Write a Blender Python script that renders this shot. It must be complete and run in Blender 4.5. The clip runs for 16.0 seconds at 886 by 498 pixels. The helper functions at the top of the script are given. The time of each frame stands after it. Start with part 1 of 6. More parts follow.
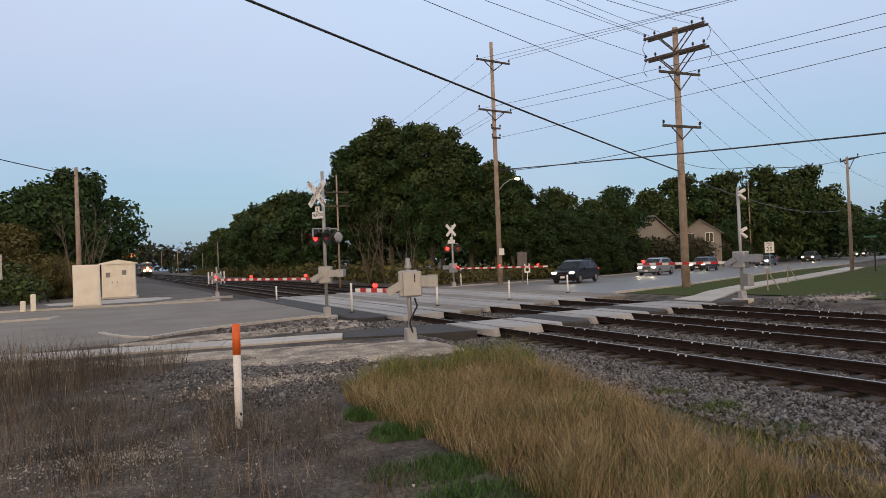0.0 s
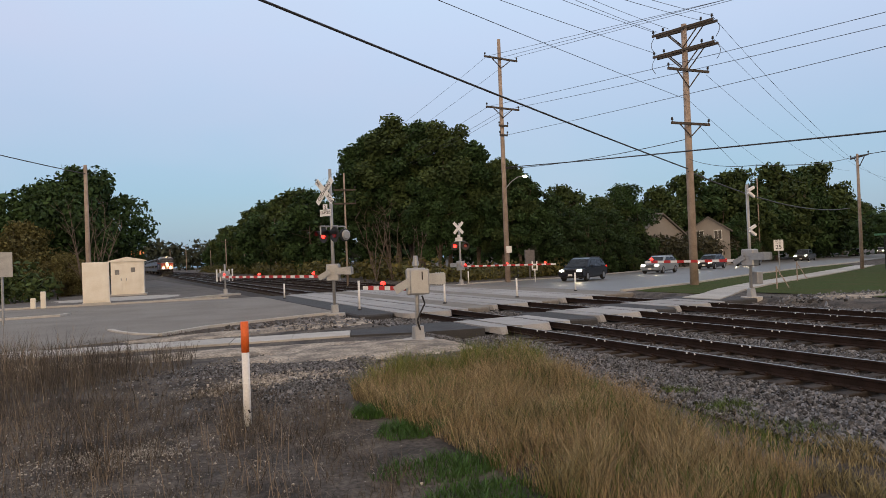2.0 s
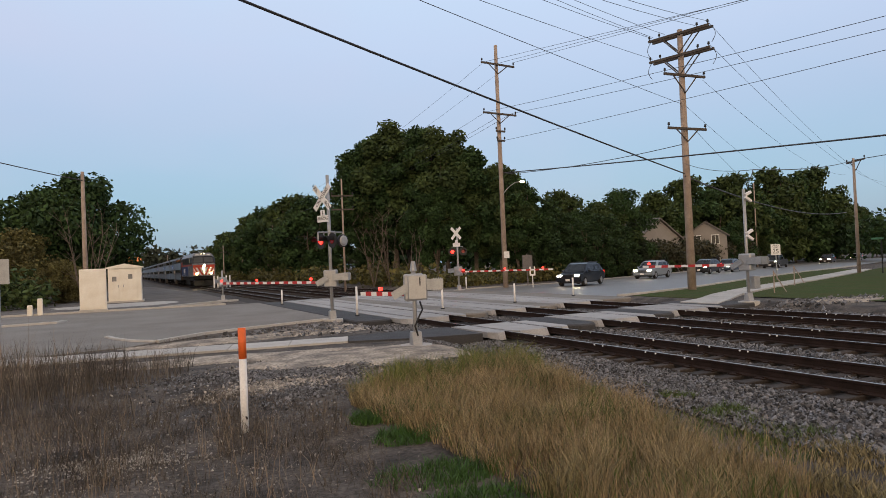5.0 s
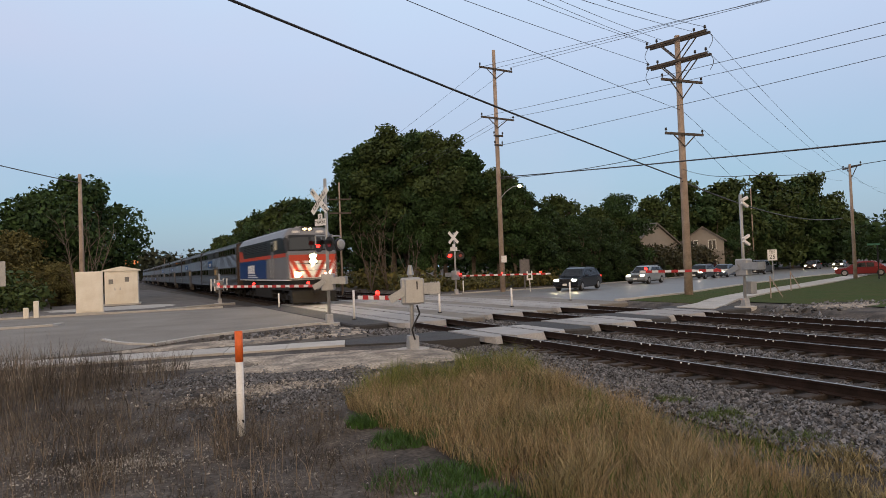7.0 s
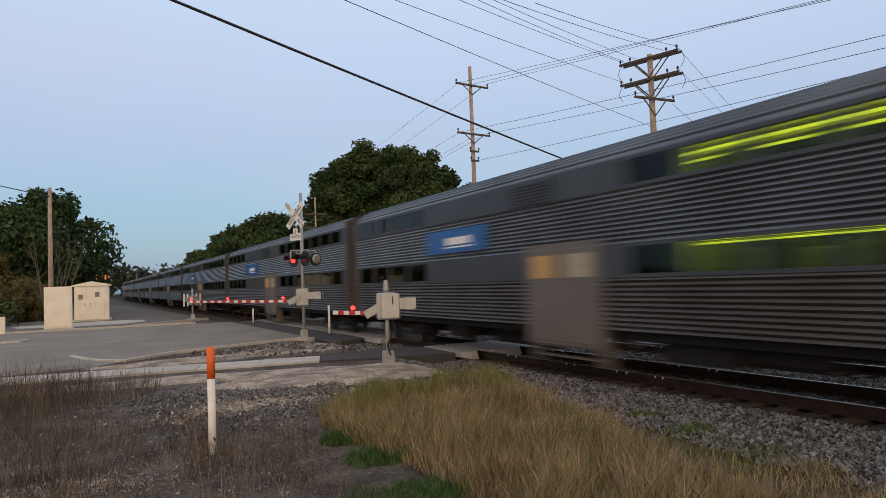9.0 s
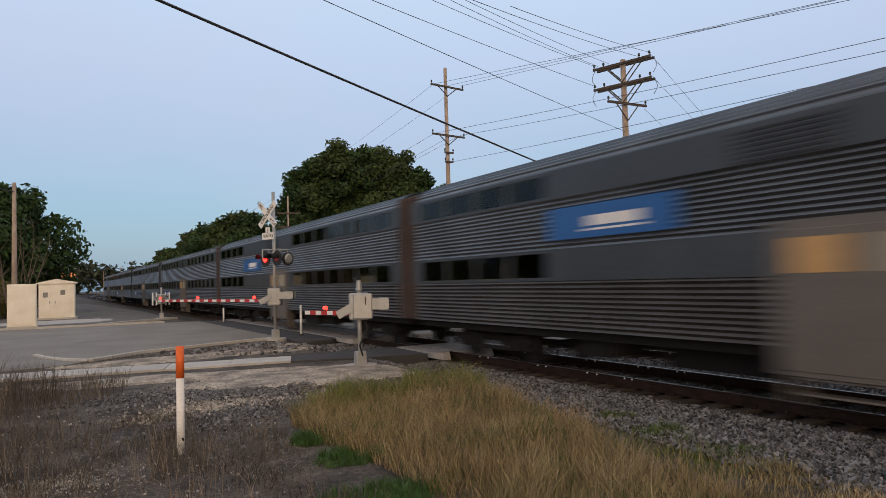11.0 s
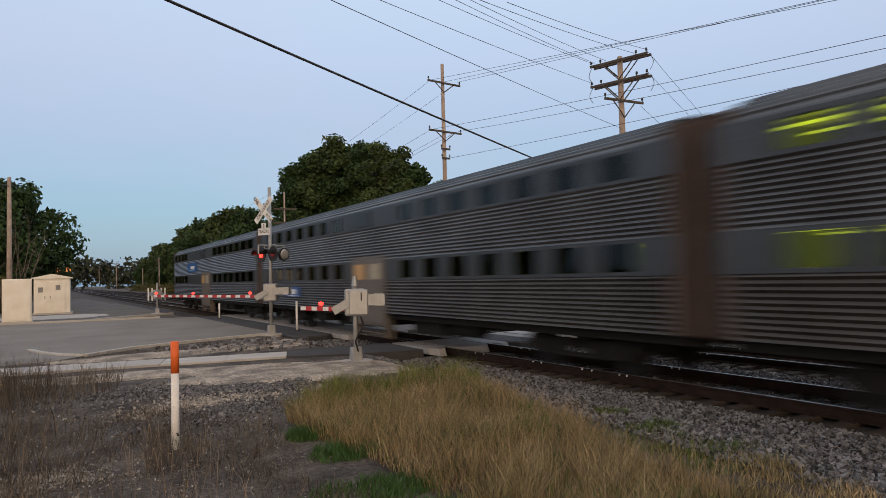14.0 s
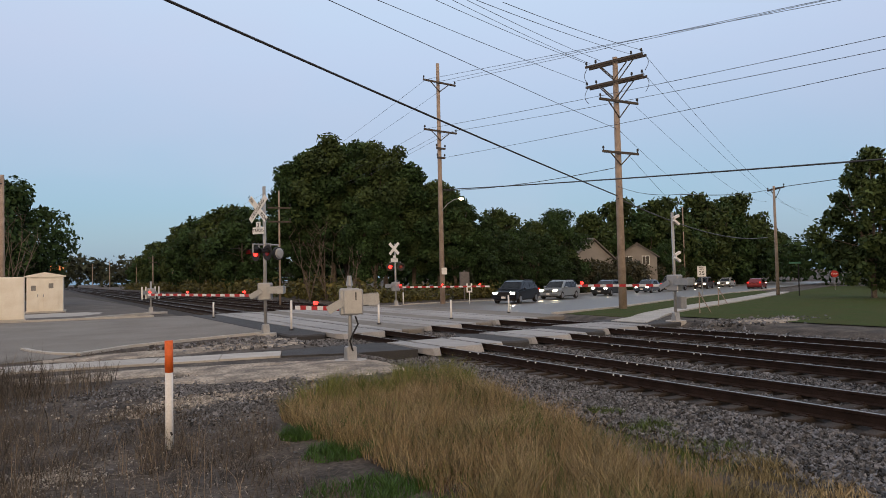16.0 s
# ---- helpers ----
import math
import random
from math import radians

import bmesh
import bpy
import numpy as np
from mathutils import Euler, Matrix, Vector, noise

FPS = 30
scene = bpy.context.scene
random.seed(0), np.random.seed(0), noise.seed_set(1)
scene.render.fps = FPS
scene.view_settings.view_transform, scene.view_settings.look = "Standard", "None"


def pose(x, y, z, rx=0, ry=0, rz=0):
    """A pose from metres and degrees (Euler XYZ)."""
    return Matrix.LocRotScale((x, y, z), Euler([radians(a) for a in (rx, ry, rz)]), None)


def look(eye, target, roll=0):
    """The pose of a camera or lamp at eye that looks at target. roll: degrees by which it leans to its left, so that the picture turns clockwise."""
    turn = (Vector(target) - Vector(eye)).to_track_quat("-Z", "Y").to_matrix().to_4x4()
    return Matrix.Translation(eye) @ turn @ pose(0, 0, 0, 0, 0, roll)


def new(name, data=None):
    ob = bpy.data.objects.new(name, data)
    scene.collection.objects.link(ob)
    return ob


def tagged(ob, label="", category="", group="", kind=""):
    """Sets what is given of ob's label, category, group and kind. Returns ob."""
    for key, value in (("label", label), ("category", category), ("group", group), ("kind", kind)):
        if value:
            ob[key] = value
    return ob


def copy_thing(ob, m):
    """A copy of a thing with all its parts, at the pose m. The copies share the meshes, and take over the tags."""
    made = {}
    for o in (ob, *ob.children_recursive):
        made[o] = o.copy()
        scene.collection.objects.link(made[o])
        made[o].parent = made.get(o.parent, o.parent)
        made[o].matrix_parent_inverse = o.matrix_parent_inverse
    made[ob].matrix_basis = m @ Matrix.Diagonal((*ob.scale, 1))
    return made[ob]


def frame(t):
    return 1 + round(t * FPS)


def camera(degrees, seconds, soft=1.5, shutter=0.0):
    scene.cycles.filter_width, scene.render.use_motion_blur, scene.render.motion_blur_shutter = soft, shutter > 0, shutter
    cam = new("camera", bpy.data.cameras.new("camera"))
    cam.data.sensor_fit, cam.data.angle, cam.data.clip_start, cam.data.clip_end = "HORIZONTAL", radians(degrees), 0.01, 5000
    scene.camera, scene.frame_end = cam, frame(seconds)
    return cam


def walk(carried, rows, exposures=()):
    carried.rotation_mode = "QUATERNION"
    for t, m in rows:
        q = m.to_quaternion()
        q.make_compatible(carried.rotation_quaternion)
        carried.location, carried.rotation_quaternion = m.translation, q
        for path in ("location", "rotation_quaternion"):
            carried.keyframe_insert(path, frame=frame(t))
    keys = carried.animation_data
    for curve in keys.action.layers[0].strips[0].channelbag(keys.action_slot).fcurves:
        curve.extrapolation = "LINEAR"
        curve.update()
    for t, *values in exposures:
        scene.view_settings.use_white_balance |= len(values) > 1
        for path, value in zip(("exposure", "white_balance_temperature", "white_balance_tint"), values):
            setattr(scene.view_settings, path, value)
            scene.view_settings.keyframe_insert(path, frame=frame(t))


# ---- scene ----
cam = camera(66.0, 16.0, soft=0.8, shutter=0.7)
walk(cam, [
    (0, pose(0.002, 0.012, 2.047, 90.81, 2.25, -25.90)),
    (0.5, pose(0.010, 0.024, 2.048, 90.78, 1.87, -25.58)),
    (1, pose(-0.001, 0.020, 2.052, 90.34, 1.97, -25.32)),
    (1.5, pose(-0.001, 0.021, 2.044, 90.42, 2.13, -25.20)),
    (2, pose(-0.003, 0.024, 2.052, 90.63, 2.21, -25.29)),
    (2.5, pose(-0.002, 0.023, 2.049, 90.50, 2.46, -25.36)),
    (3, pose(0.001, 0.017, 2.048, 90.61, 2.45, -25.74)),
    (3.5, pose(0.002, 0.021, 2.048, 90.58, 2.85, -25.56)),
    (4, pose(0.002, 0.020, 2.055, 91.03, 2.66, -25.68)),
    (6.5, pose(-0.003, 0.014, 2.047, 91.11, 2.21, -25.32)),
    (7, pose(-0.004, 0.002, 2.050, 91.42, 2.18, -25.70)),
    (7.5, pose(-0.002, -0.007, 2.053, 91.63, 2.08, -26.04)),
    (8, pose(0.007, -0.001, 2.049, 92.62, 2.35, -27.10)),
    (10.3, pose(0.015, 0.000, 2.053, 92.54, 2.00, -28.25)),
    (10.5, pose(0.002, -0.027, 2.048, 92.73, 1.96, -28.77)),
    (11, pose(0.003, -0.019, 2.045, 92.61, 1.66, -29.93)),
    (11.5, pose(0.004, -0.028, 2.042, 92.45, 1.84, -30.11)),
    (12, pose(-0.002, -0.022, 2.052, 92.25, 1.51, -30.28)),
    (12.5, pose(0.004, -0.022, 2.047, 92.32, 1.54, -29.99)),
    (13, pose(0.003, -0.020, 2.045, 92.31, 1.76, -30.16)),
    (13.5, pose(0.009, -0.025, 2.047, 92.25, 1.54, -30.05)),
    (14, pose(0.013, -0.030, 2.040, 92.30, 1.46, -30.23)),
    (14.5, pose(0.007, -0.035, 2.045, 92.41, 1.21, -29.90)),
    (15, pose(0.007, -0.029, 2.043, 92.66, 0.91, -29.94)),
    (15.5, pose(0.007, -0.024, 2.045, 92.58, 1.00, -30.34)),
    (16, pose(0.006, -0.033, 2.047, 92.24, 1.28, -30.68)),
], exposures=[(0, 0.0), (6.5, -0.02), (8.5, -0.06), (16, -0.07)])

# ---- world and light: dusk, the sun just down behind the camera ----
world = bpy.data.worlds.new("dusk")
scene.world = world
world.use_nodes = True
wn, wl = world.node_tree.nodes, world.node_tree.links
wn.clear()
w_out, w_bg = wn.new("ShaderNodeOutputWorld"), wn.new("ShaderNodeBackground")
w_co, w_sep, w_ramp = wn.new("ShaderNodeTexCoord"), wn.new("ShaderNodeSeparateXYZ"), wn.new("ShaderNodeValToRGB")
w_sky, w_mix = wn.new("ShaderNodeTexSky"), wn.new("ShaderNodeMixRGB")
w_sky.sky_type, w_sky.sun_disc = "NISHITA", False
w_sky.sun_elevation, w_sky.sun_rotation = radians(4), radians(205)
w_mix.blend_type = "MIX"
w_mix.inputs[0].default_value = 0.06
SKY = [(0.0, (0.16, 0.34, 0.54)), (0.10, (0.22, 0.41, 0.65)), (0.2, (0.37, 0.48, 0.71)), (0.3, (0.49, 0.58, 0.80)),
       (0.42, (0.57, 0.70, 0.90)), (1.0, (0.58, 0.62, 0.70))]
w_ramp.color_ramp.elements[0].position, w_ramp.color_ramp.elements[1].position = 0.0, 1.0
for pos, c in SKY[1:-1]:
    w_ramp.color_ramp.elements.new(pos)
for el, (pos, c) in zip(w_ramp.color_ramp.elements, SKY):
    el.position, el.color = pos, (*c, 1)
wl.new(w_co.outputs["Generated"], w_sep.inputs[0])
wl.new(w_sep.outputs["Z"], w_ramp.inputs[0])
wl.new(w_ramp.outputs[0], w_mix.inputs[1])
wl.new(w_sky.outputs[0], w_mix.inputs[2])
# thin pinkish haze high up
w_noise, w_hmap, w_haze, w_stretch = wn.new("ShaderNodeTexNoise"), wn.new("ShaderNodeMapRange"), wn.new("ShaderNodeMixRGB"), wn.new("ShaderNodeMapping")
w_stretch.inputs["Scale"].default_value = (1.0, 1.0, 2.2)
w_noise.inputs["Scale"].default_value, w_noise.inputs["Detail"].default_value = 2.1, 3
w_hmap.inputs[1].default_value, w_hmap.inputs[2].default_value, w_hmap.inputs[4].default_value = 0.42, 0.72, 0.42
wl.new(w_co.outputs["Generated"], w_stretch.inputs[0])
wl.new(w_stretch.outputs[0], w_noise.inputs["Vector"])
wl.new(w_noise.outputs[0], w_hmap.inputs[0])
wl.new(w_hmap.outputs[0], w_haze.inputs[0])
wl.new(w_mix.outputs[0], w_haze.inputs[1])
w_haze.inputs[2].default_value = (0.62, 0.64, 0.82, 1)
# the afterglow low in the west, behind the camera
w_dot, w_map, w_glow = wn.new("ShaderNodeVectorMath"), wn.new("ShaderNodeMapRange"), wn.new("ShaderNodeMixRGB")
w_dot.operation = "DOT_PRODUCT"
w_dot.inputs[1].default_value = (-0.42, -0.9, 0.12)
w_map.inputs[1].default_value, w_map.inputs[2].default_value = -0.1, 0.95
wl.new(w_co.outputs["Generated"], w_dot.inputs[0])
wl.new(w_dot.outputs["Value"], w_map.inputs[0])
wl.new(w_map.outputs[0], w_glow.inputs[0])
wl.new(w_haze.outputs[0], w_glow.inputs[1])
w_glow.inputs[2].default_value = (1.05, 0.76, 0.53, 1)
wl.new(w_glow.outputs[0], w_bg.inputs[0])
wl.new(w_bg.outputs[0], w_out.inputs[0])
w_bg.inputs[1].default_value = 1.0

sun = new("sun", bpy.data.lights.new("sun", "SUN"))
sun.data.energy, sun.data.angle, sun.data.color = 0.75, radians(30), (1.0, 0.74, 0.5)
sun.matrix_world = look((-20, -43, 9), (0, 0, 0))

# ---- helpers of this scene ----
rng = random.Random(7)


def mat(name, color, rough=0.8, metal=0.0, vary=0.25, scale=6.0, fine=60.0, bump=0.15, second=None, emit=None, glow=0.0, rand=0.0, spec=0.5):
    """A surface with variation at two scales, and fine relief."""
    m = bpy.data.materials.new(name)
    m.use_nodes = True
    n, l = m.node_tree.nodes, m.node_tree.links
    b = n["Principled BSDF"]
    b.inputs["Roughness"].default_value, b.inputs["Metallic"].default_value = rough, metal
    b.inputs["Specular IOR Level"].default_value = spec
    co = n.new("ShaderNodeTexCoord")
    big, small = n.new("ShaderNodeTexNoise"), n.new("ShaderNodeTexNoise")
    big.inputs["Scale"].default_value, small.inputs["Scale"].default_value = scale, fine
    big.inputs["Detail"].default_value, small.inputs["Detail"].default_value = 5, 3
    l.new(co.outputs["Object"], big.inputs["Vector"])
    l.new(co.outputs["Object"], small.inputs["Vector"])
    ramp = n.new("ShaderNodeValToRGB")
    other = second or tuple(c * (1 - vary) for c in color)
    ramp.color_ramp.elements[0].position, ramp.color_ramp.elements[1].position = 0.36, 0.64
    ramp.color_ramp.elements[0].color, ramp.color_ramp.elements[1].color = (*other, 1), (*color, 1)
    l.new(big.outputs[0], ramp.inputs[0])
    fine_map = n.new("ShaderNodeMapRange")
    fine_map.inputs[1].default_value, fine_map.inputs[2].default_value = 0.3, 0.7
    fine_map.inputs[3].default_value, fine_map.inputs[4].default_value = 1 - vary, 1 + vary
    l.new(small.outputs[0], fine_map.inputs[0])
    mul = n.new("ShaderNodeVectorMath")
    mul.operation = "SCALE"
    l.new(ramp.outputs[0], mul.inputs[0])
    l.new(fine_map.outputs[0], mul.inputs["Scale"])
    last = mul.outputs[0]
    if rand:
        info, geo, rm = n.new("ShaderNodeObjectInfo"), n.new("ShaderNodeNewGeometry"), n.new("ShaderNodeMapRange")
        add, fr, sc = n.new("ShaderNodeMath"), n.new("ShaderNodeMath"), n.new("ShaderNodeVectorMath")
        add.operation, fr.operation, sc.operation = "ADD", "FRACT", "SCALE"
        l.new(info.outputs["Random"], add.inputs[0])
        l.new(geo.outputs["Random Per Island"], add.inputs[1])
        l.new(add.outputs[0], fr.inputs[0])
        l.new(fr.outputs[0], rm.inputs[0])
        rm.inputs[3].default_value, rm.inputs[4].default_value = 1 - rand, 1 + rand
        l.new(last, sc.inputs[0])
        l.new(rm.outputs[0], sc.inputs["Scale"])
        last = sc.outputs[0]
    l.new(last, b.inputs["Base Color"])
    if bump:
        bp = n.new("ShaderNodeBump")
        bp.inputs["Strength"].default_value, bp.inputs["Distance"].default_value = bump, 0.02
        l.new(small.outputs[0], bp.inputs["Height"])
        l.new(bp.outputs[0], b.inputs["Normal"])
    if emit:
        b.inputs["Emission Color"].default_value = (*emit, 1)
        b.inputs["Emission Strength"].default_value = glow
    return m


def glass(name, color, rough=0.05, emit=None, glow=0.0):
    return mat(name, color, rough, 0.0, 0.1, 2, 20, 0.0, emit=emit, glow=glow, spec=0.8)


def box(bm, c, s, rot=None):
    """A box with centre c and size s; rot is a Matrix about its centre."""
    m = Matrix.Translation(c) @ (rot.to_4x4() if rot else Matrix()) @ Matrix.Diagonal((*s, 1))
    return bmesh.ops.create_cube(bm, size=1, matrix=m)["verts"]


def rod(bm, a, b, r0, r1=None, seg=8):
    a, b = Vector(a), Vector(b)
    d = b - a
    m = Matrix.Translation((a + b) / 2) @ d.to_track_quat("Z", "Y").to_matrix().to_4x4()
    return bmesh.ops.create_cone(bm, cap_ends=True, segments=seg, radius1=r0, radius2=r0 if r1 is None else r1, depth=d.length, matrix=m)["verts"]


def ball(bm, c, r, s=(1, 1, 1), u=10, v=6):
    m = Matrix.Translation(c) @ Matrix.Diagonal((*s, 1))
    return bmesh.ops.create_uvsphere(bm, u_segments=u, v_segments=v, radius=r, matrix=m)["verts"]


def prism(bm, pts, axis, lo, hi):
    """A polygon drawn out along an axis; pts are the two other coordinates, in order."""
    def at(p, k):
        q = list(p)
        q.insert(axis, k)
        return bm.verts.new(q)
    a, b = [at(p, lo) for p in pts], [at(p, hi) for p in pts]
    n = len(pts)
    for i in range(n):
        bm.faces.new((a[i], a[(i + 1) % n], b[(i + 1) % n], b[i]))
    bm.faces.new(a[::-1])
    bm.faces.new(b)


def bevel(bm, w=0.02, seg=1):
    bmesh.ops.recalc_face_normals(bm, faces=bm.faces)
    edges = [e for e in bm.edges if len(e.link_faces) == 2 and e.calc_face_angle(0) > 0.6]
    bmesh.ops.bevel(bm, geom=edges, offset=w, segments=seg, affect="EDGES", clamp_overlap=True)


def mesh_of(name, bm, material, smooth=False):
    bmesh.ops.recalc_face_normals(bm, faces=bm.faces)
    me = bpy.data.meshes.new(name)
    bm.to_mesh(me)
    bm.free()
    for mm in (material if isinstance(material, (list, tuple)) else [material]):
        me.materials.append(mm)
    if smooth:
        for p in me.polygons:
            p.use_smooth = True
    return me


def part(name, bm, material, parent=None, label="", smooth=False):
    ob = new(name, mesh_of(name, bm, material, smooth))
    if parent is not None:
        ob.parent = parent
    if label:
        tagged(ob, label)
    return ob


def piece(name, me, parent, m):
    ob = new(name, me)
    ob.parent = parent
    ob.matrix_basis = m
    return ob


def thing(name, m, label, category, group="", kind=""):
    ob = new(name)
    ob.empty_display_size = 0.2
    ob.matrix_basis = m
    return tagged(ob, label, category, group, kind)


def raw(name, verts, faces, material, label="", category="", kind="stuff", parent=None):
    me = bpy.data.meshes.new(name)
    me.from_pydata(verts, [], faces)
    me.materials.append(material)
    ob = new(name, me)
    if parent is not None:
        ob.parent = parent
    return tagged(ob, label, category, "", kind)


def words(name, text, size, material, parent, m, label=""):
    cu = bpy.data.curves.new(name, "FONT")
    cu.body, cu.size, cu.align_x, cu.align_y, cu.extrude = text, size, "CENTER", "CENTER", 0.002
    tmp = new(name, cu)
    me = bpy.data.meshes.new_from_object(tmp.evaluated_get(bpy.context.evaluated_depsgraph_get()))
    bpy.data.objects.remove(tmp)
    me.materials.clear()
    me.materials.append(material)
    ob = new(name, me)
    ob.parent = parent
    ob.matrix_basis = m
    return tagged(ob, label) if label else ob


def slope_z(x):
    """The land falls gently away beyond the tracks."""
    return -0.012 * min(110, max(0, x - 25))


def settle(ob):
    """Lays a sheet, or the pieces of one, on that slope."""
    for o in (ob, *ob.children):
        if o.data:
            for v in o.data.vertices:
                v.co.z += slope_z(v.co.x)


def sheet(bm, pts, z, depth=0.0):
    """A flat polygon, with a depth below it if given."""
    if depth:
        prism(bm, pts, 2, z - depth, z)
    else:
        bm.faces.new([bm.verts.new((*p, z)) for p in pts])


# ---- materials ----
ASPHALT = mat("asphalt", (0.235, 0.22, 0.196), 0.85, vary=0.2, scale=0.4, fine=40, bump=0.2, second=(0.185, 0.17, 0.15))
ASPHALT_NEW = mat("fresh asphalt", (0.06, 0.06, 0.063), 0.85, vary=0.25, scale=1.5, fine=50, bump=0.3)
CONCRETE = mat("concrete", (0.5, 0.485, 0.455), 0.85, vary=0.15, scale=2.0, fine=40, bump=0.1, rand=0.1)
PANEL = mat("panel concrete", (0.38, 0.375, 0.37), 0.8, vary=0.15, scale=1.5, fine=30, bump=0.1, rand=0.14)
RUBBER = mat("rubber", (0.04, 0.04, 0.042), 0.8, vary=0.3, scale=4, fine=40)
DIRT = mat("dirt", (0.12, 0.102, 0.086), 0.95, vary=0.55, scale=1.3, fine=19, bump=1.0, second=(0.034, 0.029, 0.026))
SCREENINGS = mat("limestone screenings", (0.46, 0.4, 0.325), 0.95, vary=0.45, scale=1.6, fine=16, bump=1.0, second=(0.18, 0.157, 0.133))
BALLAST = mat("ballast bed", (0.05, 0.046, 0.045), 0.95, vary=0.5, scale=3, fine=22, bump=1.0, second=(0.026, 0.021, 0.019))
STONE = mat("crushed stone", (0.15, 0.154, 0.165), 0.9, vary=0.25, scale=3, fine=60, bump=0.3, rand=0.85)
RAIL = mat("rusted rail", (0.035, 0.022, 0.018), 0.85, 0.1, vary=0.3, scale=3, fine=60, second=(0.022, 0.014, 0.011), spec=0.2)
RAILTOP = mat("worn railhead", (0.45, 0.43, 0.42), 0.35, 0.9, vary=0.2, scale=2, fine=90, bump=0.0)
TIE = mat("creosoted wood", (0.05, 0.04, 0.034), 0.9, vary=0.4, scale=4, fine=40, bump=0.6, rand=0.3)
LAWN = mat("lawn", (0.05, 0.078, 0.019), 0.95, vary=0.3, scale=0.6, fine=30, bump=0.6, second=(0.068, 0.075, 0.025), spec=0.1)
POLE = mat("weathered pole", (0.42, 0.34, 0.285), 0.9, vary=0.25, scale=2, fine=50, bump=0.4, second=(0.3, 0.24, 0.2))
POLE_DARK = mat("dark crossarm", (0.1, 0.085, 0.075), 0.9, vary=0.3, scale=3, fine=50, bump=0.3)
WIRE = mat("wire", (0.06, 0.06, 0.066), 0.6, 0.2, vary=0.1, bump=0)
GALV = mat("galvanized steel", (0.38, 0.4, 0.42), 0.5, 0.5, vary=0.15, scale=5, fine=50, bump=0.05)
ALU = mat("painted aluminium", (0.4, 0.41, 0.42), 0.4, 0.35, vary=0.12, scale=5, fine=50, bump=0.05)
DARKMETAL = mat("dark metal", (0.035, 0.035, 0.037), 0.6, 0.3, vary=0.3, scale=5, fine=50)
BLACK = mat("black paint", (0.02, 0.02, 0.021), 0.6, vary=0.2)
CREAM = mat("cream paint", (0.87, 0.845, 0.76), 0.6, vary=0.06, scale=1.5, fine=30, bump=0.05, second=(0.79, 0.75, 0.65))
WHITE = mat("white paint", (0.84, 0.84, 0.83), 0.55, vary=0.08, scale=6, fine=40, bump=0.05)
REDP = mat("red sheeting", (0.5, 0.03, 0.025), 0.45, vary=0.1, bump=0)
ORANGE = mat("orange plastic", (0.85, 0.16, 0.03), 0.55, vary=0.12, scale=9, fine=50, bump=0.05)
REDLAMP = mat("lit red lamp", (0.6, 0.02, 0.01), 0.3, emit=(1.0, 0.012, 0.008), glow=12.0, bump=0)
# the lens that is off keeps a faint red glow in its material
LENS_FAINT = mat("faintly glowing red lens", (0.16, 0.01, 0.008), 0.2, emit=(1.0, 0.03, 0.02), glow=0.06, bump=0)
REDLAMP_DIM = mat("red lamp lens", (0.35, 0.02, 0.015), 0.2, emit=(1.0, 0.03, 0.02), glow=1.2, bump=0)
HEAD = mat("headlamp", (0.9, 0.85, 0.7), 0.3, emit=(1.0, 0.82, 0.5), glow=45.0, bump=0)
HEAD_TRAIN = mat("train headlamp", (0.9, 0.85, 0.7), 0.3, emit=(1.0, 0.72, 0.36), glow=260.0, bump=0)
HEAD_TOP = mat("amber upper lamp", (0.9, 0.8, 0.6), 0.3, emit=(1.0, 0.8, 0.46), glow=4.0, bump=0)
STREET = mat("street lamp", (0.9, 0.8, 0.6), 0.3, emit=(1.0, 0.76, 0.45), glow=7.0, bump=0)
BARK = mat("bark", (0.16, 0.13, 0.105), 0.95, vary=0.35, scale=3, fine=25, bump=0.8, second=(0.09, 0.075, 0.06))
LEAF = mat("leaves", (0.045, 0.085, 0.03), 0.8, vary=0.2, scale=0.35, fine=3, bump=0, second=(0.024, 0.05, 0.019), rand=0.45, spec=0.2)
LEAF_WARM = mat("olive leaves", (0.066, 0.098, 0.033), 0.8, vary=0.25, scale=0.35, fine=3, bump=0, second=(0.036, 0.058, 0.022), rand=0.35, spec=0.2)
LEAF_FAR = mat("far leaves", (0.04, 0.052, 0.03), 0.8, vary=0.3, scale=0.1, fine=1, bump=0, rand=0.35)
LEAF_CONE = mat("spruce needles", (0.03, 0.05, 0.025), 0.7, vary=0.3, scale=0.5, fine=4, bump=0, rand=0.4)
LEAF_DEEP = mat("deep green leaves", (0.034, 0.066, 0.024), 0.75, vary=0.2, scale=0.35, fine=3, bump=0, second=(0.022, 0.044, 0.017), rand=0.5, spec=0.25)
LEAF_OLIVE = mat("brownish olive leaves", (0.15, 0.14, 0.055), 0.85, vary=0.25, scale=0.3, fine=3, bump=0, second=(0.08, 0.075, 0.034), rand=0.4, spec=0.15)
GOLD = mat("goldenrod", (0.13, 0.115, 0.03), 0.8, vary=0.3, scale=1, fine=5, bump=0, second=(0.05, 0.06, 0.02), rand=0.4)
DRY = mat("dry grass", (0.34, 0.27, 0.155), 0.85, vary=0.25, scale=0.8, fine=8, bump=0, second=(0.17, 0.15, 0.07), rand=0.7)
GREENGRASS = mat("green grass", (0.1, 0.14, 0.03), 0.8, vary=0.25, scale=1.5, fine=9, bump=0, second=(0.06, 0.1, 0.022), rand=0.4)
DEAD = mat("dead weeds", (0.15, 0.127, 0.1), 0.9, vary=0.3, scale=1, fine=8, bump=0, second=(0.055, 0.046, 0.037), rand=0.6)

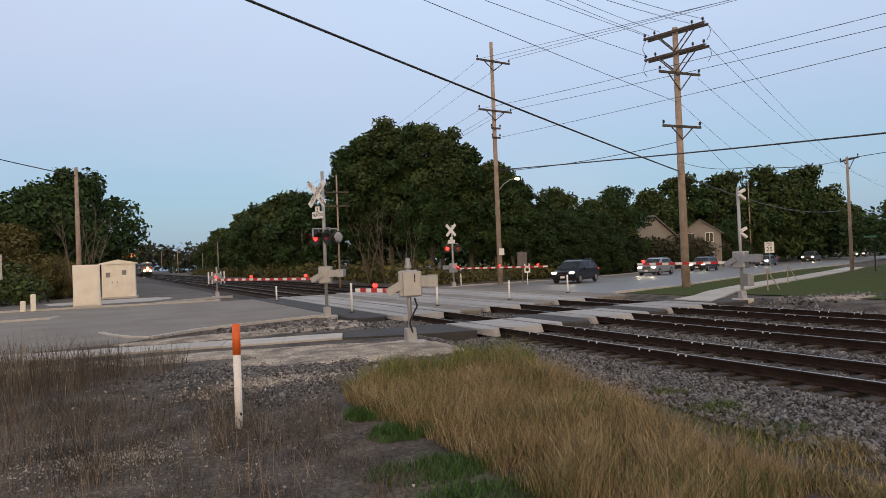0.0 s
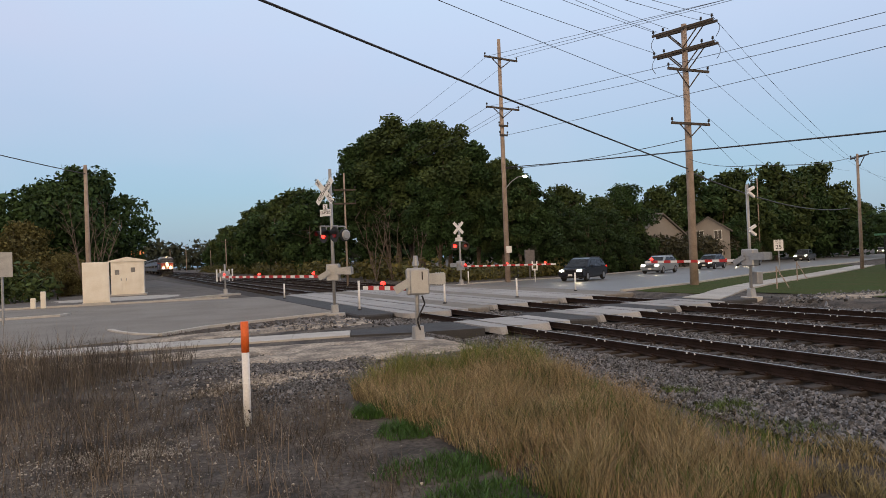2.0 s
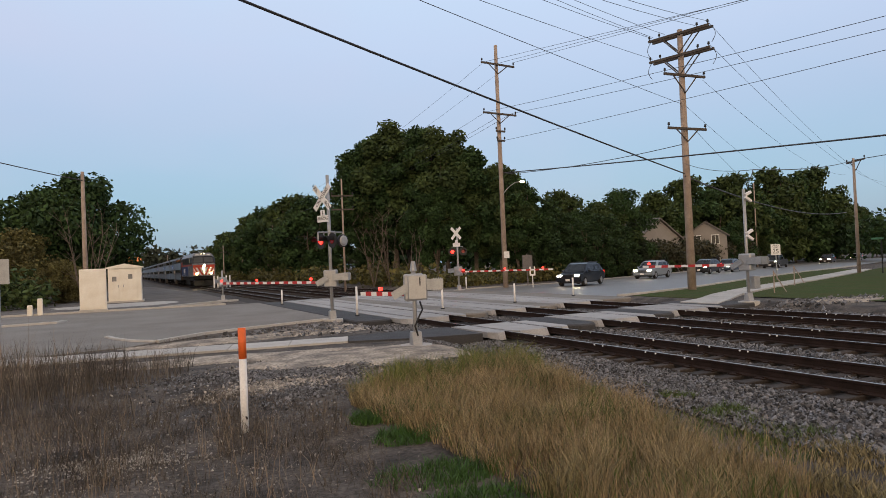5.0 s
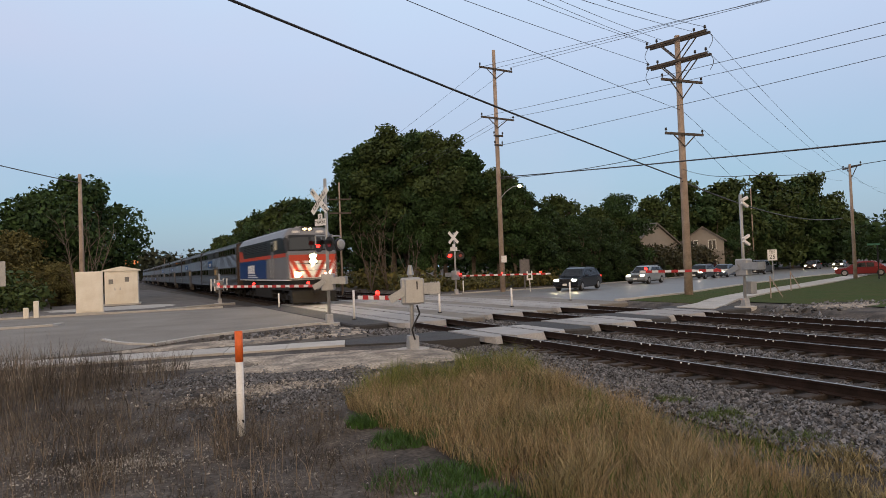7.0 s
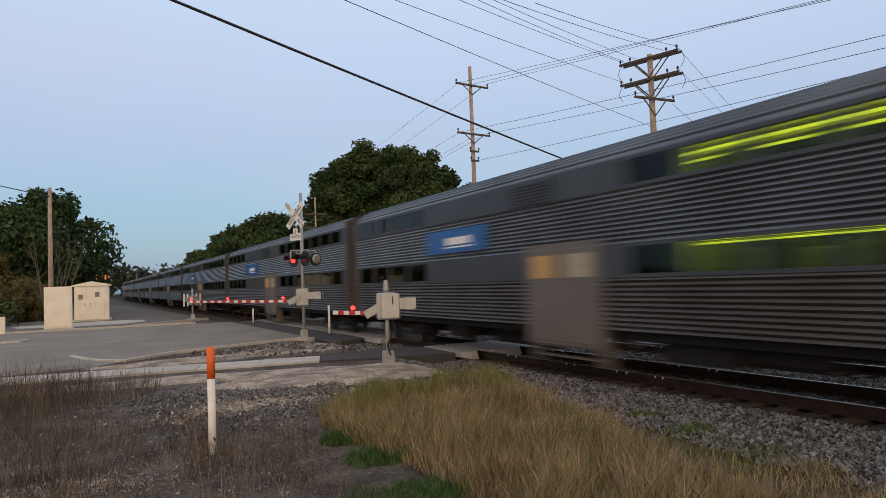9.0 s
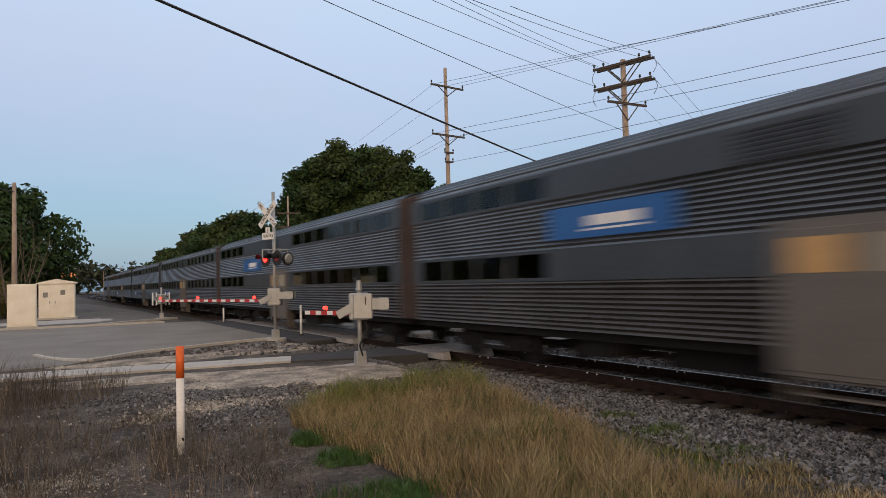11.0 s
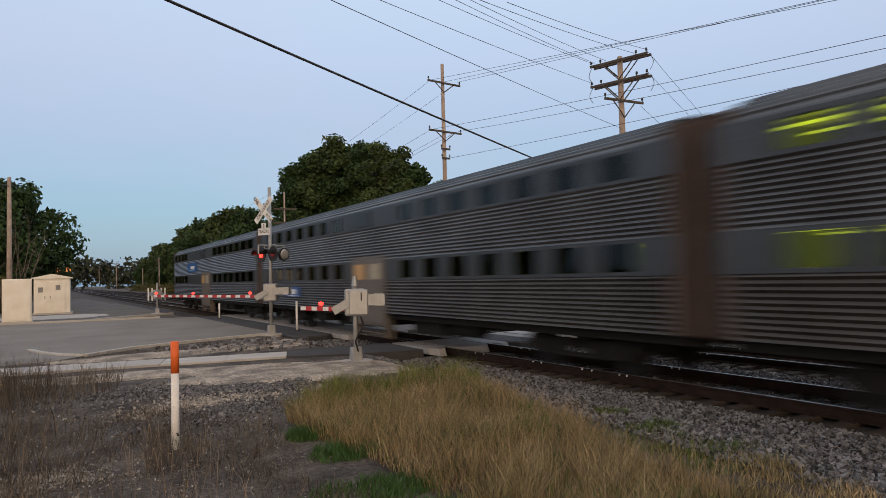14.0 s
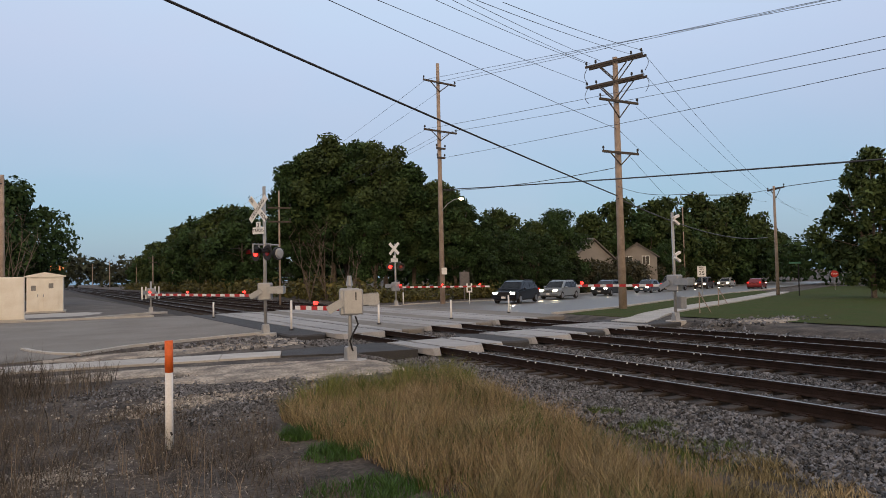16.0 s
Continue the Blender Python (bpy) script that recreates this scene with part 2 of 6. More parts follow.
# ---- ground: one sheet to the horizon ----
T1, T2, T3 = 10.75, 14.75, 18.7
TRACKS = (T1, T2, T3)


def smooth(a, b, v):
    k = min(1, max(0, (v - a) / (b - a)))
    return k * k * (3 - 2 * k)


def ground_z(x, y):
    """Level ground with a shallow trough for the track bed."""
    z = -0.03 - 0.32 * smooth(7.2, 8.6, x) * (1 - smooth(21.2, 22.6, x))
    near = smooth(16.5, 13.0, y) * smooth(7.5, 5.5, x) if y < 16.5 else 0.0
    z += slope_z(x) - (0.03 if x > 24 else 0.0)
    if near:
        z += near * (0.05 + 0.09 * noise.noise((x * 0.5, y * 0.5, 1)) + 0.04 * noise.noise((x * 2.2, y * 2.2, 5)))
    return z


def spread(vals):
    return sorted(set(vals))


gx = spread([-1500, -700, -300, -150, -80, -50, -30, -20, -15] + [-12 + 0.35 * i for i in range(57)] + [8 + 0.4 * i for i in range(38)] + [24, 30, 40, 60, 90, 150, 300, 700, 1500])
gy = spread([-1500, -700, -300, -100, -40, -20, -10] + [-4 + 0.35 * i for i in range(62)] + [18 + 2 * i for i in range(12)] + [50, 70, 100, 150, 220, 300, 500, 900, 1600])
gv = [(x, y, ground_z(x, y)) for x in gx for y in gy]
gf = [(i * len(gy) + j, (i + 1) * len(gy) + j, (i + 1) * len(gy) + j + 1, i * len(gy) + j + 1) for i in range(len(gx) - 1) for j in range(len(gy) - 1)]
ground = raw("ground", gv, gf, DIRT, "bare dark brown dirt ground with dead weeds", "ground", "structure")
for p in ground.data.polygons:
    p.use_smooth = True

# ---- road, pavements, lawn ----
NEAR_EDGE = [(-60, 18.0), (-3.0, 20.7), (0.3, 21.6), (1.05, 22.5), (2.5, 24.1), (6.6, 25.9), (7.8, 26.2)]
FAR_EDGE = [(7.8, 43.0), (5.9, 43.3), (-2.9, 44.4), (-60, 49)]
bm = bmesh.new()
sheet(bm, NEAR_EDGE + FAR_EDGE, 0.0, 0.1)
tagged(part("road_west", bm, ASPHALT), "worn grey asphalt road leading to the crossing", "road", kind="structure")
R_NEAR = [(22.2, 27.0), (25, 27.6), (28.8, 29.2), (41.8, 36.2), (62.0, 46.2), (90, 59), (160, 91)]
R_FAR = [(160, 110), (90, 76), (56, 59.8), (44.6, 53.0), (32.0, 46.0), (25, 44.0), (22.2, 43.6)]
bm = bmesh.new()
sheet(bm, R_NEAR + R_FAR, 0.0, 0.1)
road_east = tagged(part("road_east", bm, mat("pale concrete road", (0.2, 0.192, 0.18), 0.42, vary=0.12, scale=0.6, fine=30, bump=0.1)), "pale worn concrete road beyond the tracks", "road", kind="structure")


def ribbon(name, pts, width, height, material, label, category="kerb", z0=-0.05, parent=None):
    """A kerb or path along a line of points."""
    bm = bmesh.new()
    rows = []
    for i, p in enumerate(pts):
        a, b = Vector(pts[max(0, i - 1)]), Vector(pts[min(len(pts) - 1, i + 1)])
        n = Vector((-(b - a).y, (b - a).x)).normalized() * width / 2
        p = Vector(p)
        rows.append([bm.verts.new((*(p + n), z0)), bm.verts.new((*(p + n), height)), bm.verts.new((*(p - n), height)), bm.verts.new((*(p - n), z0))])
    for r, s in zip(rows, rows[1:]):
        for k in range(3):
            bm.faces.new((r[k], r[k + 1], s[k + 1], s[k]))
    bm.faces.new(rows[0])
    bm.faces.new(rows[-1][::-1])
    return tagged(part(name, bm, material, parent), label, category, kind="structure")


ribbon("kerb_near", [(1.0, 22.4), (2.5, 23.95), (4.2, 24.75), (6.6, 25.75), (7.6, 26.0)], 0.16, 0.06, CONCRETE, "pale concrete kerb along the road")
ribbon("kerb_nose", [(1.0, 22.45), (0.4, 23.2), (-0.1, 24.4), (-0.4, 25.6)], 0.16, 0.05, CONCRETE, "pale concrete kerb end at the road")
ribbon("kerb_far", [(-30, 46.6), (-2.9, 44.5), (2.0, 43.9), (5.9, 43.5)], 0.3, 0.1, CONCRETE, "pale concrete kerb along the road")
ribbon("kerb_far_drive", [(-40, 37.2), (-6.0, 35.2), (-2.6, 35.6), (-2.3, 36.4)], 0.25, 0.09, CONCRETE, "low concrete kerb beside the road")
ribbon("kerb_branch", [(2.0, 43.9), (4.6, 46.6), (7.3, 48.4)], 0.3, 0.1, CONCRETE, "pale concrete kerb curving to the track")
kerb_e1 = ribbon("kerb_east_near", [(22.4, 26.9), (25, 27.5), (28.8, 29.05), (41.8, 36.05), (62, 46.05), (90, 58.8)], 0.2, 0.08, CONCRETE, "pale concrete kerb along the grass")
kerb_e2 = ribbon("kerb_east_far", [(22.6, 43.9), (25, 44.2), (32, 46.2), (44.6, 53.2), (56, 60), (90, 76.2)], 0.2, 0.08, CONCRETE, "pale concrete kerb along the road")

# pavement slabs on the near side
pave = thing("pavement_west", pose(0, 0, 0), "pale concrete pavement of square slabs", "pavement", kind="structure")
a0, a1 = Vector((-16, 21.6)), Vector((5.55, 17.85))
b0, b1 = Vector((-16, 23.2)), Vector((5.95, 19.05))
for i in range(14):
    k0, k1 = i / 14 + 0.0004, (i + 1) / 14 - 0.0004
    bm = bmesh.new()
    sheet(bm, [a0.lerp(a1, k0), a0.lerp(a1, k1), b0.lerp(b1, k1), b0.lerp(b1, k0)], 0.02 + 0.004 * (i % 3), 0.12)
    part("slab", bm, CONCRETE, pave)
bm = bmesh.new()
sheet(bm, [(5.56, 17.82), (7.4, 17.1), (9.1, 16.75), (9.2, 19.2), (7.6, 19.3), (5.97, 19.06)], 0.02, 0.25)
tagged(part("pavement_patch", bm, ASPHALT_NEW), "dark asphalt ramp from pavement to track", "pavement", kind="structure")
pave = thing("pavement_east", pose(0, 0, 0), "pale concrete pavement through the lawn", "pavement", kind="structure")
a = [(20.6, 19.1), (22.6, 20.3), (26, 22.6), (31.8, 25.7), (45, 31.8), (58, 38.2), (70, 44.5)]
b = [(20.6, 21.0), (22.6, 21.9), (25.5, 23.8), (31.3, 27.0), (44.5, 33.3), (57.4, 39.8), (69.4, 46.0)]
for i in range(len(a) - 1):
    for k in range(3):
        p = [Vector(a[i]).lerp(Vector(a[i + 1]), k / 3 + 0.003), Vector(a[i]).lerp(Vector(a[i + 1]), (k + 1) / 3 - 0.003),
             Vector(b[i]).lerp(Vector(b[i + 1]), (k + 1) / 3 - 0.003), Vector(b[i]).lerp(Vector(b[i + 1]), k / 3 + 0.003)]
        bm = bmesh.new()
        sheet(bm, p, 0.03 + 0.004 * (k % 2), 0.12)
        part("slab", bm, CONCRETE, pave)

settle(pave)
settle(road_east)
settle(kerb_e1)
settle(kerb_e2)
bm = bmesh.new()
sheet(bm, [(22.9, 22.0), (25.5, 23.95), (31.3, 27.2), (44.5, 33.5), (57.4, 40.0), (69.4, 46.2), (74, 51), (62.0, 45.9), (41.8, 35.9), (28.8, 28.9), (25, 27.35), (23.0, 26.6)], -0.005, 0.06)
settle(tagged(part("grass_verge", bm, LAWN), "mown green grass verge beside the road", "grass", kind="structure"))
lawn_v, lawn_f = [], []
lx = [24.4, 25.2, 26.1, 28, 30, 32, 36, 40, 45, 51, 58, 64, 70, 90, 130]
for x in lx:
    edge = float(np.interp(x, [24.4, 26, 31.8, 45, 58, 70, 130], [21.2, 22.4, 25.5, 31.6, 38.0, 44.3, 72]))
    for k in range(9):
        y = -60 + (edge + 60) * (1 - (1 - k / 8) ** 2.2)
        lawn_v.append((x + 0.4 * noise.noise((y * 0.3, x, 0)) * (x < 25), y, slope_z(x)))
for i in range(len(lx) - 1):
    for k in range(8):
        lawn_f.append((i * 9 + k, (i + 1) * 9 + k, (i + 1) * 9 + k + 1, i * 9 + k + 1))
raw("lawn", lawn_v, lawn_f, LAWN, "mown green lawn beyond the tracks", "lawn", "structure")
bm = bmesh.new()
sheet(bm, [(-60, 49.6), (-3, 45.0), (2.0, 44.3), (4.4, 47.0), (7.0, 49.0), (7.3, 64), (5, 120), (-3, 110), (-3.5, 62), (-8, 50), (-60, 56)], 0.004, 0.06)
tagged(part("gravel_yard", bm, mat("dark gravel", (0.15, 0.14, 0.13), 0.95, vary=0.3, scale=0.4, fine=12, bump=0.7, second=(0.1, 0.092, 0.086))), "grey gravel service yard beside the tracks", "gravel", kind="structure")


def blotch(name, cx, cy, rx, ry, material, label, category, z=0.012, seed=0, turn=0.0):
    """A thin uneven patch that lies on the ground."""
    bm = bmesh.new()
    n, rows = 56, []
    for j in range(1, 8):
        rim = []
        for i in range(n):
            t = 2 * math.pi * i / n
            k = 1 + 0.28 * noise.noise((math.cos(t) * 1.6 + seed, math.sin(t) * 1.6, seed)) + 0.2 * noise.noise((math.cos(t) * 6, math.sin(t) * 6, seed + 3))
            k *= j / 7
            x, y = math.cos(t) * rx * k, math.sin(t) * ry * k
            px, py = cx + x * math.cos(turn) - y * math.sin(turn), cy + x * math.sin(turn) + y * math.cos(turn)
            rim.append(bm.verts.new((px, py, ground_z(px, py) + z + 0.05 * (1 - (j / 7) ** 2) - (0.05 if j == 7 else 0))))
        rows.append(rim)
    bm.faces.new(rows[0])
    for a, b in zip(rows, rows[1:]):
        for i in range(n):
            bm.faces.new((a[i], a[(i + 1) % n], b[(i + 1) % n], b[i]))
    return tagged(part(name, bm, material, smooth=True), label, category, kind="structure")


blotch("gravel_patch", 5.3, 14.7, 3.0, 1.7, SCREENINGS, "pale crushed limestone patch round the gate", "gravel", 0.02, 1, -0.2)
blotch("gravel_patch", 1.6, 16.9, 4.4, 0.8, SCREENINGS, "pale stony dirt beside the pavement", "gravel", 0.01, 6, -0.14)
blotch("gravel_patch", 6.0, 22.4, 2.6, 1.6, SCREENINGS, "pale stony dirt beside the road", "gravel", 0.02, 2, 0.35)
blotch("gravel_patch", 2.9, 21.4, 3.2, 0.9, SCREENINGS, "pale stony dirt between road and pavement", "gravel", 0.015, 3, 0.12)
blotch("gravel_patch", 0.2, 52.0, 4.6, 3.0, CONCRETE, "pale concrete pad round the signal house", "pavement", 0.05, 4, 0.0)
blotch("gravel_patch", 25.0, 16.8, 2.2, 1.0, SCREENINGS, "pale gravel heap beside the track", "gravel", 0.05, 5, 0.1)

# ---- tracks ----
bed = []
bx = [7.3, 7.9, 8.4, 9.2] + [9.6 + 0.6 * i for i in range(18)] + [20.6, 21.2, 22.0, 22.8]
by = [-120, -60, -30, -15] + [-8 + 1.0 * i for i in range(60)] + [60, 80, 120, 200, 400, 900]
for x in bx:
    for y in by:
        z = -0.25 if 9.0 < x < 20.8 else (-0.25 - 0.08 * min(1, max(9.0 - x, x - 20.8)))
        bed.append((x, y, z + 0.04 * noise.noise((x * 1.3, y * 1.3, 2))))
bf = [(i * len(by) + j, (i + 1) * len(by) + j, (i + 1) * len(by) + j + 1, i * len(by) + j + 1) for i in range(len(bx) - 1) for j in range(len(by) - 1)]
raw("ballast_bed", bed, bf, BALLAST, "grey crushed stone track bed", "ballast", "structure")

RAIL_PROFILE = [(-0.07, -0.18), (0.07, -0.18), (0.07, -0.165), (0.012, -0.14), (0.012, -0.045), (0.037, -0.035), (0.037, -0.006), (0.03, 0.0), (-0.03, 0.0), (-0.037, -0.006), (-0.037, -0.035), (-0.012, -0.045), (-0.012, -0.14), (-0.07, -0.165)]
bm = bmesh.new()
box(bm, (0, 0, -0.262), (2.6, 0.23, 0.17))
bevel(bm, 0.015)
tie_me = mesh_of("tie", bm, TIE)
bm = bmesh.new()
box(bm, (0, 0, -0.167), (0.36, 0.2, 0.02))
box(bm, (0.1, 0.05, -0.15), (0.04, 0.04, 0.03))
box(bm, (-0.1, -0.05, -0.15), (0.04, 0.04, 0.03))
plate_me = mesh_of("tie_plate", bm, RAIL)
for tn, tx in enumerate(TRACKS):
    tr = thing("railway_track", pose(tx, 0, 0), "rusty steel railway track on wooden ties", "railway track", "tracks of the crossing", "structure")
    for s in (-1, 1):
        bm = bmesh.new()
        prism(bm, [(px + s * 0.7535, pz) for px, pz in RAIL_PROFILE], 1, -120, 900)
        ra = part("rail", bm, RAIL, tr)
        bm = bmesh.new()
        box(bm, (s * 0.7535, 390, 0.001), (0.05, 1020, 0.004))
        part("railhead", bm, RAILTOP, ra, "worn bright railhead")
    y = -6.0
    i = 0
    while y < 45:
        if not (16.0 + 0.2 * (tx - T1) < y < 44):
            piece("tie", tie_me, tr, pose(rng.uniform(-0.06, 0.06), y, rng.uniform(-0.008, 0.008), 0, 0, rng.uniform(-1.5, 1.5)))
            if tx == T1:
                for s in (-1, 1):
                    piece("tie_plate", plate_me, tr, pose(s * 0.7535, y, 0))
        y += 0.55
    far = bmesh.new()
    y = 45
    while y < 220:
        box(far, (0, y, -0.255), (2.6, 0.23, 0.17))
        y += 0.55
    tagged(part("far_ties", far, TIE, tr), kind="stuff")

# crossing surfaces: concrete panels inside and outside the rails, tapered at their ends


def panel_mesh(w, length, taper=0):
    bm = bmesh.new()
    t = 0.28 if taper else 0.0
    if taper:
        s = taper
        pts = [(-w / 2, -s * length / 2), (w / 2, -s * length / 2), (w / 2, s * length / 2 - s * t), (w / 2 - 0.18, s * length / 2), (-w / 2 + 0.18, s * length / 2), (-w / 2, s * length / 2 - s * t)]
        vt = [bm.verts.new((*p, 0.0)) for p in pts]
        vb = [bm.verts.new((p[0], p[1], -0.16)) for p in pts]
        vb[3].co.y += s * 0.12
        vb[4].co.y += s * 0.12
        vb[3].co.z = vb[4].co.z = -0.2
        n = 6
        for i in range(n):
            bm.faces.new((vt[i], vt[(i + 1) % n], vb[(i + 1) % n], vb[i]))
        bm.faces.new(vt)
        bm.faces.new(vb[::-1])
    else:
        box(bm, (0, 0, -0.08), (w, length, 0.16))
        bevel(bm, 0.01)
    return mesh_of("panel", bm, PANEL)


def crossing(name, spans, label):
    for tx, (lo, hi) in zip(TRACKS, spans):
        cr = thing(name, pose(tx, 0, 0), label, "crossing surface", "crossing surfaces", "structure")
        for off, w in ((-1.09, 0.56), (0.0, 1.28), (1.09, 0.56)):
            n = max(1, round((hi - lo) / 2.44))
            ln = (hi - lo) / n
            mid = panel_mesh(w, ln - 0.012)
            e0, e1 = panel_mesh(w, ln - 0.012, -1), panel_mesh(w, ln - 0.012, 1)
            for i in range(n):
                me = e0 if i == 0 else (e1 if i == n - 1 else mid)
                piece("panel", me, cr, pose(off, lo + (i + 0.5) * ln, 0.004 + rng.uniform(0, 0.004)))


WALKX = [(16.7, 19.3), (17.4, 20.1), (18.2, 20.9)]
ROADX = [(23.3, 43.6), (24.2, 44.4), (25.0, 45.2)]
crossing("pavement_crossing", WALKX, "pale concrete panels of the pavement crossing")
crossing("road_crossing", ROADX, "pale concrete panels of the road crossing")
gaps = [(7.9, T1 - 1.38), (T1 + 1.38, T2 - 1.38), (T2 + 1.38, T3 - 1.38), (T3 + 1.38, 22.3)]
for i, (lo, hi) in enumerate(gaps):
    s = 0.5 * (lo + hi) - T1
    y0, y1 = 23.6 + 0.22 * s, 43.4 + 0.2 * s
    if i == 0:
        y0 = 24.4
    bm = bmesh.new()
    sheet(bm, [(lo + 0.01, y0 - 0.1), (lo + 0.3, y0 - 0.5), (hi - 0.3, y0 - 0.35), (hi - 0.01, y0), (hi - 0.01, y1), (lo + 0.01, y1)], -0.003, 0.3)
    bevel(bm, 0.05)
    tagged(part("crossing_fill", bm, ASPHALT_NEW if i == 0 else ASPHALT), "dark asphalt fill between the tracks", "road", kind="structure")
    if i:
        w0, w1 = 16.8 + 0.2 * s, 19.5 + 0.2 * s
        bm = bmesh.new()
        sheet(bm, [(lo + 0.01, w0), (lo + 0.35, w0 - 0.35), (hi - 0.3, w0 - 0.35), (hi - 0.01, w0 + 0.05), (hi - 0.01, w1), (hi - 0.4, w1 + 0.3), (lo + 0.3, w1 + 0.3), (lo + 0.01, w1)], -0.003, 0.3)
        bevel(bm, 0.05)
        tagged(part("pavement_fill", bm, ASPHALT_NEW), "dark asphalt fill between the tracks", "pavement", kind="structure")

# ---- train ----
STEEL = mat("dull stainless steel", (0.2, 0.205, 0.21), 0.4, 0.92, vary=0.14, scale=0.5, fine=9, bump=0.0, second=(0.15, 0.152, 0.155))
# slightly darker steel for the second kind of carriage
STEEL_DARKER = mat("darker stainless steel", (0.185, 0.183, 0.18), 0.42, 0.9, vary=0.18, scale=0.5, fine=9, bump=0.0, second=(0.135, 0.133, 0.13))
# darker and browner than the upper sides, for the lower ribs
STEEL_LOW = mat("dark brownish stainless steel", (0.105, 0.094, 0.085), 0.5, 0.75, vary=0.25, scale=0.6, fine=9, bump=0.0, second=(0.075, 0.066, 0.058))
STEEL_FLAT = mat("flat stainless band", (0.09, 0.093, 0.095), 0.45, 0.7, vary=0.15, scale=0.8, fine=14, bump=0.0)
ROOFM = mat("grey train roof", (0.2, 0.2, 0.21), 0.6, 0.3, vary=0.2, scale=1, fine=12, bump=0.05)
DIAPH = mat("brown diaphragm", (0.07, 0.048, 0.04), 0.85, vary=0.3, scale=2, fine=20)
UNDER = mat("grimy underframe", (0.009, 0.0085, 0.008), 0.9, 0.0, vary=0.3, scale=3, fine=20)
BLUE = mat("blue paint", (0.01, 0.05, 0.2), 0.4, vary=0.1, scale=1, fine=20, bump=0)
LOGOBLUE = mat("blue panel", (0.02, 0.12, 0.38), 0.4, vary=0.1, scale=1, fine=20, bump=0)
LOCORED = mat("red orange paint", (0.55, 0.06, 0.025), 0.4, vary=0.1, scale=1, fine=20, bump=0)
LOCOGREY = mat("silver grey paint", (0.2, 0.205, 0.22), 0.45, 0.1, vary=0.1, scale=1, fine=20, bump=0)
LOCOBLACK = mat("black locomotive paint", (0.01, 0.0115, 0.014), 0.35, vary=0.15, scale=1, fine=20, bump=0)
WIN_DARK = glass("dark window", (0.015, 0.02, 0.02), 0.06)
STRIP = mat("interior lamp strip", (0.8, 0.8, 0.75), 0.4, emit=(1.0, 0.95, 0.62), glow=1.8, bump=0)
LINING = mat("cream interior lining", (0.62, 0.58, 0.44), 0.7, vary=0.15, scale=1.5, fine=20, bump=0)
# pale green stands in for the glow inside the windows
SEAT = mat("glow-green seat cloth", (0.4, 0.42, 0.26), 0.9, vary=0.3, scale=2, fine=30, bump=0)


def tinted(name, tint, gloss):
    """Thin tinted glass: clear through, with a reflection that grows towards grazing angles."""
    m = bpy.data.materials.new(name)
    m.use_nodes = True
    n, l = m.node_tree.nodes, m.node_tree.links
    n.remove(n["Principled BSDF"])
    tr, gl, mx, fr = n.new("ShaderNodeBsdfTransparent"), n.new("ShaderNodeBsdfGlossy"), n.new("ShaderNodeMixShader"), n.new("ShaderNodeFresnel")
    tr.inputs[0].default_value = (*tint, 1)
    gl.inputs[0].default_value, gl.inputs["Roughness"].default_value = (gloss, gloss, gloss, 1), 0.05
    fr.inputs[0].default_value = 1.45
    l.new(fr.outputs[0], mx.inputs[0])
    l.new(tr.outputs[0], mx.inputs[1])
    l.new(gl.outputs[0], mx.inputs[2])
    l.new(mx.outputs[0], n["Material Output"].inputs[0])
    return m


PANE = tinted("green tinted pane", (0.58, 0.66, 0.16), 0.6)
DOORWIN = mat("warm lit door window", (0.3, 0.16, 0.05), 0.3, emit=(1.0, 0.58, 0.24), glow=0.13, bump=0)
DOORWIN_PALE = mat("pale lit door window", (0.25, 0.22, 0.17), 0.3, emit=(1.0, 0.8, 0.5), glow=0.08, bump=0)
DOORM = mat("tan door leaf", (0.17, 0.15, 0.13), 0.5, 0.3, vary=0.12, scale=2, fine=20, bump=0)
WHEEL = mat("wheel steel", (0.03, 0.027, 0.025), 0.6, 0.5, vary=0.3)


def truck(parent, y, base=2.6, gauge=0.7535):
    """A two-axle bogie under a vehicle, at y along it."""
    for k in (-1, 1):
        bm = bmesh.new()
        for s in (-1, 1):
            rod(bm, (s * 0.68, y + k * base / 2, 0.46), (s * 0.82, y + k * base / 2, 0.46), 0.46, 0.46, 20)
        rod(bm, (-0.9, y + k * base / 2, 0.46), (0.9, y + k * base / 2, 0.46), 0.08)
        part("wheelset", bm, WHEEL, parent)
    bm = bmesh.new()
    for s in (-1, 1):
        prism(bm, [(y - base / 2 - 0.5, 0.5), (y - base / 2 - 0.3, 0.72), (y - 0.5, 0.62), (y - 0.45, 0.36), (y + 0.45, 0.36), (y + 0.5, 0.62), (y + base / 2 + 0.3, 0.72), (y + base / 2 + 0.5, 0.5), (y + base / 2 + 0.3, 0.36), (y + 0.7, 0.28), (y - 0.7, 0.28), (y - base / 2 - 0.3, 0.36)], 0, s * 1.0 - 0.07, s * 1.0 + 0.07)
        for k in (-1, 1):
            box(bm, (s * 1.1, y + k * base / 2, 0.46), (0.16, 0.3, 0.28))
            rod(bm, (s * 1.06, y + k * 0.35, 0.4), (s * 1.06, y + k * 0.35, 0.66), 0.1)
    box(bm, (0, y, 0.6), (1.9, 0.6, 0.25))
    part("truck_frame", bm, UNDER, parent)


def loft(bm, rings, close=True):
    vs = [[bm.verts.new(p) for p in r] for r in rings]
    n = len(rings[0])
    for a, b in zip(vs, vs[1:]):
        for i in range(n):
            bm.faces.new((a[i], a[(i + 1) % n], b[(i + 1) % n], b[i]))
    if close:
        bm.faces.new(vs[0][::-1])
        bm.faces.new(vs[-1])


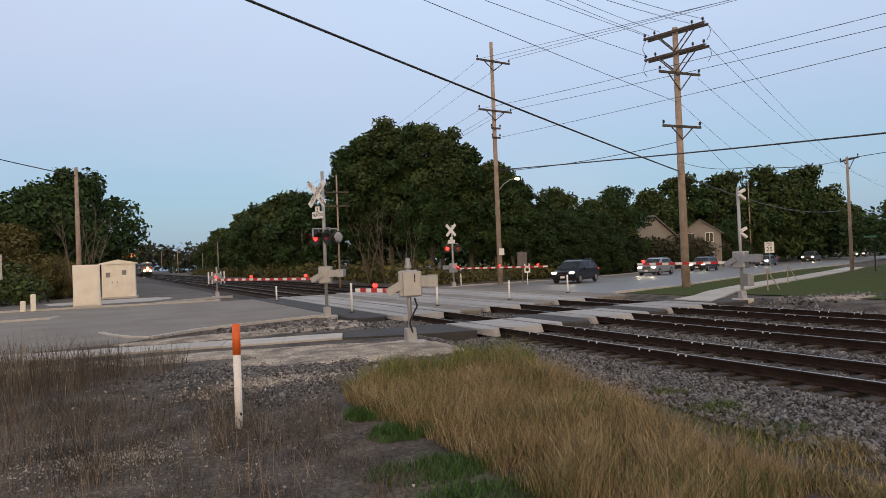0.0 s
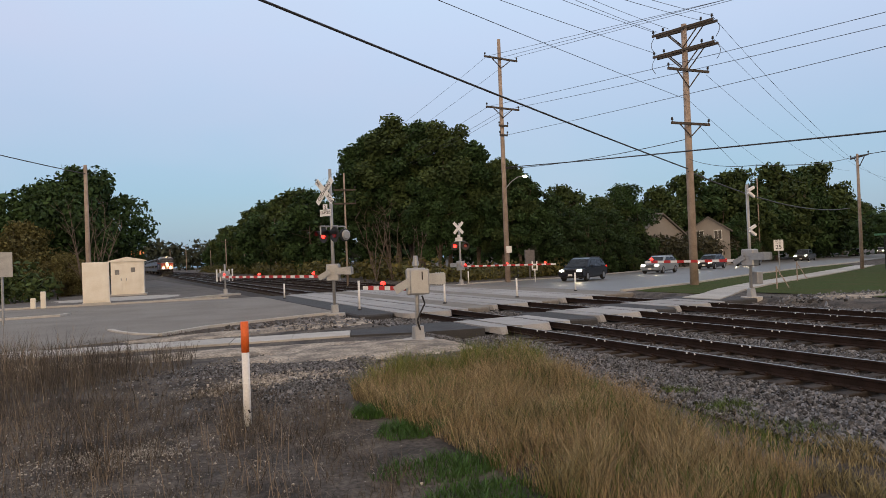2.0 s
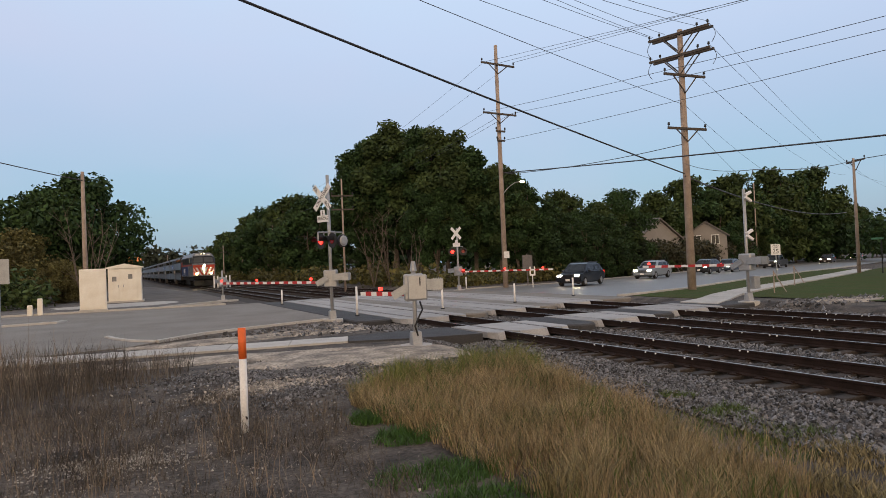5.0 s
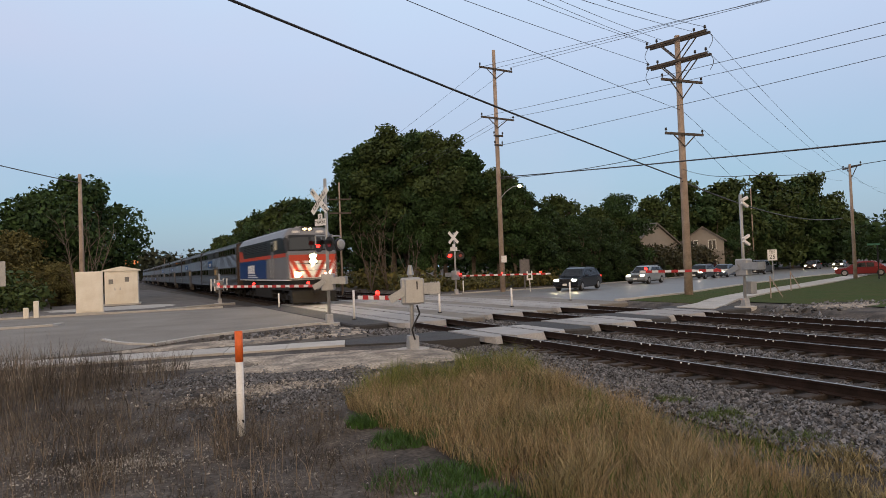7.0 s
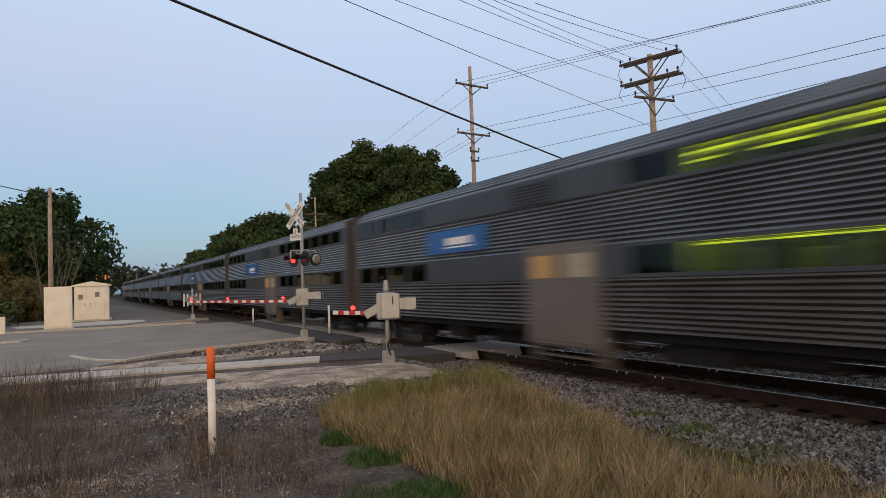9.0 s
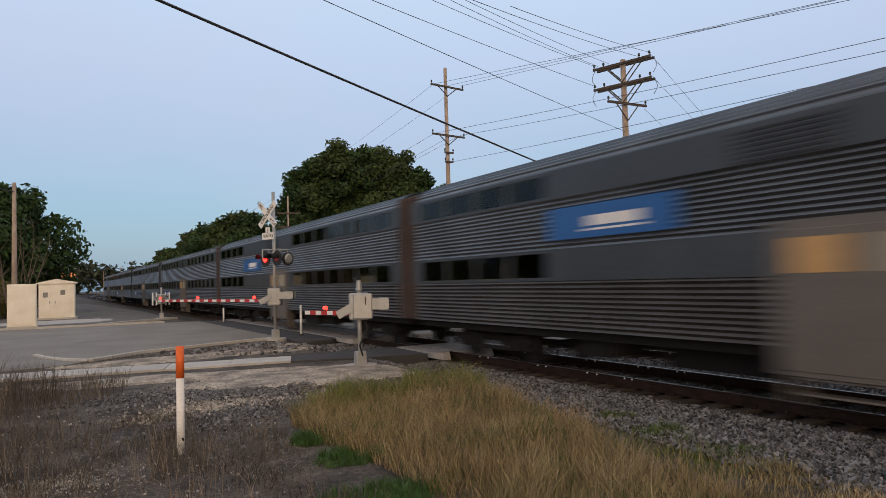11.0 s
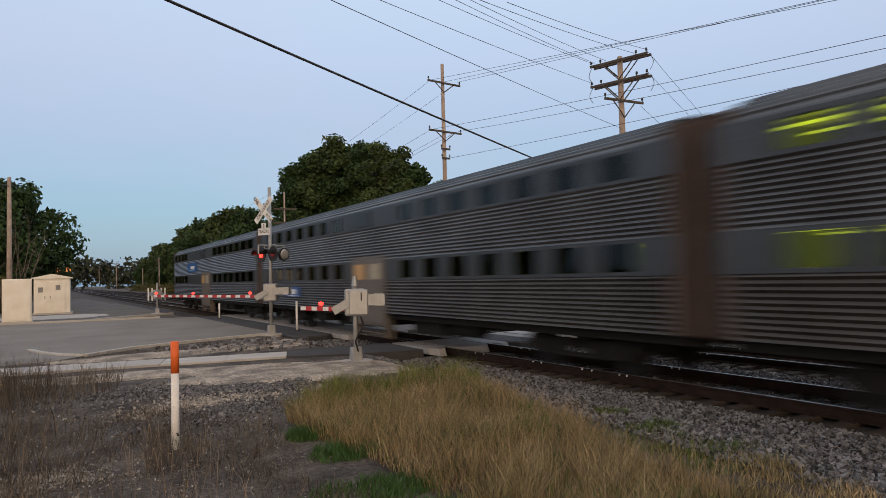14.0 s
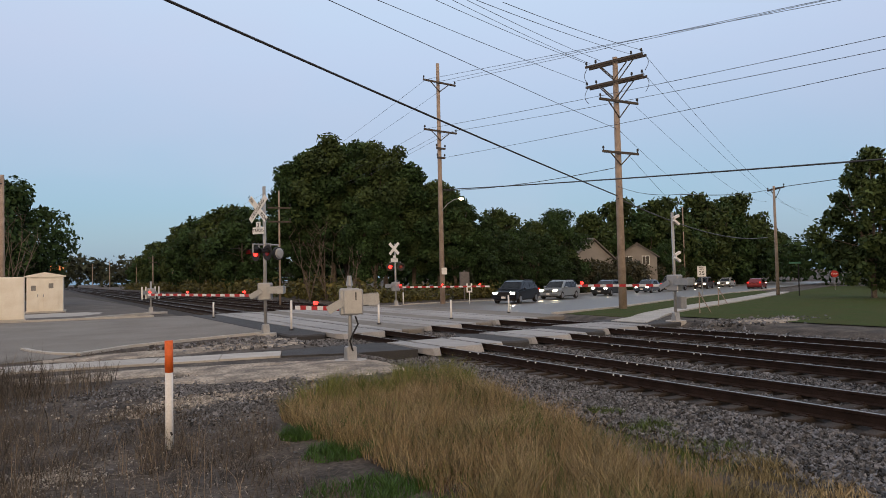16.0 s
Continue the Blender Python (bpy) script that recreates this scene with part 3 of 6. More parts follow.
def ring(y, hw, z0, zs, zr, top):
    """One cross-section of a vehicle body: half width, floor, shoulder, roof edge height and half width of the roof."""
    return [(-hw, y, z0), (-hw, y, zs), (-(hw + top) / 2, y, zs + (zr - zs) * 0.72), (-top, y, zr), (top, y, zr), ((hw + top) / 2, y, zs + (zr - zs) * 0.72), (hw, y, zs), (hw, y, z0)]


def build_locomotive():
    lo = thing("locomotive", pose(T1, 0, 0), "blue, black and silver diesel passenger locomotive with red stripes", "locomotive")
    L = 17.1
    bm = bmesh.new()
    loft(bm, [ring(0.0, 1.42, 1.6, 3.05, 3.18, 1.34), ring(0.22, 1.52, 1.58, 3.16, 3.3, 1.42), ring(0.85, 1.535, 1.58, 4.05, 4.3, 1.25), ring(1.25, 1.54, 1.58, 4.14, 4.74, 1.0), ring(5.2, 1.54, 1.58, 4.14, 4.74, 1.0), ring(L, 1.54, 1.58, 4.14, 4.74, 1.0)])
    part("body", bm, LOCOGREY, lo)
    bm = bmesh.new()
    box(bm, (0, 8.6, 1.545), (3.06, 16.9, 0.07))
    part("sill", bm, WHITE, lo, "pale sill stripe")
    for s in (-1, 1):
        x = s * 1.546
        for nm, mm, ya, yb, za, zb, lab in (("black_panel", LOCOBLACK, 1.75, 16.8, 3.18, 4.16, "black upper side panel"),
                                         ("red_stripe", LOCORED, 0.3, 16.9, 2.94, 3.17, "red orange side stripe"),
                                         ("blue_panel", BLUE, 6.2, 16.8, 1.6, 2.93, "deep blue lower side panel")):
            bm = bmesh.new()
            box(bm, (x, (ya + yb) / 2, (za + zb) / 2), (0.014, yb - ya, zb - za))
            part(nm, bm, mm, lo, lab)
        bm = bmesh.new()
        prism(bm, [(14.6, 2.96), (16.9, 2.96), (16.9, 3.78), (15.4, 3.78)], 0, x - 0.012, x + 0.012)
        part("red_flash", bm, LOCORED, lo, "red orange flash at the rear")
        bm = bmesh.new()
        for k in range(4):
            box(bm, (x, 10.7 + k * 0.68, 2.3), (0.03, 0.52, 0.62))
        box(bm, (x, 11.5, 1.86), (0.03, 3.2, 0.07))
        box(bm, (x, 11.2, 1.72), (0.03, 4.0, 0.05))
        part("lettering_bar", bm, WHITE, lo, "white lettering blocks")
        bm = bmesh.new()
        box(bm, (x, 3.05, 3.74), (0.03, 0.74, 0.58))
        part("cab_window", bm, mat("cream window", (0.4, 0.35, 0.25), 0.4, bump=0, emit=(1.0, 0.8, 0.5), glow=0.12) if s < 0 else WIN_DARK, lo, "cream lit cab side window")
        bm = bmesh.new()
        prism(bm, [(0.24, 3.18), (1.76, 3.18), (1.76, 4.16), (1.2, 4.13), (0.86, 4.02)], 0, x - 0.015, x + 0.008)
        part("cab_side_panel", bm, LOCOBLACK, lo, "black cab side")
        bm = bmesh.new()
        box(bm, (x, 4.1, 2.82), (0.03, 0.7, 2.4))
        bevel(bm, 0.01)
        cd = part("cab_door", bm, LOCOGREY, lo)
        bm = bmesh.new()
        box(bm, (x + s * 0.02, 4.1, 3.62), (0.02, 0.4, 0.5))
        part("pane", bm, WIN_DARK, cd)
        bm = bmesh.new()
        for k in range(6):
            for j in range(5):
                box(bm, (x + s * 0.01, 6.3 + k * 1.55, 3.5 + j * 0.12), (0.03, 1.1, 0.05))
        part("louvre", bm, DARKMETAL, lo, "black side louvres")
        for yy in (3.65, 4.55):
            bm = bmesh.new()
            rod(bm, (x + s * 0.05, yy, 1.65), (x + s * 0.05, yy, 2.9), 0.02)
            part("handrail", bm, GALV, lo)
        bm = bmesh.new()
        for k in range(4):
            box(bm, (s * 1.4, 4.1, 0.4 + 0.3 * k), (0.2, 0.6, 0.03))
        part("step", bm, DARKMETAL, lo)
    bm = bmesh.new()
    for s in (-1, 1):
        vs = [bm.verts.new(p) for p in ((s * 0.06, 0.2, 3.36), (s * 1.34, 0.22, 3.36), (s * 1.24, 0.69, 4.1), (s * 0.06, 0.68, 4.14))]
        vs2 = [bm.verts.new((v.co.x, v.co.y + 0.06, v.co.z)) for v in vs]
        bm.faces.new(vs)
        bm.faces.new(vs2[::-1])
        for i in range(4):
            bm.faces.new((vs[i], vs[(i + 1) % 4], vs2[(i + 1) % 4], vs2[i]))
        for v in vs + vs2:
            v.co.y -= 0.06
    part("windshield", bm, WIN_DARK, lo, "dark raked windshield")
    bm = bmesh.new()
    vs = [bm.verts.new(p) for p in ((-1.42, 0.17, 3.3), (1.42, 0.17, 3.3), (1.27, 0.8, 4.28), (-1.27, 0.8, 4.28))]
    bm.faces.new(vs)
    bmesh.ops.solidify(bm, geom=bm.faces[:], thickness=-0.02)
    part("cab_front", bm, LOCOBLACK, lo, "black cab front round the windshield")
    bm = bmesh.new()
    loft(bm, [ring(0.2, 1.53, 3.19, 3.21, 3.32, 1.43), ring(0.84, 1.546, 3.19, 4.06, 4.24, 1.32), ring(1.8, 1.55, 3.19, 4.14, 4.2, 1.5)])
    part("cab_shell", bm, LOCOBLACK, lo, "black cab corners round the windshield")
    # nose stripes
    bm = bmesh.new()
    for s in (-1, 1):
        for k in range(3):
            xo = 0.04 + 0.52 * k
            prism(bm, [(s * min(1.4, xo), 1.66), (s * min(1.41, xo + 0.28), 1.66), (s * min(1.41, xo + 0.83), 2.7), (s * min(1.4, xo + 0.55), 2.7)], 1, -0.014, 0.02)
    part("nose_stripe", bm, LOCORED, lo, "slanting red orange nose stripes")
    bm = bmesh.new()
    box(bm, (0, -0.004, 2.34), (2.82, 0.014, 1.4))
    part("nose_panel", bm, WHITE, lo, "white nose panel")
    bm = bmesh.new()
    box(bm, (0, -0.006, 2.86), (2.83, 0.024, 0.36))
    part("nose_band", bm, LOCORED, lo, "red orange band across the nose")
    bm = bmesh.new()
    box(bm, (0, -0.05, 2.78), (0.5, 0.1, 0.62))
    bevel(bm, 0.04)
    part("lamp_housing", bm, DARKMETAL, lo)
    for zz in (2.1, 2.5):
        bm = bmesh.new()
        rod(bm, (-1.1, -0.07, zz), (1.1, -0.07, zz), 0.018)
        part("grab_iron", bm, DARKMETAL, lo)
    for s in (-0.14, 0.14):
        bm = bmesh.new()
        rod(bm, (0.0, 0.0, 2.78 + s * 1.1), (0.0, -0.13, 2.78 + s * 1.1), 0.135, 0.135, 16)
        part("headlight", bm, HEAD_TRAIN, lo, "bright warm headlight")
        bm = bmesh.new()
        rod(bm, (s * 6.6, 0.05, 1.86), (s * 6.6, -0.06, 1.86), 0.115, 0.115, 16)
        part("ditch_light", bm, HEAD_TRAIN, lo, "bright warm ditch light")
    bm = bmesh.new()
    box(bm, (0, 1.3, 4.66), (0.66, 0.5, 0.3))
    part("light_housing", bm, DARKMETAL, lo)
    for s in (-0.16, 0.16):
        bm = bmesh.new()
        rod(bm, (s, 1.1, 4.64), (s, 1.04, 4.64), 0.085, 0.085, 16)
        part("top_light", bm, HEAD_TOP, lo, "warm upper headlight")
    for s in (-0.75, 0.75):
        bm = bmesh.new()
        box(bm, (s, 1.0, 4.46), (0.42, 0.1, 0.16))
        part("number_board", bm, WHITE, lo, "pale number board")
    bm = bmesh.new()
    prism(bm, [(-0.35, 0.18), (0.4, 0.18), (0.6, 1.0), (-0.05, 0.9)], 0, -1.35, 1.35)
    box(bm, (0, 0.2, 1.3), (2.7, 0.4, 0.46))
    part("snow_plow", bm, UNDER, lo)
    bm = bmesh.new()
    box(bm, (0, -0.3, 0.85), (0.3, 0.6, 0.3))
    part("coupler", bm, UNDER, lo)
    bm = bmesh.new()
    prism(bm, [(-1.3, 0.3), (1.3, 0.3), (1.45, 1.3), (-1.45, 1.3)], 1, 5.6, 11.4)
    bevel(bm, 0.06)
    part("fuel_tank", bm, UNDER, lo)
    bm = bmesh.new()
    box(bm, (0, 8.6, 1.22), (2.7, 16.4, 0.64))
    part("underframe", bm, UNDER, lo)
    for yy in (6.5, 9.0, 11.6, 14.2):
        bm = bmesh.new()
        rod(bm, (0, yy, 4.7), (0, yy, 4.95), 0.62, 0.56, 20)
        part("roof_fan", bm, DARKMETAL, lo)
    bm = bmesh.new()
    box(bm, (0, 10.0, 4.75), (1.5, 13, 0.1))
    bevel(bm, 0.03)
    part("roof_deck", bm, ROOFM, lo)
    bm = bmesh.new()
    for k in range(3):
        rod(bm, (-0.2 + 0.2 * k, 3.4, 4.86), (-0.2 + 0.2 * k, 2.9, 4.86), 0.03, 0.09, 10)
    part("horn", bm, GALV, lo)
    truck(lo, 3.1, 2.75)
    truck(lo, 14.0, 2.75)
    return lo


CAR_L, PITCH = 25.75, 26.1


def build_car(variant):
    """A double-deck gallery carriage; y runs from its front end backwards."""
    ca = thing("gallery_car", pose(T1, 0, 0), "fluted stainless steel double-deck carriage with green-lit windows", "train carriage", "carriages of the train")
    hw = 1.6

    def ribs(za, zb):
        n = round((zb - za) / 0.048)
        return [(hw + (0.0 if k % 2 else 0.034), za + (zb - za) * k / n) for k in range(n + 1)]
    roof = [(hw, 4.2), (hw, 4.3), (1.55, 4.36), (1.56, 4.4), (1.5, 4.45), (1.5, 4.49), (1.4, 4.53), (1.4, 4.57), (1.27, 4.61), (1.27, 4.65), (1.08, 4.68), (1.08, 4.72), (0.8, 4.74), (0.8, 4.77), (0.0, 4.82)]
    steel = STEEL_DARKER if variant else STEEL
    y0, y1 = 0.42, CAR_L - 0.42

    def skin(name, pts, metal=steel):
        """A sheet metal strip along the whole side, with its returns into the wall."""
        bm = bmesh.new()
        a, b = [bm.verts.new((x, y0, z)) for x, z in pts], [bm.verts.new((x, y1, z)) for x, z in pts]
        for i in range(len(pts) - 1):
            bm.faces.new((a[i], b[i], b[i + 1], a[i + 1]))
        return part(name, bm, metal, ca)
    skin("roof", roof + [(-x, z) for x, z in roof[::-1][1:]])
    for s in (-1, 1):
        skin("lower_side", [(s * x, z) for x, z in [(1.4, 0.95)] + ribs(0.95, 1.96) + [(1.46, 1.96)]], STEEL_LOW)
        skin("middle_side", [(s * x, z) for x, z in [(1.46, 2.62)] + ribs(2.62, 3.66) + [(1.46, 3.66)]])
    # inside: floors, galleries, linings and lamps
    run_l = CAR_L - 1.0
    panels = [("floor", 0, CAR_L / 2, 1.0, 3.0, run_l, 0.08), ("ceiling_lining", 0, CAR_L / 2, 4.44, 2.4, run_l, 0.04)]
    for s in (-1, 1):
        panels += [("side_lining", s * 1.44, CAR_L / 2, 1.46, 0.04, run_l, 0.94), ("side_lining", s * 1.44, CAR_L / 2, 3.14, 0.04, run_l, 1.0),
                   ("gallery_floor", s * 1.0, CAR_L / 2, 2.66, 0.86, run_l, 0.05), ("bulkhead", 0, CAR_L / 2 + s * (CAR_L / 2 - 0.5), 2.7, 2.9, 0.06, 3.4),
                   ("bulkhead", 0, CAR_L / 2 + s * 1.6, 2.7, 2.9, 0.06, 3.4)]
    for name, x, y, z, dx, dy, dz in panels:
        bm = bmesh.new()
        box(bm, (x, y, z), (dx, dy, dz))
        part(name, bm, LINING, ca, "cream lit interior lining")
    # tall seat backs, added to carry the window glow in their pale green
    bm = bmesh.new()
    box(bm, (0, 0, 0), (0.8, 0.3, 1.35))
    bevel(bm, 0.05)
    seat_me = mesh_of("seat_back", bm, SEAT)
    for s in (-1, 1):
        for k in range(13):
            if abs(1.8 + 1.7 * k - CAR_L / 2) > 1.8:
                piece("seat_back", seat_me, ca, pose(s * 0.95, 1.8 + 1.7 * k, 1.72))
                piece("seat_back", seat_me, ca, pose(s * 1.0, 1.9 + 1.7 * k, 3.36))
    for s in (-1, 1):
        for x, z in ((0.42, 4.3), (0.78, 2.6)):
            bm = bmesh.new()
            box(bm, (s * x, CAR_L / 2, z), (0.13, CAR_L - 1.2, 0.03))
            part("lamp_strip", bm, STRIP, ca, "lit strip lamp under the ceiling")
    for yy in (-0.02, CAR_L - 0.14):
        bm = bmesh.new()
        box(bm, (0, yy + 0.08, 2.5), (1.5, 0.36, 3.2))
        for j in range(2):
            box(bm, (0, yy + 0.02 + 0.12 * j, 2.5), (1.8, 0.05, 3.4))
        part("diaphragm", bm, DIAPH, ca, "rusty brown end diaphragm")
    for yy in (0.22, CAR_L - 0.22):
        bm = bmesh.new()
        box(bm, (0, yy, 2.72), (3.19, 0.46, 3.6))
        bevel(bm, 0.04)
        part("end_post", bm, DIAPH, ca, "rusty brown carriage end")
    mid = CAR_L / 2
    for s in (-1, 1):
        x = s * (hw + 0.024)
        # flat bands in which the windows sit
        wide = 0.84 if variant else 1.3
        spots = [1.6 + 1.42 * k for k in range(7)] + [mid + 7.2 + 1.42 * k for k in range(4)]
        if variant:
            spots = [1.6 + 1.42 * k for k in range(7)] + [mid + 2.6 + 1.42 * k for k in range(7)]
        for name, za, zb in (("window_band", 1.96, 2.62), ("upper_window_band", 3.66, 4.26)):
            bm = bmesh.new()
            edges = [0.25] + [e for yy in spots for e in (yy - wide / 2, yy + wide / 2)] + [CAR_L - 0.25]
            for e0, e1 in zip(edges[::2], edges[1::2]):
                box(bm, (s * 1.56, (e0 + e1) / 2, (za + zb) / 2), (0.13, e1 - e0, zb - za))
            for z in (za + 0.035, zb - 0.035):
                box(bm, (s * 1.56, mid, z), (0.12, CAR_L - 0.5, 0.07))
            part(name, bm, STEEL_FLAT, ca)
            for e0, e1 in zip(edges[::2], edges[1::2]):
                bm = bmesh.new()
                box(bm, (s * 1.48, (e0 + e1) / 2, (za + zb) / 2), (0.03, e1 - e0, zb - za))
                part("inner_pillar", bm, LINING, ca)
            for yy in spots:
                bm = bmesh.new()
                box(bm, (s * 1.6, yy, (za + zb) / 2), (0.012, wide - 0.02, zb - za - 0.15))
                part("window", bm, PANE, ca, "green tinted window lit from inside")
        # entrance doors, amidships
        bm = bmesh.new()
        box(bm, (x, mid, 1.65), (0.05, 2.6, 2.2))
        dr = part("door_surround", bm, DOORM, ca, "tan double door panel")
        for d in (-0.62, 0.62):
            bm = bmesh.new()
            box(bm, (x + s * 0.025, mid + d, 1.62), (0.03, 1.14, 2.0))
            bevel(bm, 0.01)
            part("door_leaf", bm, DOORM, dr)
            bm = bmesh.new()
            box(bm, (x + s * 0.045, mid + d, 2.25), (0.012, 0.8, 0.5))
            part("door_window", bm, DOORWIN if d > 0 else DOORWIN_PALE, dr, "warm lit door window")
        bm = bmesh.new()
        for j in range(3):
            box(bm, (s * 1.5, mid, 0.3 + 0.22 * j), (0.22, 2.2, 0.03))
        box(bm, (s * 1.45, mid - 1.15, 0.55), (0.3, 0.06, 0.8))
        box(bm, (s * 1.45, mid + 1.15, 0.55), (0.3, 0.06, 0.8))
        part("door_step", bm, DOORM, ca)
        # smooth panel, louvre and the blue panel
        py, pz, pl = (mid + 4.7, 3.12, 3.4) if not variant else (mid + 8.0, 1.55, 2.2)
        bm = bmesh.new()
        box(bm, (x + s * 0.014, py, pz), (0.03, pl, 0.19 * pl))
        bp = part("blue_panel", bm, LOGOBLUE, ca, "blue painted panel")
        bm = bmesh.new()
        box(bm, (x + s * 0.03, py - 0.2, pz), (0.012, pl * 0.4, 0.2))
        box(bm, (x + s * 0.03, py - 0.2, pz - 0.17), (0.012, pl * 0.46, 0.04))
        part("lettering_bar", bm, WHITE, bp, "white lettering block")
        if not variant:
            bm = bmesh.new()
            for j in range(7):
                box(bm, (x + s * 0.022, mid + 1.05, 3.7 + 0.075 * j), (0.03, 1.6, 0.04))
            part("louvre", bm, DARKMETAL, ca, "dark ventilation louvre")
            bm = bmesh.new()
            box(bm, (x + s * 0.006, mid + 3.4, 3.96), (0.03, 6.2, 0.6))
            part("flat_panel", bm, STEEL_FLAT, ca)
        else:
            bm = bmesh.new()
            box(bm, (x + s * 0.02, mid + 0.4, 3.98), (0.03, 1.3, 0.46))
            part("vent_opening", bm, LOCOBLACK, ca, "black vent opening")
    bm = bmesh.new()
    box(bm, (0, mid, 0.86), (2.8, CAR_L - 0.4, 0.2))
    box(bm, (0.2, mid + 2.9, 0.58), (2.0, 2.6, 0.5))
    box(bm, (-0.4, mid - 3.2, 0.6), (1.6, 1.8, 0.44))
    box(bm, (-0.7, mid + 5.6, 0.62), (1.0, 1.1, 0.4))
    rod(bm, (-0.9, mid - 5.6, 0.62), (-0.9, mid - 4.4, 0.62), 0.22, 0.22, 12)
    part("underframe", bm, UNDER, ca)
    for yy in (4.0, 8.5, 17.0, 21.5):
        bm = bmesh.new()
        box(bm, (0, yy, 4.84), (0.7, 0.9, 0.1))
        part("roof_vent", bm, ROOFM, ca)
    truck(ca, 3.4)
    truck(ca, CAR_L - 3.4)
    return ca


locomotive = build_locomotive()
kinds = {0: build_car(0), 1: build_car(1)}
carriages, used = [], set()
for k in (0, 0, 0, 0, 1, 1, 1, 0):
    carriages.append(copy_thing(kinds[k], pose(T1, 40, 0)) if k in used else kinds[k])
    used.add(k)
NOSE0, SPEED = 248.0, 29.6

# ---- trees ----


def leaf_cloud(seed, lobes, count, size):
    """Many small leaf clumps on the skin and inside of a set of lobes, lying mostly outwards: vertices and faces."""
    r = np.random.RandomState(seed)
    lobes = np.array(lobes)
    wts = lobes[:, 3] ** 2
    pick = r.choice(len(lobes), count, p=wts / wts.sum())
    d = r.normal(size=(count, 3))
    d /= np.linalg.norm(d, axis=1)[:, None]
    rad = lobes[pick, 3] * (0.35 + 0.95 * r.rand(count) ** 0.8)
    c = lobes[pick, :3] + d * rad[:, None] * np.array([1, 1, 0.8])
    nrm = d * 0.6 + np.array([0, 0, 0.25]) + 0.7 * r.normal(size=(count, 3))
    nrm /= np.linalg.norm(nrm, axis=1)[:, None]
    u = np.cross(nrm, r.normal(size=(count, 3)))
    u /= np.linalg.norm(u, axis=1)[:, None]
    v = np.cross(nrm, u)
    s = size * (0.5 + r.rand(count))[:, None]
    q = np.stack([c - u * s, c + v * s * 0.5 + nrm * s * 0.12, c + u * s, c - v * s * 0.5 - nrm * s * 0.1], 1)
    faces = np.arange(count * 4).reshape(-1, 4)
    return q.reshape(-1, 3).tolist(), faces.tolist()


def build_tree(h, w, seed, leaf, label, trunk_h=0.3, count=5200, size=0.3, name="tree", group="", lobe_n=64):
    """A forked trunk with limbs that end in many leafy lobes of uneven size, with gaps between them."""
    r = random.Random(seed)
    tr = thing(name, pose(0, 0, 0), label, "tree", group)
    bm = bmesh.new()
    r0 = h * 0.014 + 0.05
    forks = []
    for k in range(3):
        a = k * 2.1 + r.uniform(-0.4, 0.4)
        p, q = Vector((0, 0, h * 0.14 + 0.05 * h * k)), Vector((math.cos(a) * w * 0.13, math.sin(a) * w * 0.13, h * r.uniform(0.42, 0.55)))
        e = Vector((q.x * r.uniform(1.2, 2.0), q.y * r.uniform(1.2, 2.0), h * r.uniform(0.74, 0.86)))
        rod(bm, p, q, r0 * 0.7, r0 * 0.45, 7)
        rod(bm, q, e, r0 * 0.45, r0 * 0.12, 6)
        forks.append((p, q, e))
    rod(bm, (0, 0, -0.2), (0, 0, h * 0.25), r0, r0 * 0.75, 9)
    lobes = []
    for i in range(lobe_n):
        f = (i + 0.5) / lobe_n
        z = h * (trunk_h + (0.95 - trunk_h) * f)
        k = math.sin(math.pi * min(1, max(0.14, (z / h - trunk_h + 0.14) / (1.1 - trunk_h)))) ** 0.65
        a = i * 2.4 + r.uniform(-0.6, 0.6)
        d = w * 0.5 * k * (r.uniform(0.55, 0.98) if i % 3 else r.uniform(0.1, 0.55))
        c = Vector((math.cos(a) * d, math.sin(a) * d, z + r.uniform(-0.03, 0.03) * h))
        lr = w * 0.5 * r.uniform(0.11, 0.25) * (0.7 + 0.4 * k)
        lobes.append((*c, min(lr, (h - z) * 0.9 + 0.35)))
        if i % 2 == 0:
            p, q, e = forks[i % 3]
            s = p.lerp(q, r.uniform(0.4, 1)) if z < h * 0.55 else q.lerp(e, r.uniform(0, 0.7))
            rod(bm, s, c, r0 * 0.22, r0 * 0.05, 5)
    part("trunk", bm, BARK, tr)
    v, f = leaf_cloud(seed, lobes, count, size)
    raw("crown", v, f, leaf, parent=tr, kind="")
    return tr


def build_spruce(h, w, seed, label, count=3600):
    r = np.random.RandomState(seed)
    tr = thing("conifer", pose(0, 0, 0), label, "tree", "trees along the road")
    bm = bmesh.new()
    rod(bm, (0, 0, -0.2), (0, 0, h * 0.97), 0.16, 0.03, 7)
    part("trunk", bm, BARK, tr)
    z = h * (0.06 + 0.92 * (1 - np.sqrt(r.rand(count))))
    tier = 1 - 0.25 * ((z * 1.6) % 1.0)
    rad = (1 - z / h) ** 0.8 * w * 0.5 * tier * (0.35 + 0.65 * r.rand(count) ** 0.4) + 0.05
    a = r.rand(count) * 2 * np.pi
    c = np.stack([np.cos(a) * rad, np.sin(a) * rad, z - rad * 0.25], 1)
    u = np.stack([np.cos(a), np.sin(a), -0.3 + 0.5 * r.rand(count)], 1)
    v = r.normal(size=(count, 3)) * 0.5
    s = 0.3 * (0.5 + r.rand(count))[:, None]
    q = np.stack([c - u * s, c + v * s * 0.6, c + u * s, c - v * s * 0.6], 1)
    raw("crown", q.reshape(-1, 3).tolist(), np.arange(count * 4).reshape(-1, 4).tolist(), LEAF_CONE, parent=tr, kind="")
    return tr


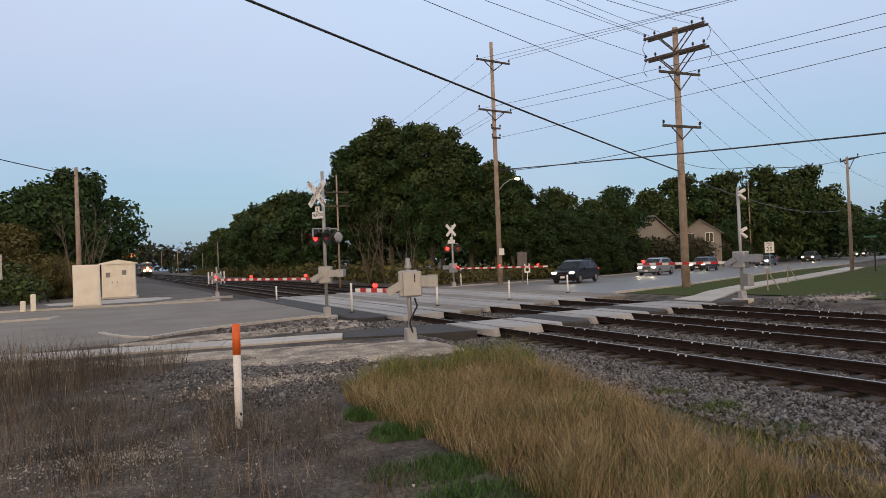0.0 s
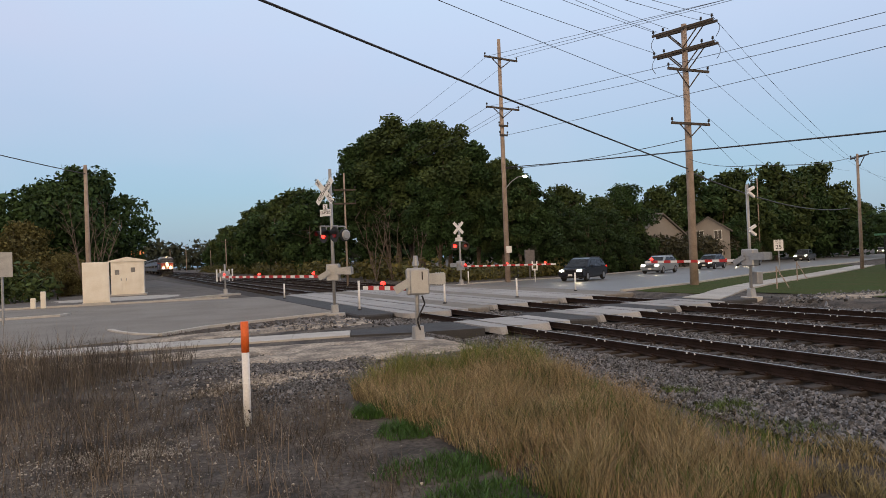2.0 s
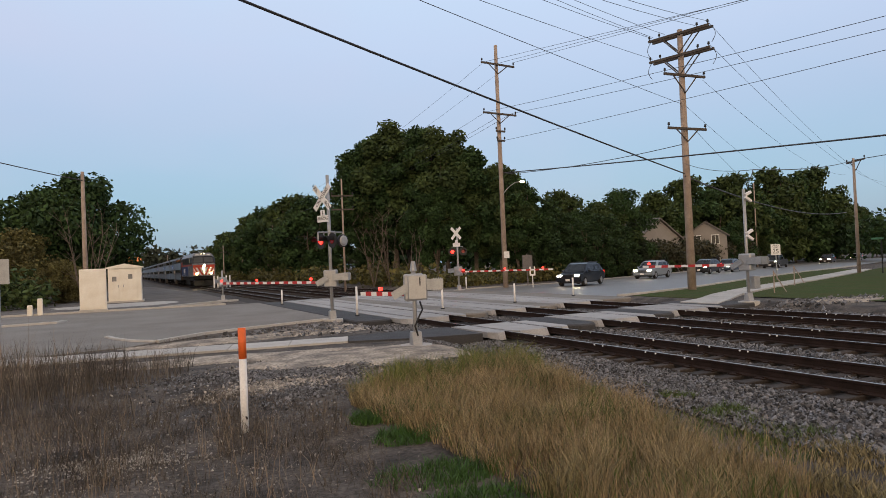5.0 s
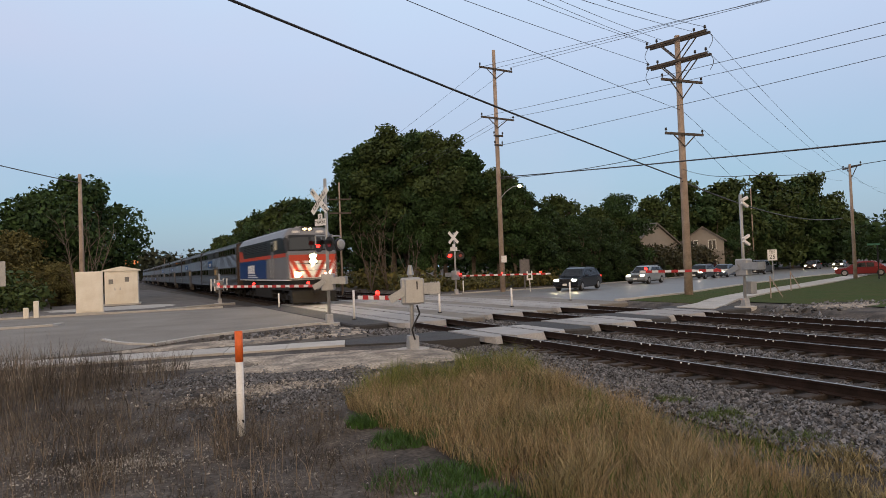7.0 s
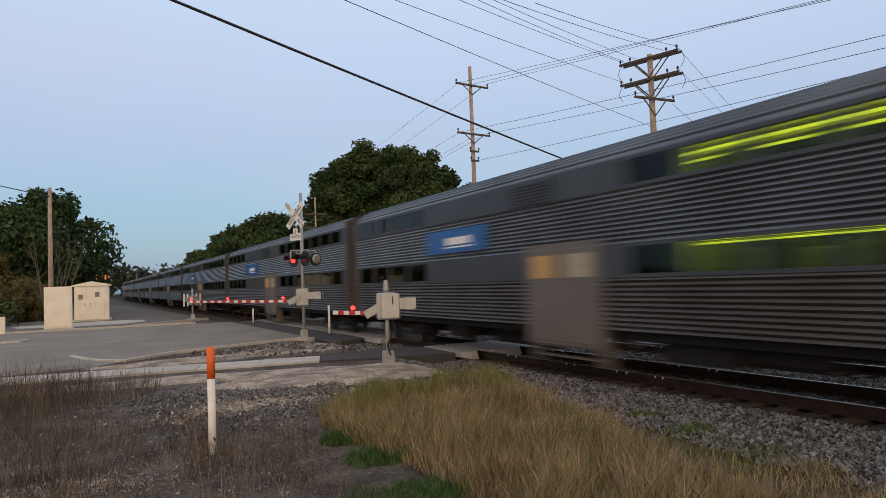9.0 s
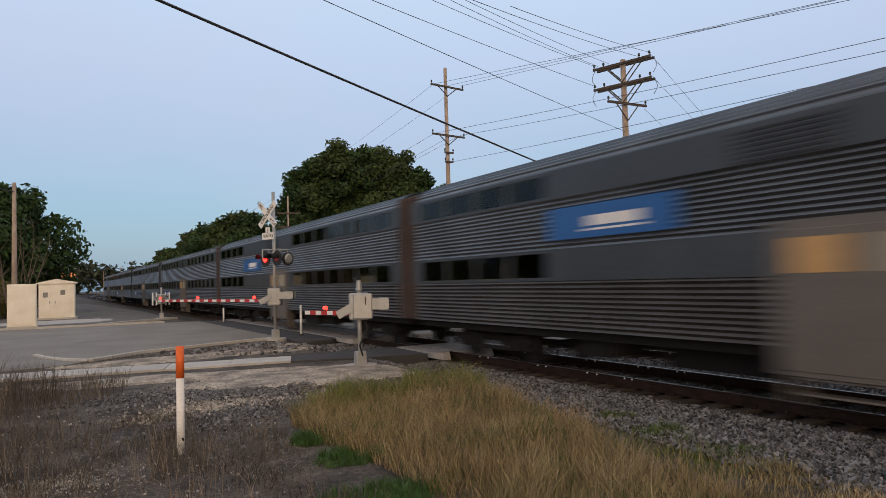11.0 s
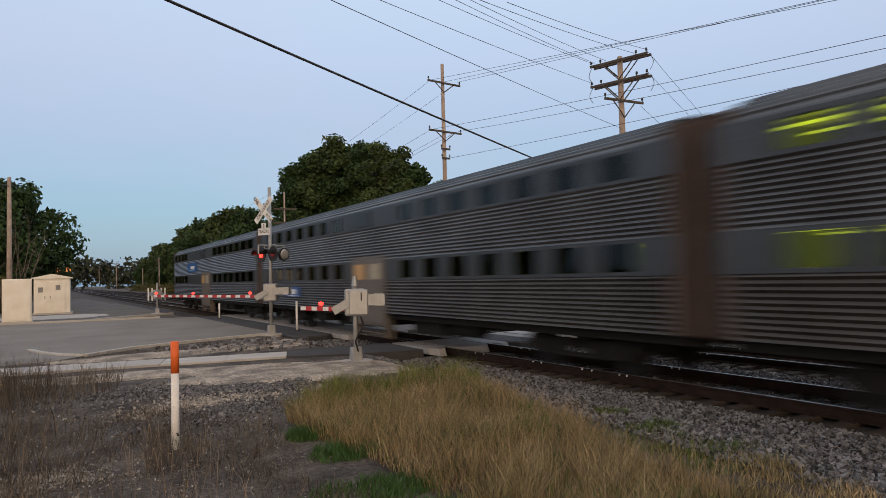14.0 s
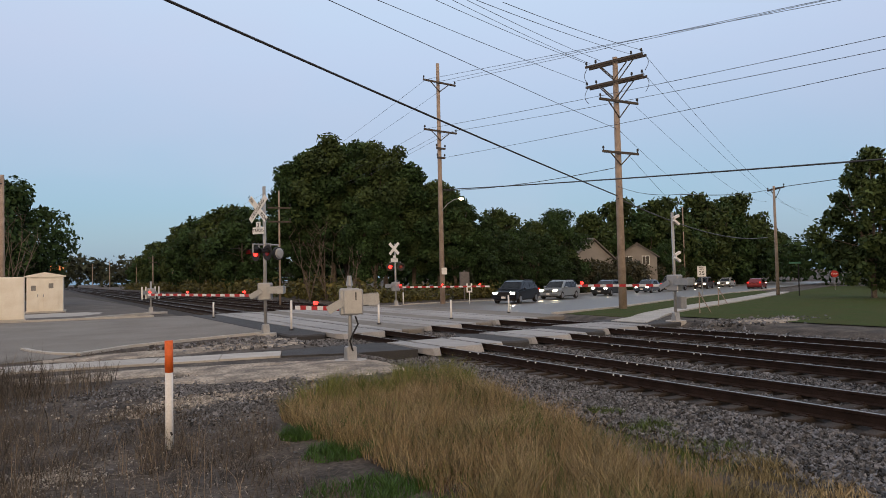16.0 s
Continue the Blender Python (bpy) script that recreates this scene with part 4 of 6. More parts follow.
def plant(ob, x, y, k=1.0, rot=None):
    m = pose(x, y, slope_z(x) - 0.05, 0, 0, rng.uniform(0, 360) if rot is None else rot) @ Matrix.Diagonal((k, k, k, 1))
    return copy_thing(ob, m)


def bring(ob, x, y, rot=0):
    ob.matrix_basis = pose(x, y, slope_z(x) - 0.05, 0, 0, rot)
    return ob


G1, G2, G3 = "trees beside the tracks", "trees along the road", "distant trees"
big_a = build_tree(17.0, 10.6, 11, LEAF_WARM, "tall green cottonwood with bare lower limbs beside the tracks", 0.26, 30000, 0.21, group=G1, lobe_n=80)
big_b = build_tree(17.0, 10.0, 12, LEAF, "tall dark green deciduous tree with bare lower trunk", 0.22, 29000, 0.21, group=G1, lobe_n=76)
mid_a = build_tree(11.0, 9.5, 13, LEAF, "dark green leafy tree beside the road", 0.1, 15000, 0.18, group=G2)
mid_b = build_tree(11.0, 9.5, 14, LEAF_WARM, "olive green leafy tree with thin top", 0.12, 15000, 0.18, group=G2)
col_a = build_tree(10.0, 5.6, 18, LEAF_DEEP, "narrow dense dark green tree in the roadside row", 0.05, 14000, 0.17, group=G2)
col_b = build_tree(10.0, 6.2, 19, LEAF_DEEP, "dense deep green tree in the roadside row", 0.05, 14000, 0.17, group=G2)
far_a = build_tree(13.0, 12.0, 16, LEAF, "dark green tree beyond the crossing", 0.1, 9500, 0.31, group=G3)
far_b = build_tree(13.0, 11.0, 17, LEAF_WARM, "olive green tree beyond the crossing", 0.1, 9500, 0.31, group=G3)
left_a = build_tree(12.6, 14.0, 15, LEAF, "round dark green tree behind the signal house", 0.16, 17000, 0.24, group="trees by the signal house", lobe_n=80)
left_b = build_tree(12.6, 15.0, 20, LEAF_OLIVE, "brownish olive bush behind the signal house", 0.04, 13000, 0.26, group="trees by the signal house")
standing = set()


def grove(rows):
    """Stands each tree of a list of x, y, size and kind; the first of a kind is the one built."""
    for x, y, k, src in rows:
        if src in standing:
            plant(src, x, y, k)
        else:
            standing.add(src)
            src.matrix_basis = pose(x, y, slope_z(x) - 0.05, 0, 0, 37 * len(standing)) @ Matrix.Diagonal((k, k, k, 1))


# beside the tracks, the tall ones first
grove(((26.9, 71.1, 0.99, big_b), (27.3, 68.8, 1.02, big_a), (28.9, 66.0, 0.99, big_b), (30.6, 63.0, 0.92, big_a), (32.7, 60.8, 0.82, big_b),
       (34.4, 58.7, 0.68, big_a), (35.3, 57.0, 0.61, big_b), (30.9, 73.8, 0.90, big_a), (24.6, 70.2, 0.93, big_b), (28.4, 60.9, 0.62, big_b)))
grove(((26.1, 100.7, 0.97, far_a), (26.8, 114.9, 1.12, far_b), (27.4, 139.3, 1.15, far_a), (27.5, 159.7, 1.02, far_b), (28.4, 187.9, 0.99, far_a),
       (28.5, 210.1, 0.93, far_b), (29.5, 243.2, 0.83, far_a), (30.8, 120.1, 1.01, far_a), (31.0, 146.8, 1.07, far_b), (34, 92, 0.75, far_a)))
# the row along the road, and the taller ones behind it
grove(((37.2, 56.9, 0.90, col_a), (38.6, 56.0, 0.80, col_b), (40.4, 56.0, 0.76, col_a), (42.2, 55.9, 0.74, col_b), (44.7, 56.5, 0.77, col_a),
       (47.0, 57.2, 0.83, col_b), (52.9, 62.7, 0.91, mid_a), (50.2, 62.3, 0.77, mid_b), (45.3, 61.0, 0.73, mid_a), (42.4, 63.1, 0.79, mid_b),
       (49.4, 57.8, 0.63, col_a)))
grove(((78.2, 84.3, 0.86, far_b), (83.7, 86.0, 0.84, far_a), (88.6, 88.2, 1.08, far_b), (89.5, 82.9, 1.03, far_a), (93.4, 83.1, 1.08, far_b),
       (97.7, 82.8, 1.04, far_a), (107.8, 86.2, 1.20, far_b), (121.1, 91.9, 1.35, far_a), (127.4, 93.4, 1.33, far_b), (134.5, 95.6, 1.11, far_a),
       (156.9, 107.2, 1.08, far_b), (171.6, 112.1, 0.93, far_b), (182.2, 114.2, 0.82, far_a), (84.1, 74.0, 0.71, mid_a), (96.3, 79.7, 0.67, mid_b),
       (68.2, 66.2, 0.21, mid_a), (61.1, 63.4, 0.19, mid_b), (123, 89.5, 0.52, mid_a), (157.7, 108.1, 0.44, mid_b), (45.6, 55.7, 0.14, mid_a),
       (49.3, 57.0, 0.20, mid_b), (80.5, 72.5, 0.32, mid_a), (86.0, 75.0, 0.39, mid_b), (71, 90, 0.9, far_a), (60, 84, 0.85, far_b), (66, 96, 0.9, far_a)))
# beyond the lawn
grove(((106, 52, 0.6, far_a), (96, 44, 0.55, far_b), (92, 36, 0.6, far_a), (105, 38, 0.7, far_a), (84, 26, 0.65, far_b), (118, 56, 0.65, far_b), (76, 18, 0.65, far_a), (128, 62, 0.7, far_a)))
lawn_tree = build_tree(11.6, 7.6, 21, LEAF_WARM, "olive green maple standing on the lawn", 0.14, 13000, 0.2)
bring(lawn_tree, 54.6, 27.9)
grove(((-3.6, 76.0, 0.97, left_a), (-6.9, 79.9, 0.90, left_a), (-7.7, 69.6, 0.52, left_b), (-4.3, 64.9, 0.53, left_b), (-2.6, 64.0, 0.44, left_b),
       (-6.2, 60.7, 0.35, left_b), (-10.3, 65.2, 0.49, left_b), (-13.4, 64.6, 0.52, left_b), (-14, 57, 0.42, left_b), (-20, 62, 0.6, left_b), (-28, 60, 0.7, left_a)))
spruce = build_spruce(9.0, 5.6, 31, "dark green spruce beside the road")
grove(((53.6, 61.0, 0.74, spruce), (51.3, 59.6, 0.62, spruce), (35.6, 55.2, 0.5, spruce), (58.8, 62.0, 0.41, spruce)))

# undergrowth, and the far woods
r = np.random.RandomState(5)
# hidden woods, added so the far carriage sides reflect something dark
lob = [(-13 + 7 * r.rand() - 0.01 * (y - 92), y, r.uniform(1, 10), r.uniform(2.5, 4)) for y in np.linspace(92, 250, 110)]
v, f = leaf_cloud(47, lob, 16000, 0.6)
raw("far_woods", v, f, LEAF, "unseen woods added to darken reflections on the train", "woods")
lob = [(x, 63.0 + 0.42 * (x - 56) + r.uniform(-0.8, 0.8), r.uniform(0.6, 2.9), r.uniform(0.8, 1.5)) for x in np.linspace(53, 92, 90)]
v, f = leaf_cloud(48, lob, 16000, 0.22)
raw("undergrowth", v, f, mat("reddish brown bushes", (0.06, 0.055, 0.03), 0.85, vary=0.25, scale=0.3, fine=3, bump=0, second=(0.035, 0.04, 0.02), rand=0.4), "dark brownish bushes in front of the houses", "undergrowth")
lob = [(x, 51.0 + 0.42 * (x - 26) * (x > 26) + r.uniform(-1.5, 1.5), 0.4, r.uniform(0.6, 1.3)) for x in np.linspace(21, 60, 48)]
v, f = leaf_cloud(41, lob, 9000, 0.16)
raw("undergrowth", v, f, GOLD, "yellowish goldenrod and weeds below the trees", "undergrowth")
lob = [(23.6 + r.uniform(-0.6, 2.4), y, 0.7, r.uniform(0.8, 1.8)) for y in np.linspace(56, 230, 90)]
v, f = leaf_cloud(42, lob, 12000, 0.24)
raw("undergrowth", v, f, GOLD, "yellowish weeds and bushes beside the tracks", "undergrowth")
lob = [(x, 56 + r.uniform(-3, 3), 1.0, r.uniform(1.0, 2.2)) for x in np.linspace(-40, -5.5, 36)]
v, f = leaf_cloud(43, lob, 9000, 0.22)
raw("undergrowth", v, f, LEAF_WARM, "olive brown thicket behind the signal house", "undergrowth")
lob = []
for x in np.linspace(-260, 330, 150):
    for row in range(2):
        lob.append((x, 430 + 60 * row - abs(x - 20) * 0.2, r.uniform(3, 13), r.uniform(5, 9)))
v, f = leaf_cloud(44, lob, 26000, 1.5)
raw("far_woods", v, f, LEAF_FAR, "distant dark woods along the horizon", "woods")
lob = [(x, 92 + r.uniform(-6, 6) + 0.2 * (x - 40), r.uniform(2, 7), r.uniform(3, 5)) for x in np.linspace(32, 170, 80)]
v, f = leaf_cloud(45, lob, 18000, 0.55)
raw("far_woods", v, f, LEAF, "dark woods behind the houses", "woods")
lob = [(130 + r.uniform(-8, 8), y, r.uniform(2, 7), r.uniform(3, 5)) for y in np.linspace(-40, 100, 60)]
v, f = leaf_cloud(46, lob, 10000, 0.6)
raw("far_woods", v, f, LEAF, "dark woods beyond the lawn", "woods")
# bare saplings


def sapling(x, y, h, seed, label):
    r = random.Random(seed)
    bm = bmesh.new()
    for k in range(5):
        a = r.uniform(0, 6.28)
        p = Vector((0, 0, 0))
        d = Vector((math.cos(a) * 0.25, math.sin(a) * 0.25, 1)).normalized()
        for j in range(4):
            q = p + d * h / 4 * r.uniform(0.7, 1.1)
            rod(bm, p, q, 0.05 * (1 - j * 0.2), 0.05 * (0.8 - j * 0.2), 5)
            for b in range(2):
                e = q + Vector((r.uniform(-1, 1), r.uniform(-1, 1), r.uniform(0.6, 1.2))) * h * 0.14
                rod(bm, q, e, 0.018, 0.006, 4)
            p, d = q, (d + Vector((r.uniform(-0.2, 0.2), r.uniform(-0.2, 0.2), 0))).normalized()
    ob = part("sapling", bm, BARK)
    ob.matrix_basis = pose(x, y, -0.05)
    return tagged(ob, label, "sapling")


sapling(-2.4, 59, 7.5, 1, "bare grey sapling behind the signal house")
sapling(-1.6, 60, 6.5, 2, "bare grey sapling behind the signal house")
sapling(22.6, 53, 4.5, 3, "bare thin sapling beside the tracks")
sapling(21.6, 60.5, 7.5, 4, "thin pale trunk beside the tracks")
sapling(23.0, 60.0, 6.5, 5, "thin pale trunk beside the tracks")

# ---- poles and wires ----


def utility_pole(x, y, h, arms, label, r0=0.17, lean=0.0, name="utility_pole", dark=False):
    """arms: height, length, direction in degrees, insulators a side, braces."""
    up = thing(name, pose(x, y, slope_z(x), 0, lean), label, "utility pole")
    bm = bmesh.new()
    rod(bm, (0, 0, -0.3), (0, 0, h), r0, r0 * 0.62, 12)
    part("post", bm, POLE, up, smooth=True)
    for z, ln, deg, ins, brace in arms:
        d = Vector((math.cos(radians(deg)), math.sin(radians(deg)), 0))
        side_ = Vector((-d.y, d.x, 0)) * -(r0 * 0.75 + 0.05)
        for off in ((side_, -side_) if ins > 1 else (side_,)):
            bm = bmesh.new()
            box(bm, off + Vector((0, 0, z)), (ln, 0.1, 0.13), Matrix.Rotation(radians(deg), 3, "Z"))
            arm = part("crossarm", bm, POLE_DARK, up)
            for s in (-1, 1) if brace else ():
                bm = bmesh.new()
                rod(bm, off + d * s * ln * 0.28 + Vector((0, 0, z - 0.05)), off + Vector((0, 0, z - brace)), 0.035)
                part("brace", bm, POLE_DARK, arm)
        for k in range(ins):
            for s in (-1, 1):
                bm = bmesh.new()
                p = off + d * s * ln * (0.48 - 0.17 * k) + Vector((0, 0, z + 0.06))
                rod(bm, p, p + Vector((0, 0, 0.1)), 0.025)
                rod(bm, p + Vector((0, 0, 0.1)), p + Vector((0, 0, 0.24)), 0.07, 0.05)
                part("insulator", bm, DARKMETAL, arm)
        if ins > 1:
            for s in (-1, 1):
                bm = bmesh.new()
                e = d * s * ln * 0.5 + Vector((0, 0, z))
                loop = [e + d * s * 0.22 * math.sin(math.pi * i / 6) - Vector((0, 0, 0.9 * i / 6)) for i in range(7)]
                for a_, b_ in zip(loop, loop[1:]):
                    rod(bm, a_, b_, 0.016, 0.016, 5)
                part("jumper_wire", bm, WIRE, up)
    return up


A, B, P = (26.0, 43.9), (28.5, 28.1), (57.6, 37.7)
pole_a = utility_pole(*A, 18.1, [(16.6, 3.1, 8, 1, 0.7), (12.9, 3.1, 8, 1, 0.7), (11.6, 0.8, 5, 1, 0), (10.9, 0.7, 5, 1, 0)], "tall weathered wooden utility pole with two crossarms", 0.2)
pole_b = utility_pole(*B, 14.4, [(14.15, 3.6, 107, 2, 1.1), (12.95, 3.6, 107, 2, 1.1), (11.8, 2.9, -2, 1, 0.95), (8.85, 2.7, -2, 1, 0.7)], "weathered brown utility pole with four crossarms", 0.24, 0.0)
pole_r = utility_pole(*P, 9.9, [(9.65, 3.0, 60, 1, 0.8)], "slim dark utility pole beside the road", 0.16)
for i, (x, y, h) in enumerate(((24.5, 120, 10.4), (24.5, 153, 10.0), (24.5, 182, 8.6), (24.5, 215, 9.5), (24.5, 300, 11), (24.5, 400, 12), (24.5, 540, 12))):
    utility_pole(x, y, h, [(h - 0.6, 2.2, 0, 1, 0.5), (h - 1.7, 1.8, 0, 1, 0)], "weathered utility pole beside the tracks", 0.16)
utility_pole(-1.9, 50.0, 8.9, [], "weathered grey wooden pole behind the cabinet", 0.17)
utility_pole(17.9, 57.6, 9.7, [(8.2, 1.9, -10, 1, 0), (7.0, 1.9, -10, 1, 0)], "slim grey pole with brackets behind the tracks", 0.1)
utility_pole(92.2, 76.8, 13.4, [], "slim bare wooden pole across the road", 0.12)

lamp_arm = bmesh.new()
pts = [Vector((0, -0.15, 6.9)), Vector((0.35, -0.4, 7.4)), Vector((0.75, -0.7, 7.72)), Vector((1.05, -0.9, 7.78))]
for p, q in zip(pts, pts[1:]):
    rod(lamp_arm, p, q, 0.03)
part("lamp_arm", lamp_arm, GALV, pole_a)
bm = bmesh.new()
ball(bm, (1.2, -1.0, 7.76), 0.15, (1.3, 1.0, 0.7))
part("street_light_head", bm, STREET, pole_a, "lit street light head")
bm = bmesh.new()
box(bm, (0.05, -0.24, 2.4), (0.45, 0.03, 0.5))
part("notice_plate", bm, WHITE, pole_a, "small white plate")
bm = bmesh.new()
rod(bm, (0.9, 0, 0.5), (0.9, 0, 2.8), 0.05)
box(bm, (0.9, -0.04, 2.1), (0.8, 0.12, 1.2))
ob = part("utility_cabinet", bm, mat("grey cabinet", (0.16, 0.15, 0.15), 0.7))
ob.matrix_basis = pose(26.6, 43.2, -0.4)
tagged(ob, "grey box on a post beside the utility pole", "utility box")


def wire(pts_a, pts_b, sag, r, label="thin black overhead wire", name="overhead_wire", group="overhead wires"):
    a, b, r = Vector(pts_a), Vector(pts_b), max(r, 0.0125)
    n = 20
    cu = [a.lerp(b, i / n) - Vector((0, 0, sag * 4 * (i / n) * (1 - i / n))) for i in range(n + 1)]
    bm = bmesh.new()
    d = (b - a).normalized()
    u = Vector((-d.y, d.x, 0)).normalized() * r
    w = Vector((0, 0, r))
    loft(bm, [[p + u, p + w, p - u, p - w] for p in cu])
    return tagged(part(name, bm, WIRE), label, "wire", group)


def run(p, q, sag, r, k=1.6, label="thin black overhead wire"):
    """A wire from p through q and on beyond it."""
    p, q = Vector(p), Vector(q)
    return wire(p, p + (q - p) * k, sag, r, label)


# the line along the tracks, over pole A
run((24.8, 43.9, 16.7), (26.8, 24.1, 14.0), 0.0, 0.008, 2.4)
run((27.2, 43.7, 16.8), (28.7, 24.9, 14.6), 0.0, 0.008, 2.4)
run((26.0, 43.9, 16.7), (27.6, 24.5, 14.3), 0.0, 0.012, 2.4)
run((24.8, 44.0, 13.0), (25.9, 15.2, 10.67), 0.25, 0.010)
run((27.1, 43.8, 13.0), (26.7, 15.7, 10.44), 0.25, 0.010)
run((26.2, 43.8, 10.9), (26.7, 15.7, 9.6), 0.2, 0.010)
run((26.1, 43.8, 8.5), (25.8, 15.3, 6.17), 0.15, 0.035, 1.6, "thick black overhead cable")
wire((26.1, 43.8, 8.4), (28.4, 28.0, 8.0), 0.25, 0.02)
for o, z, zz in ((-1.1, 16.7, 11.9), (1.1, 16.7, 11.9), (-1.1, 13.0, 10.8), (0.5, 13.0, 10.8), (1.1, 13.0, 10.8)):
    wire((A[0] + o, A[1], z), (24.5 + o * 0.9, 128, zz), 1.6, 0.011)
# the line along the road, over pole B
along = Vector((-0.887, -0.462, 0))
across = Vector((-0.292, 0.956, 0))
for z, o, far, drop in ((14.35, 1.72, 12.14, 1.28), (14.35, 1.6, 11.27, 1.04), (14.35, 0.9, 10.66, 1.12), (14.35, -0.9, 11.25, 1.84), (14.35, -1.72, 10.25, 1.82), (13.15, 1.72, 17.1, 1.49), (10.2, 0.0, 22.5, 0.65)):
    p = Vector((*B, z)) + across * o
    run(p, p + along * far - Vector((0, 0, drop)), 0.1, 0.011, 1.7)
run((28.25, 28.0, 6.35), (2.8, 14.75, 7.82), 0.12, 0.036, 1.5, "thick black overhead cable")
run((29.0, 26.5, 14.3), (70.9, 46.9, 12.3), 1.6, 0.010, 1.9)
run((29.0, 26.5, 13.1), (70.6, 47.3, 12.3), 1.6, 0.010, 1.9)
run((29.2, 27.3, 11.4), (73.1, 52.5, 12.8), 1.4, 0.009, 1.9)
run((28.6, 28.0, 10.1), (70.8, 55.6, 11.4), 1.2, 0.009, 1.9)
run((28.9, 27.7, 8.7), (45.7, 38.8, 7.5), 0.1, 0.009, 1.3)
run((28.3, 28.0, 6.2), (70.6, 47.4, 5.6), 0.9, 0.045, 1.02, "thick bundled black cable")
wire((22.9, 19.1, 5.2), (57.6, 37.7, 9.35), 0.25, 0.02, label="thick black overhead cable")
wire((28.3, 28.0, 6.9), (22.9, 19.1, 5.2), 0.2, 0.011)
for p, q in (((22.9, 19.1, 5.2), (22.65, 18.9, 5.08)), ((22.65, 18.9, 5.08), (22.45, 18.9, 4.75)), ((22.45, 18.9, 4.75), (22.3, 18.95, 4.2))):
    wire(p, q, 0.0, 0.02, "black cable bending down to the gate mast")
run((57.6, 37.7, 9.35), (58.9, 33.6, 9.55), 0.0, 0.03, 6, "thick black overhead cable")
wire((-1.75, 50, 8.3), (-13.5, 43.2, 10.6), 0.15, 0.03, label="thick black overhead cable")

# ---- crossing signals ----
RB = [REDP, WHITE]


def stripes_arm(parent, ln, base_z, heading, n, lamps, name="gate_arm"):
    """A lowered gate arm with red and white bands; heading in degrees."""
    d = Vector((math.cos(radians(heading)), math.sin(radians(heading)), 0))
    bm = bmesh.new()
    box(bm, d * (ln / 2 + 0.3) + Vector((0, 0, base_z)), (ln, 0.04, 0.1), Matrix.Rotation(radians(heading), 3, "Z"))
    arm = part(name, bm, WHITE, parent, "red and white striped gate arm")
    for i in range(n):
        bm = bmesh.new()
        c = d * (0.3 + ln * (i + 0.25) / n)
        box(bm, c + Vector((0, 0, base_z)), (ln / n * 0.5, 0.052, 0.112), Matrix.Rotation(radians(heading), 3, "Z"))
        part("stripe", bm, REDP, arm)
    for k in lamps:
        bm = bmesh.new()
        c = d * (0.3 + ln * k) + Vector((0, 0, base_z + 0.13))
        rod(bm, c + Vector((0, -0.05, 0)), c + Vector((0, 0.05, 0)), 0.05, 0.05, 12)
        part("gate_lamp", bm, REDLAMP, arm, "lit red gate lamp")
    return arm


def gate_box(parent, heading, z=1.35, back=True):
    """The gate mechanism housing on its mast, with counterweight arms."""
    rot = Matrix.Rotation(radians(heading), 3, "Z")
    d = rot @ Vector((1, 0, 0))
    bm = bmesh.new()
    box(bm, Vector((0, 0, z)), (0.5, 0.42, 0.66), rot)
    bevel(bm, 0.04)
    gb = part("gate_mechanism", bm, ALU, parent, "grey gate mechanism housing")
    for s in (-1, 1):
        bm = bmesh.new()
        n = rot @ Vector((0, s * 0.27, 0))
        box(bm, n - d * 0.42 + Vector((0, 0, z + 0.05)), (0.62, 0.05, 0.26), rot)
        box(bm, n + d * 0.3 + Vector((0, 0, z - 0.08)), (0.5, 0.05, 0.2), rot @ Matrix.Rotation(0.5, 3, "Y"))
        part("gate_bracket", bm, GALV, gb)
    for k in range(4):
        bm = bmesh.new()
        box(bm, -d * (0.5 + 0.06 * k) + Vector((0, 0, z + 0.05)), (0.035, 0.56, 0.3), rot)
        part("counterweight", bm, GALV, gb)
    return gb


def mast_base(parent, h, r=0.065):
    bm = bmesh.new()
    rod(bm, (0, 0, 0), (0, 0, h), r, r, 12)
    part("mast", bm, ALU, parent, smooth=True)
    bm = bmesh.new()
    prism(bm, [(-0.15, 0), (0.15, 0), (0.09, 0.36), (-0.09, 0.36)], 0, -0.13, 0.13)
    bevel(bm, 0.02)
    part("base", bm, ALU, parent)
    bm = bmesh.new()
    rod(bm, (0, 0, -0.25), (0, 0, 0.03), 0.42, 0.4, 16)
    part("foundation", bm, CONCRETE, parent)


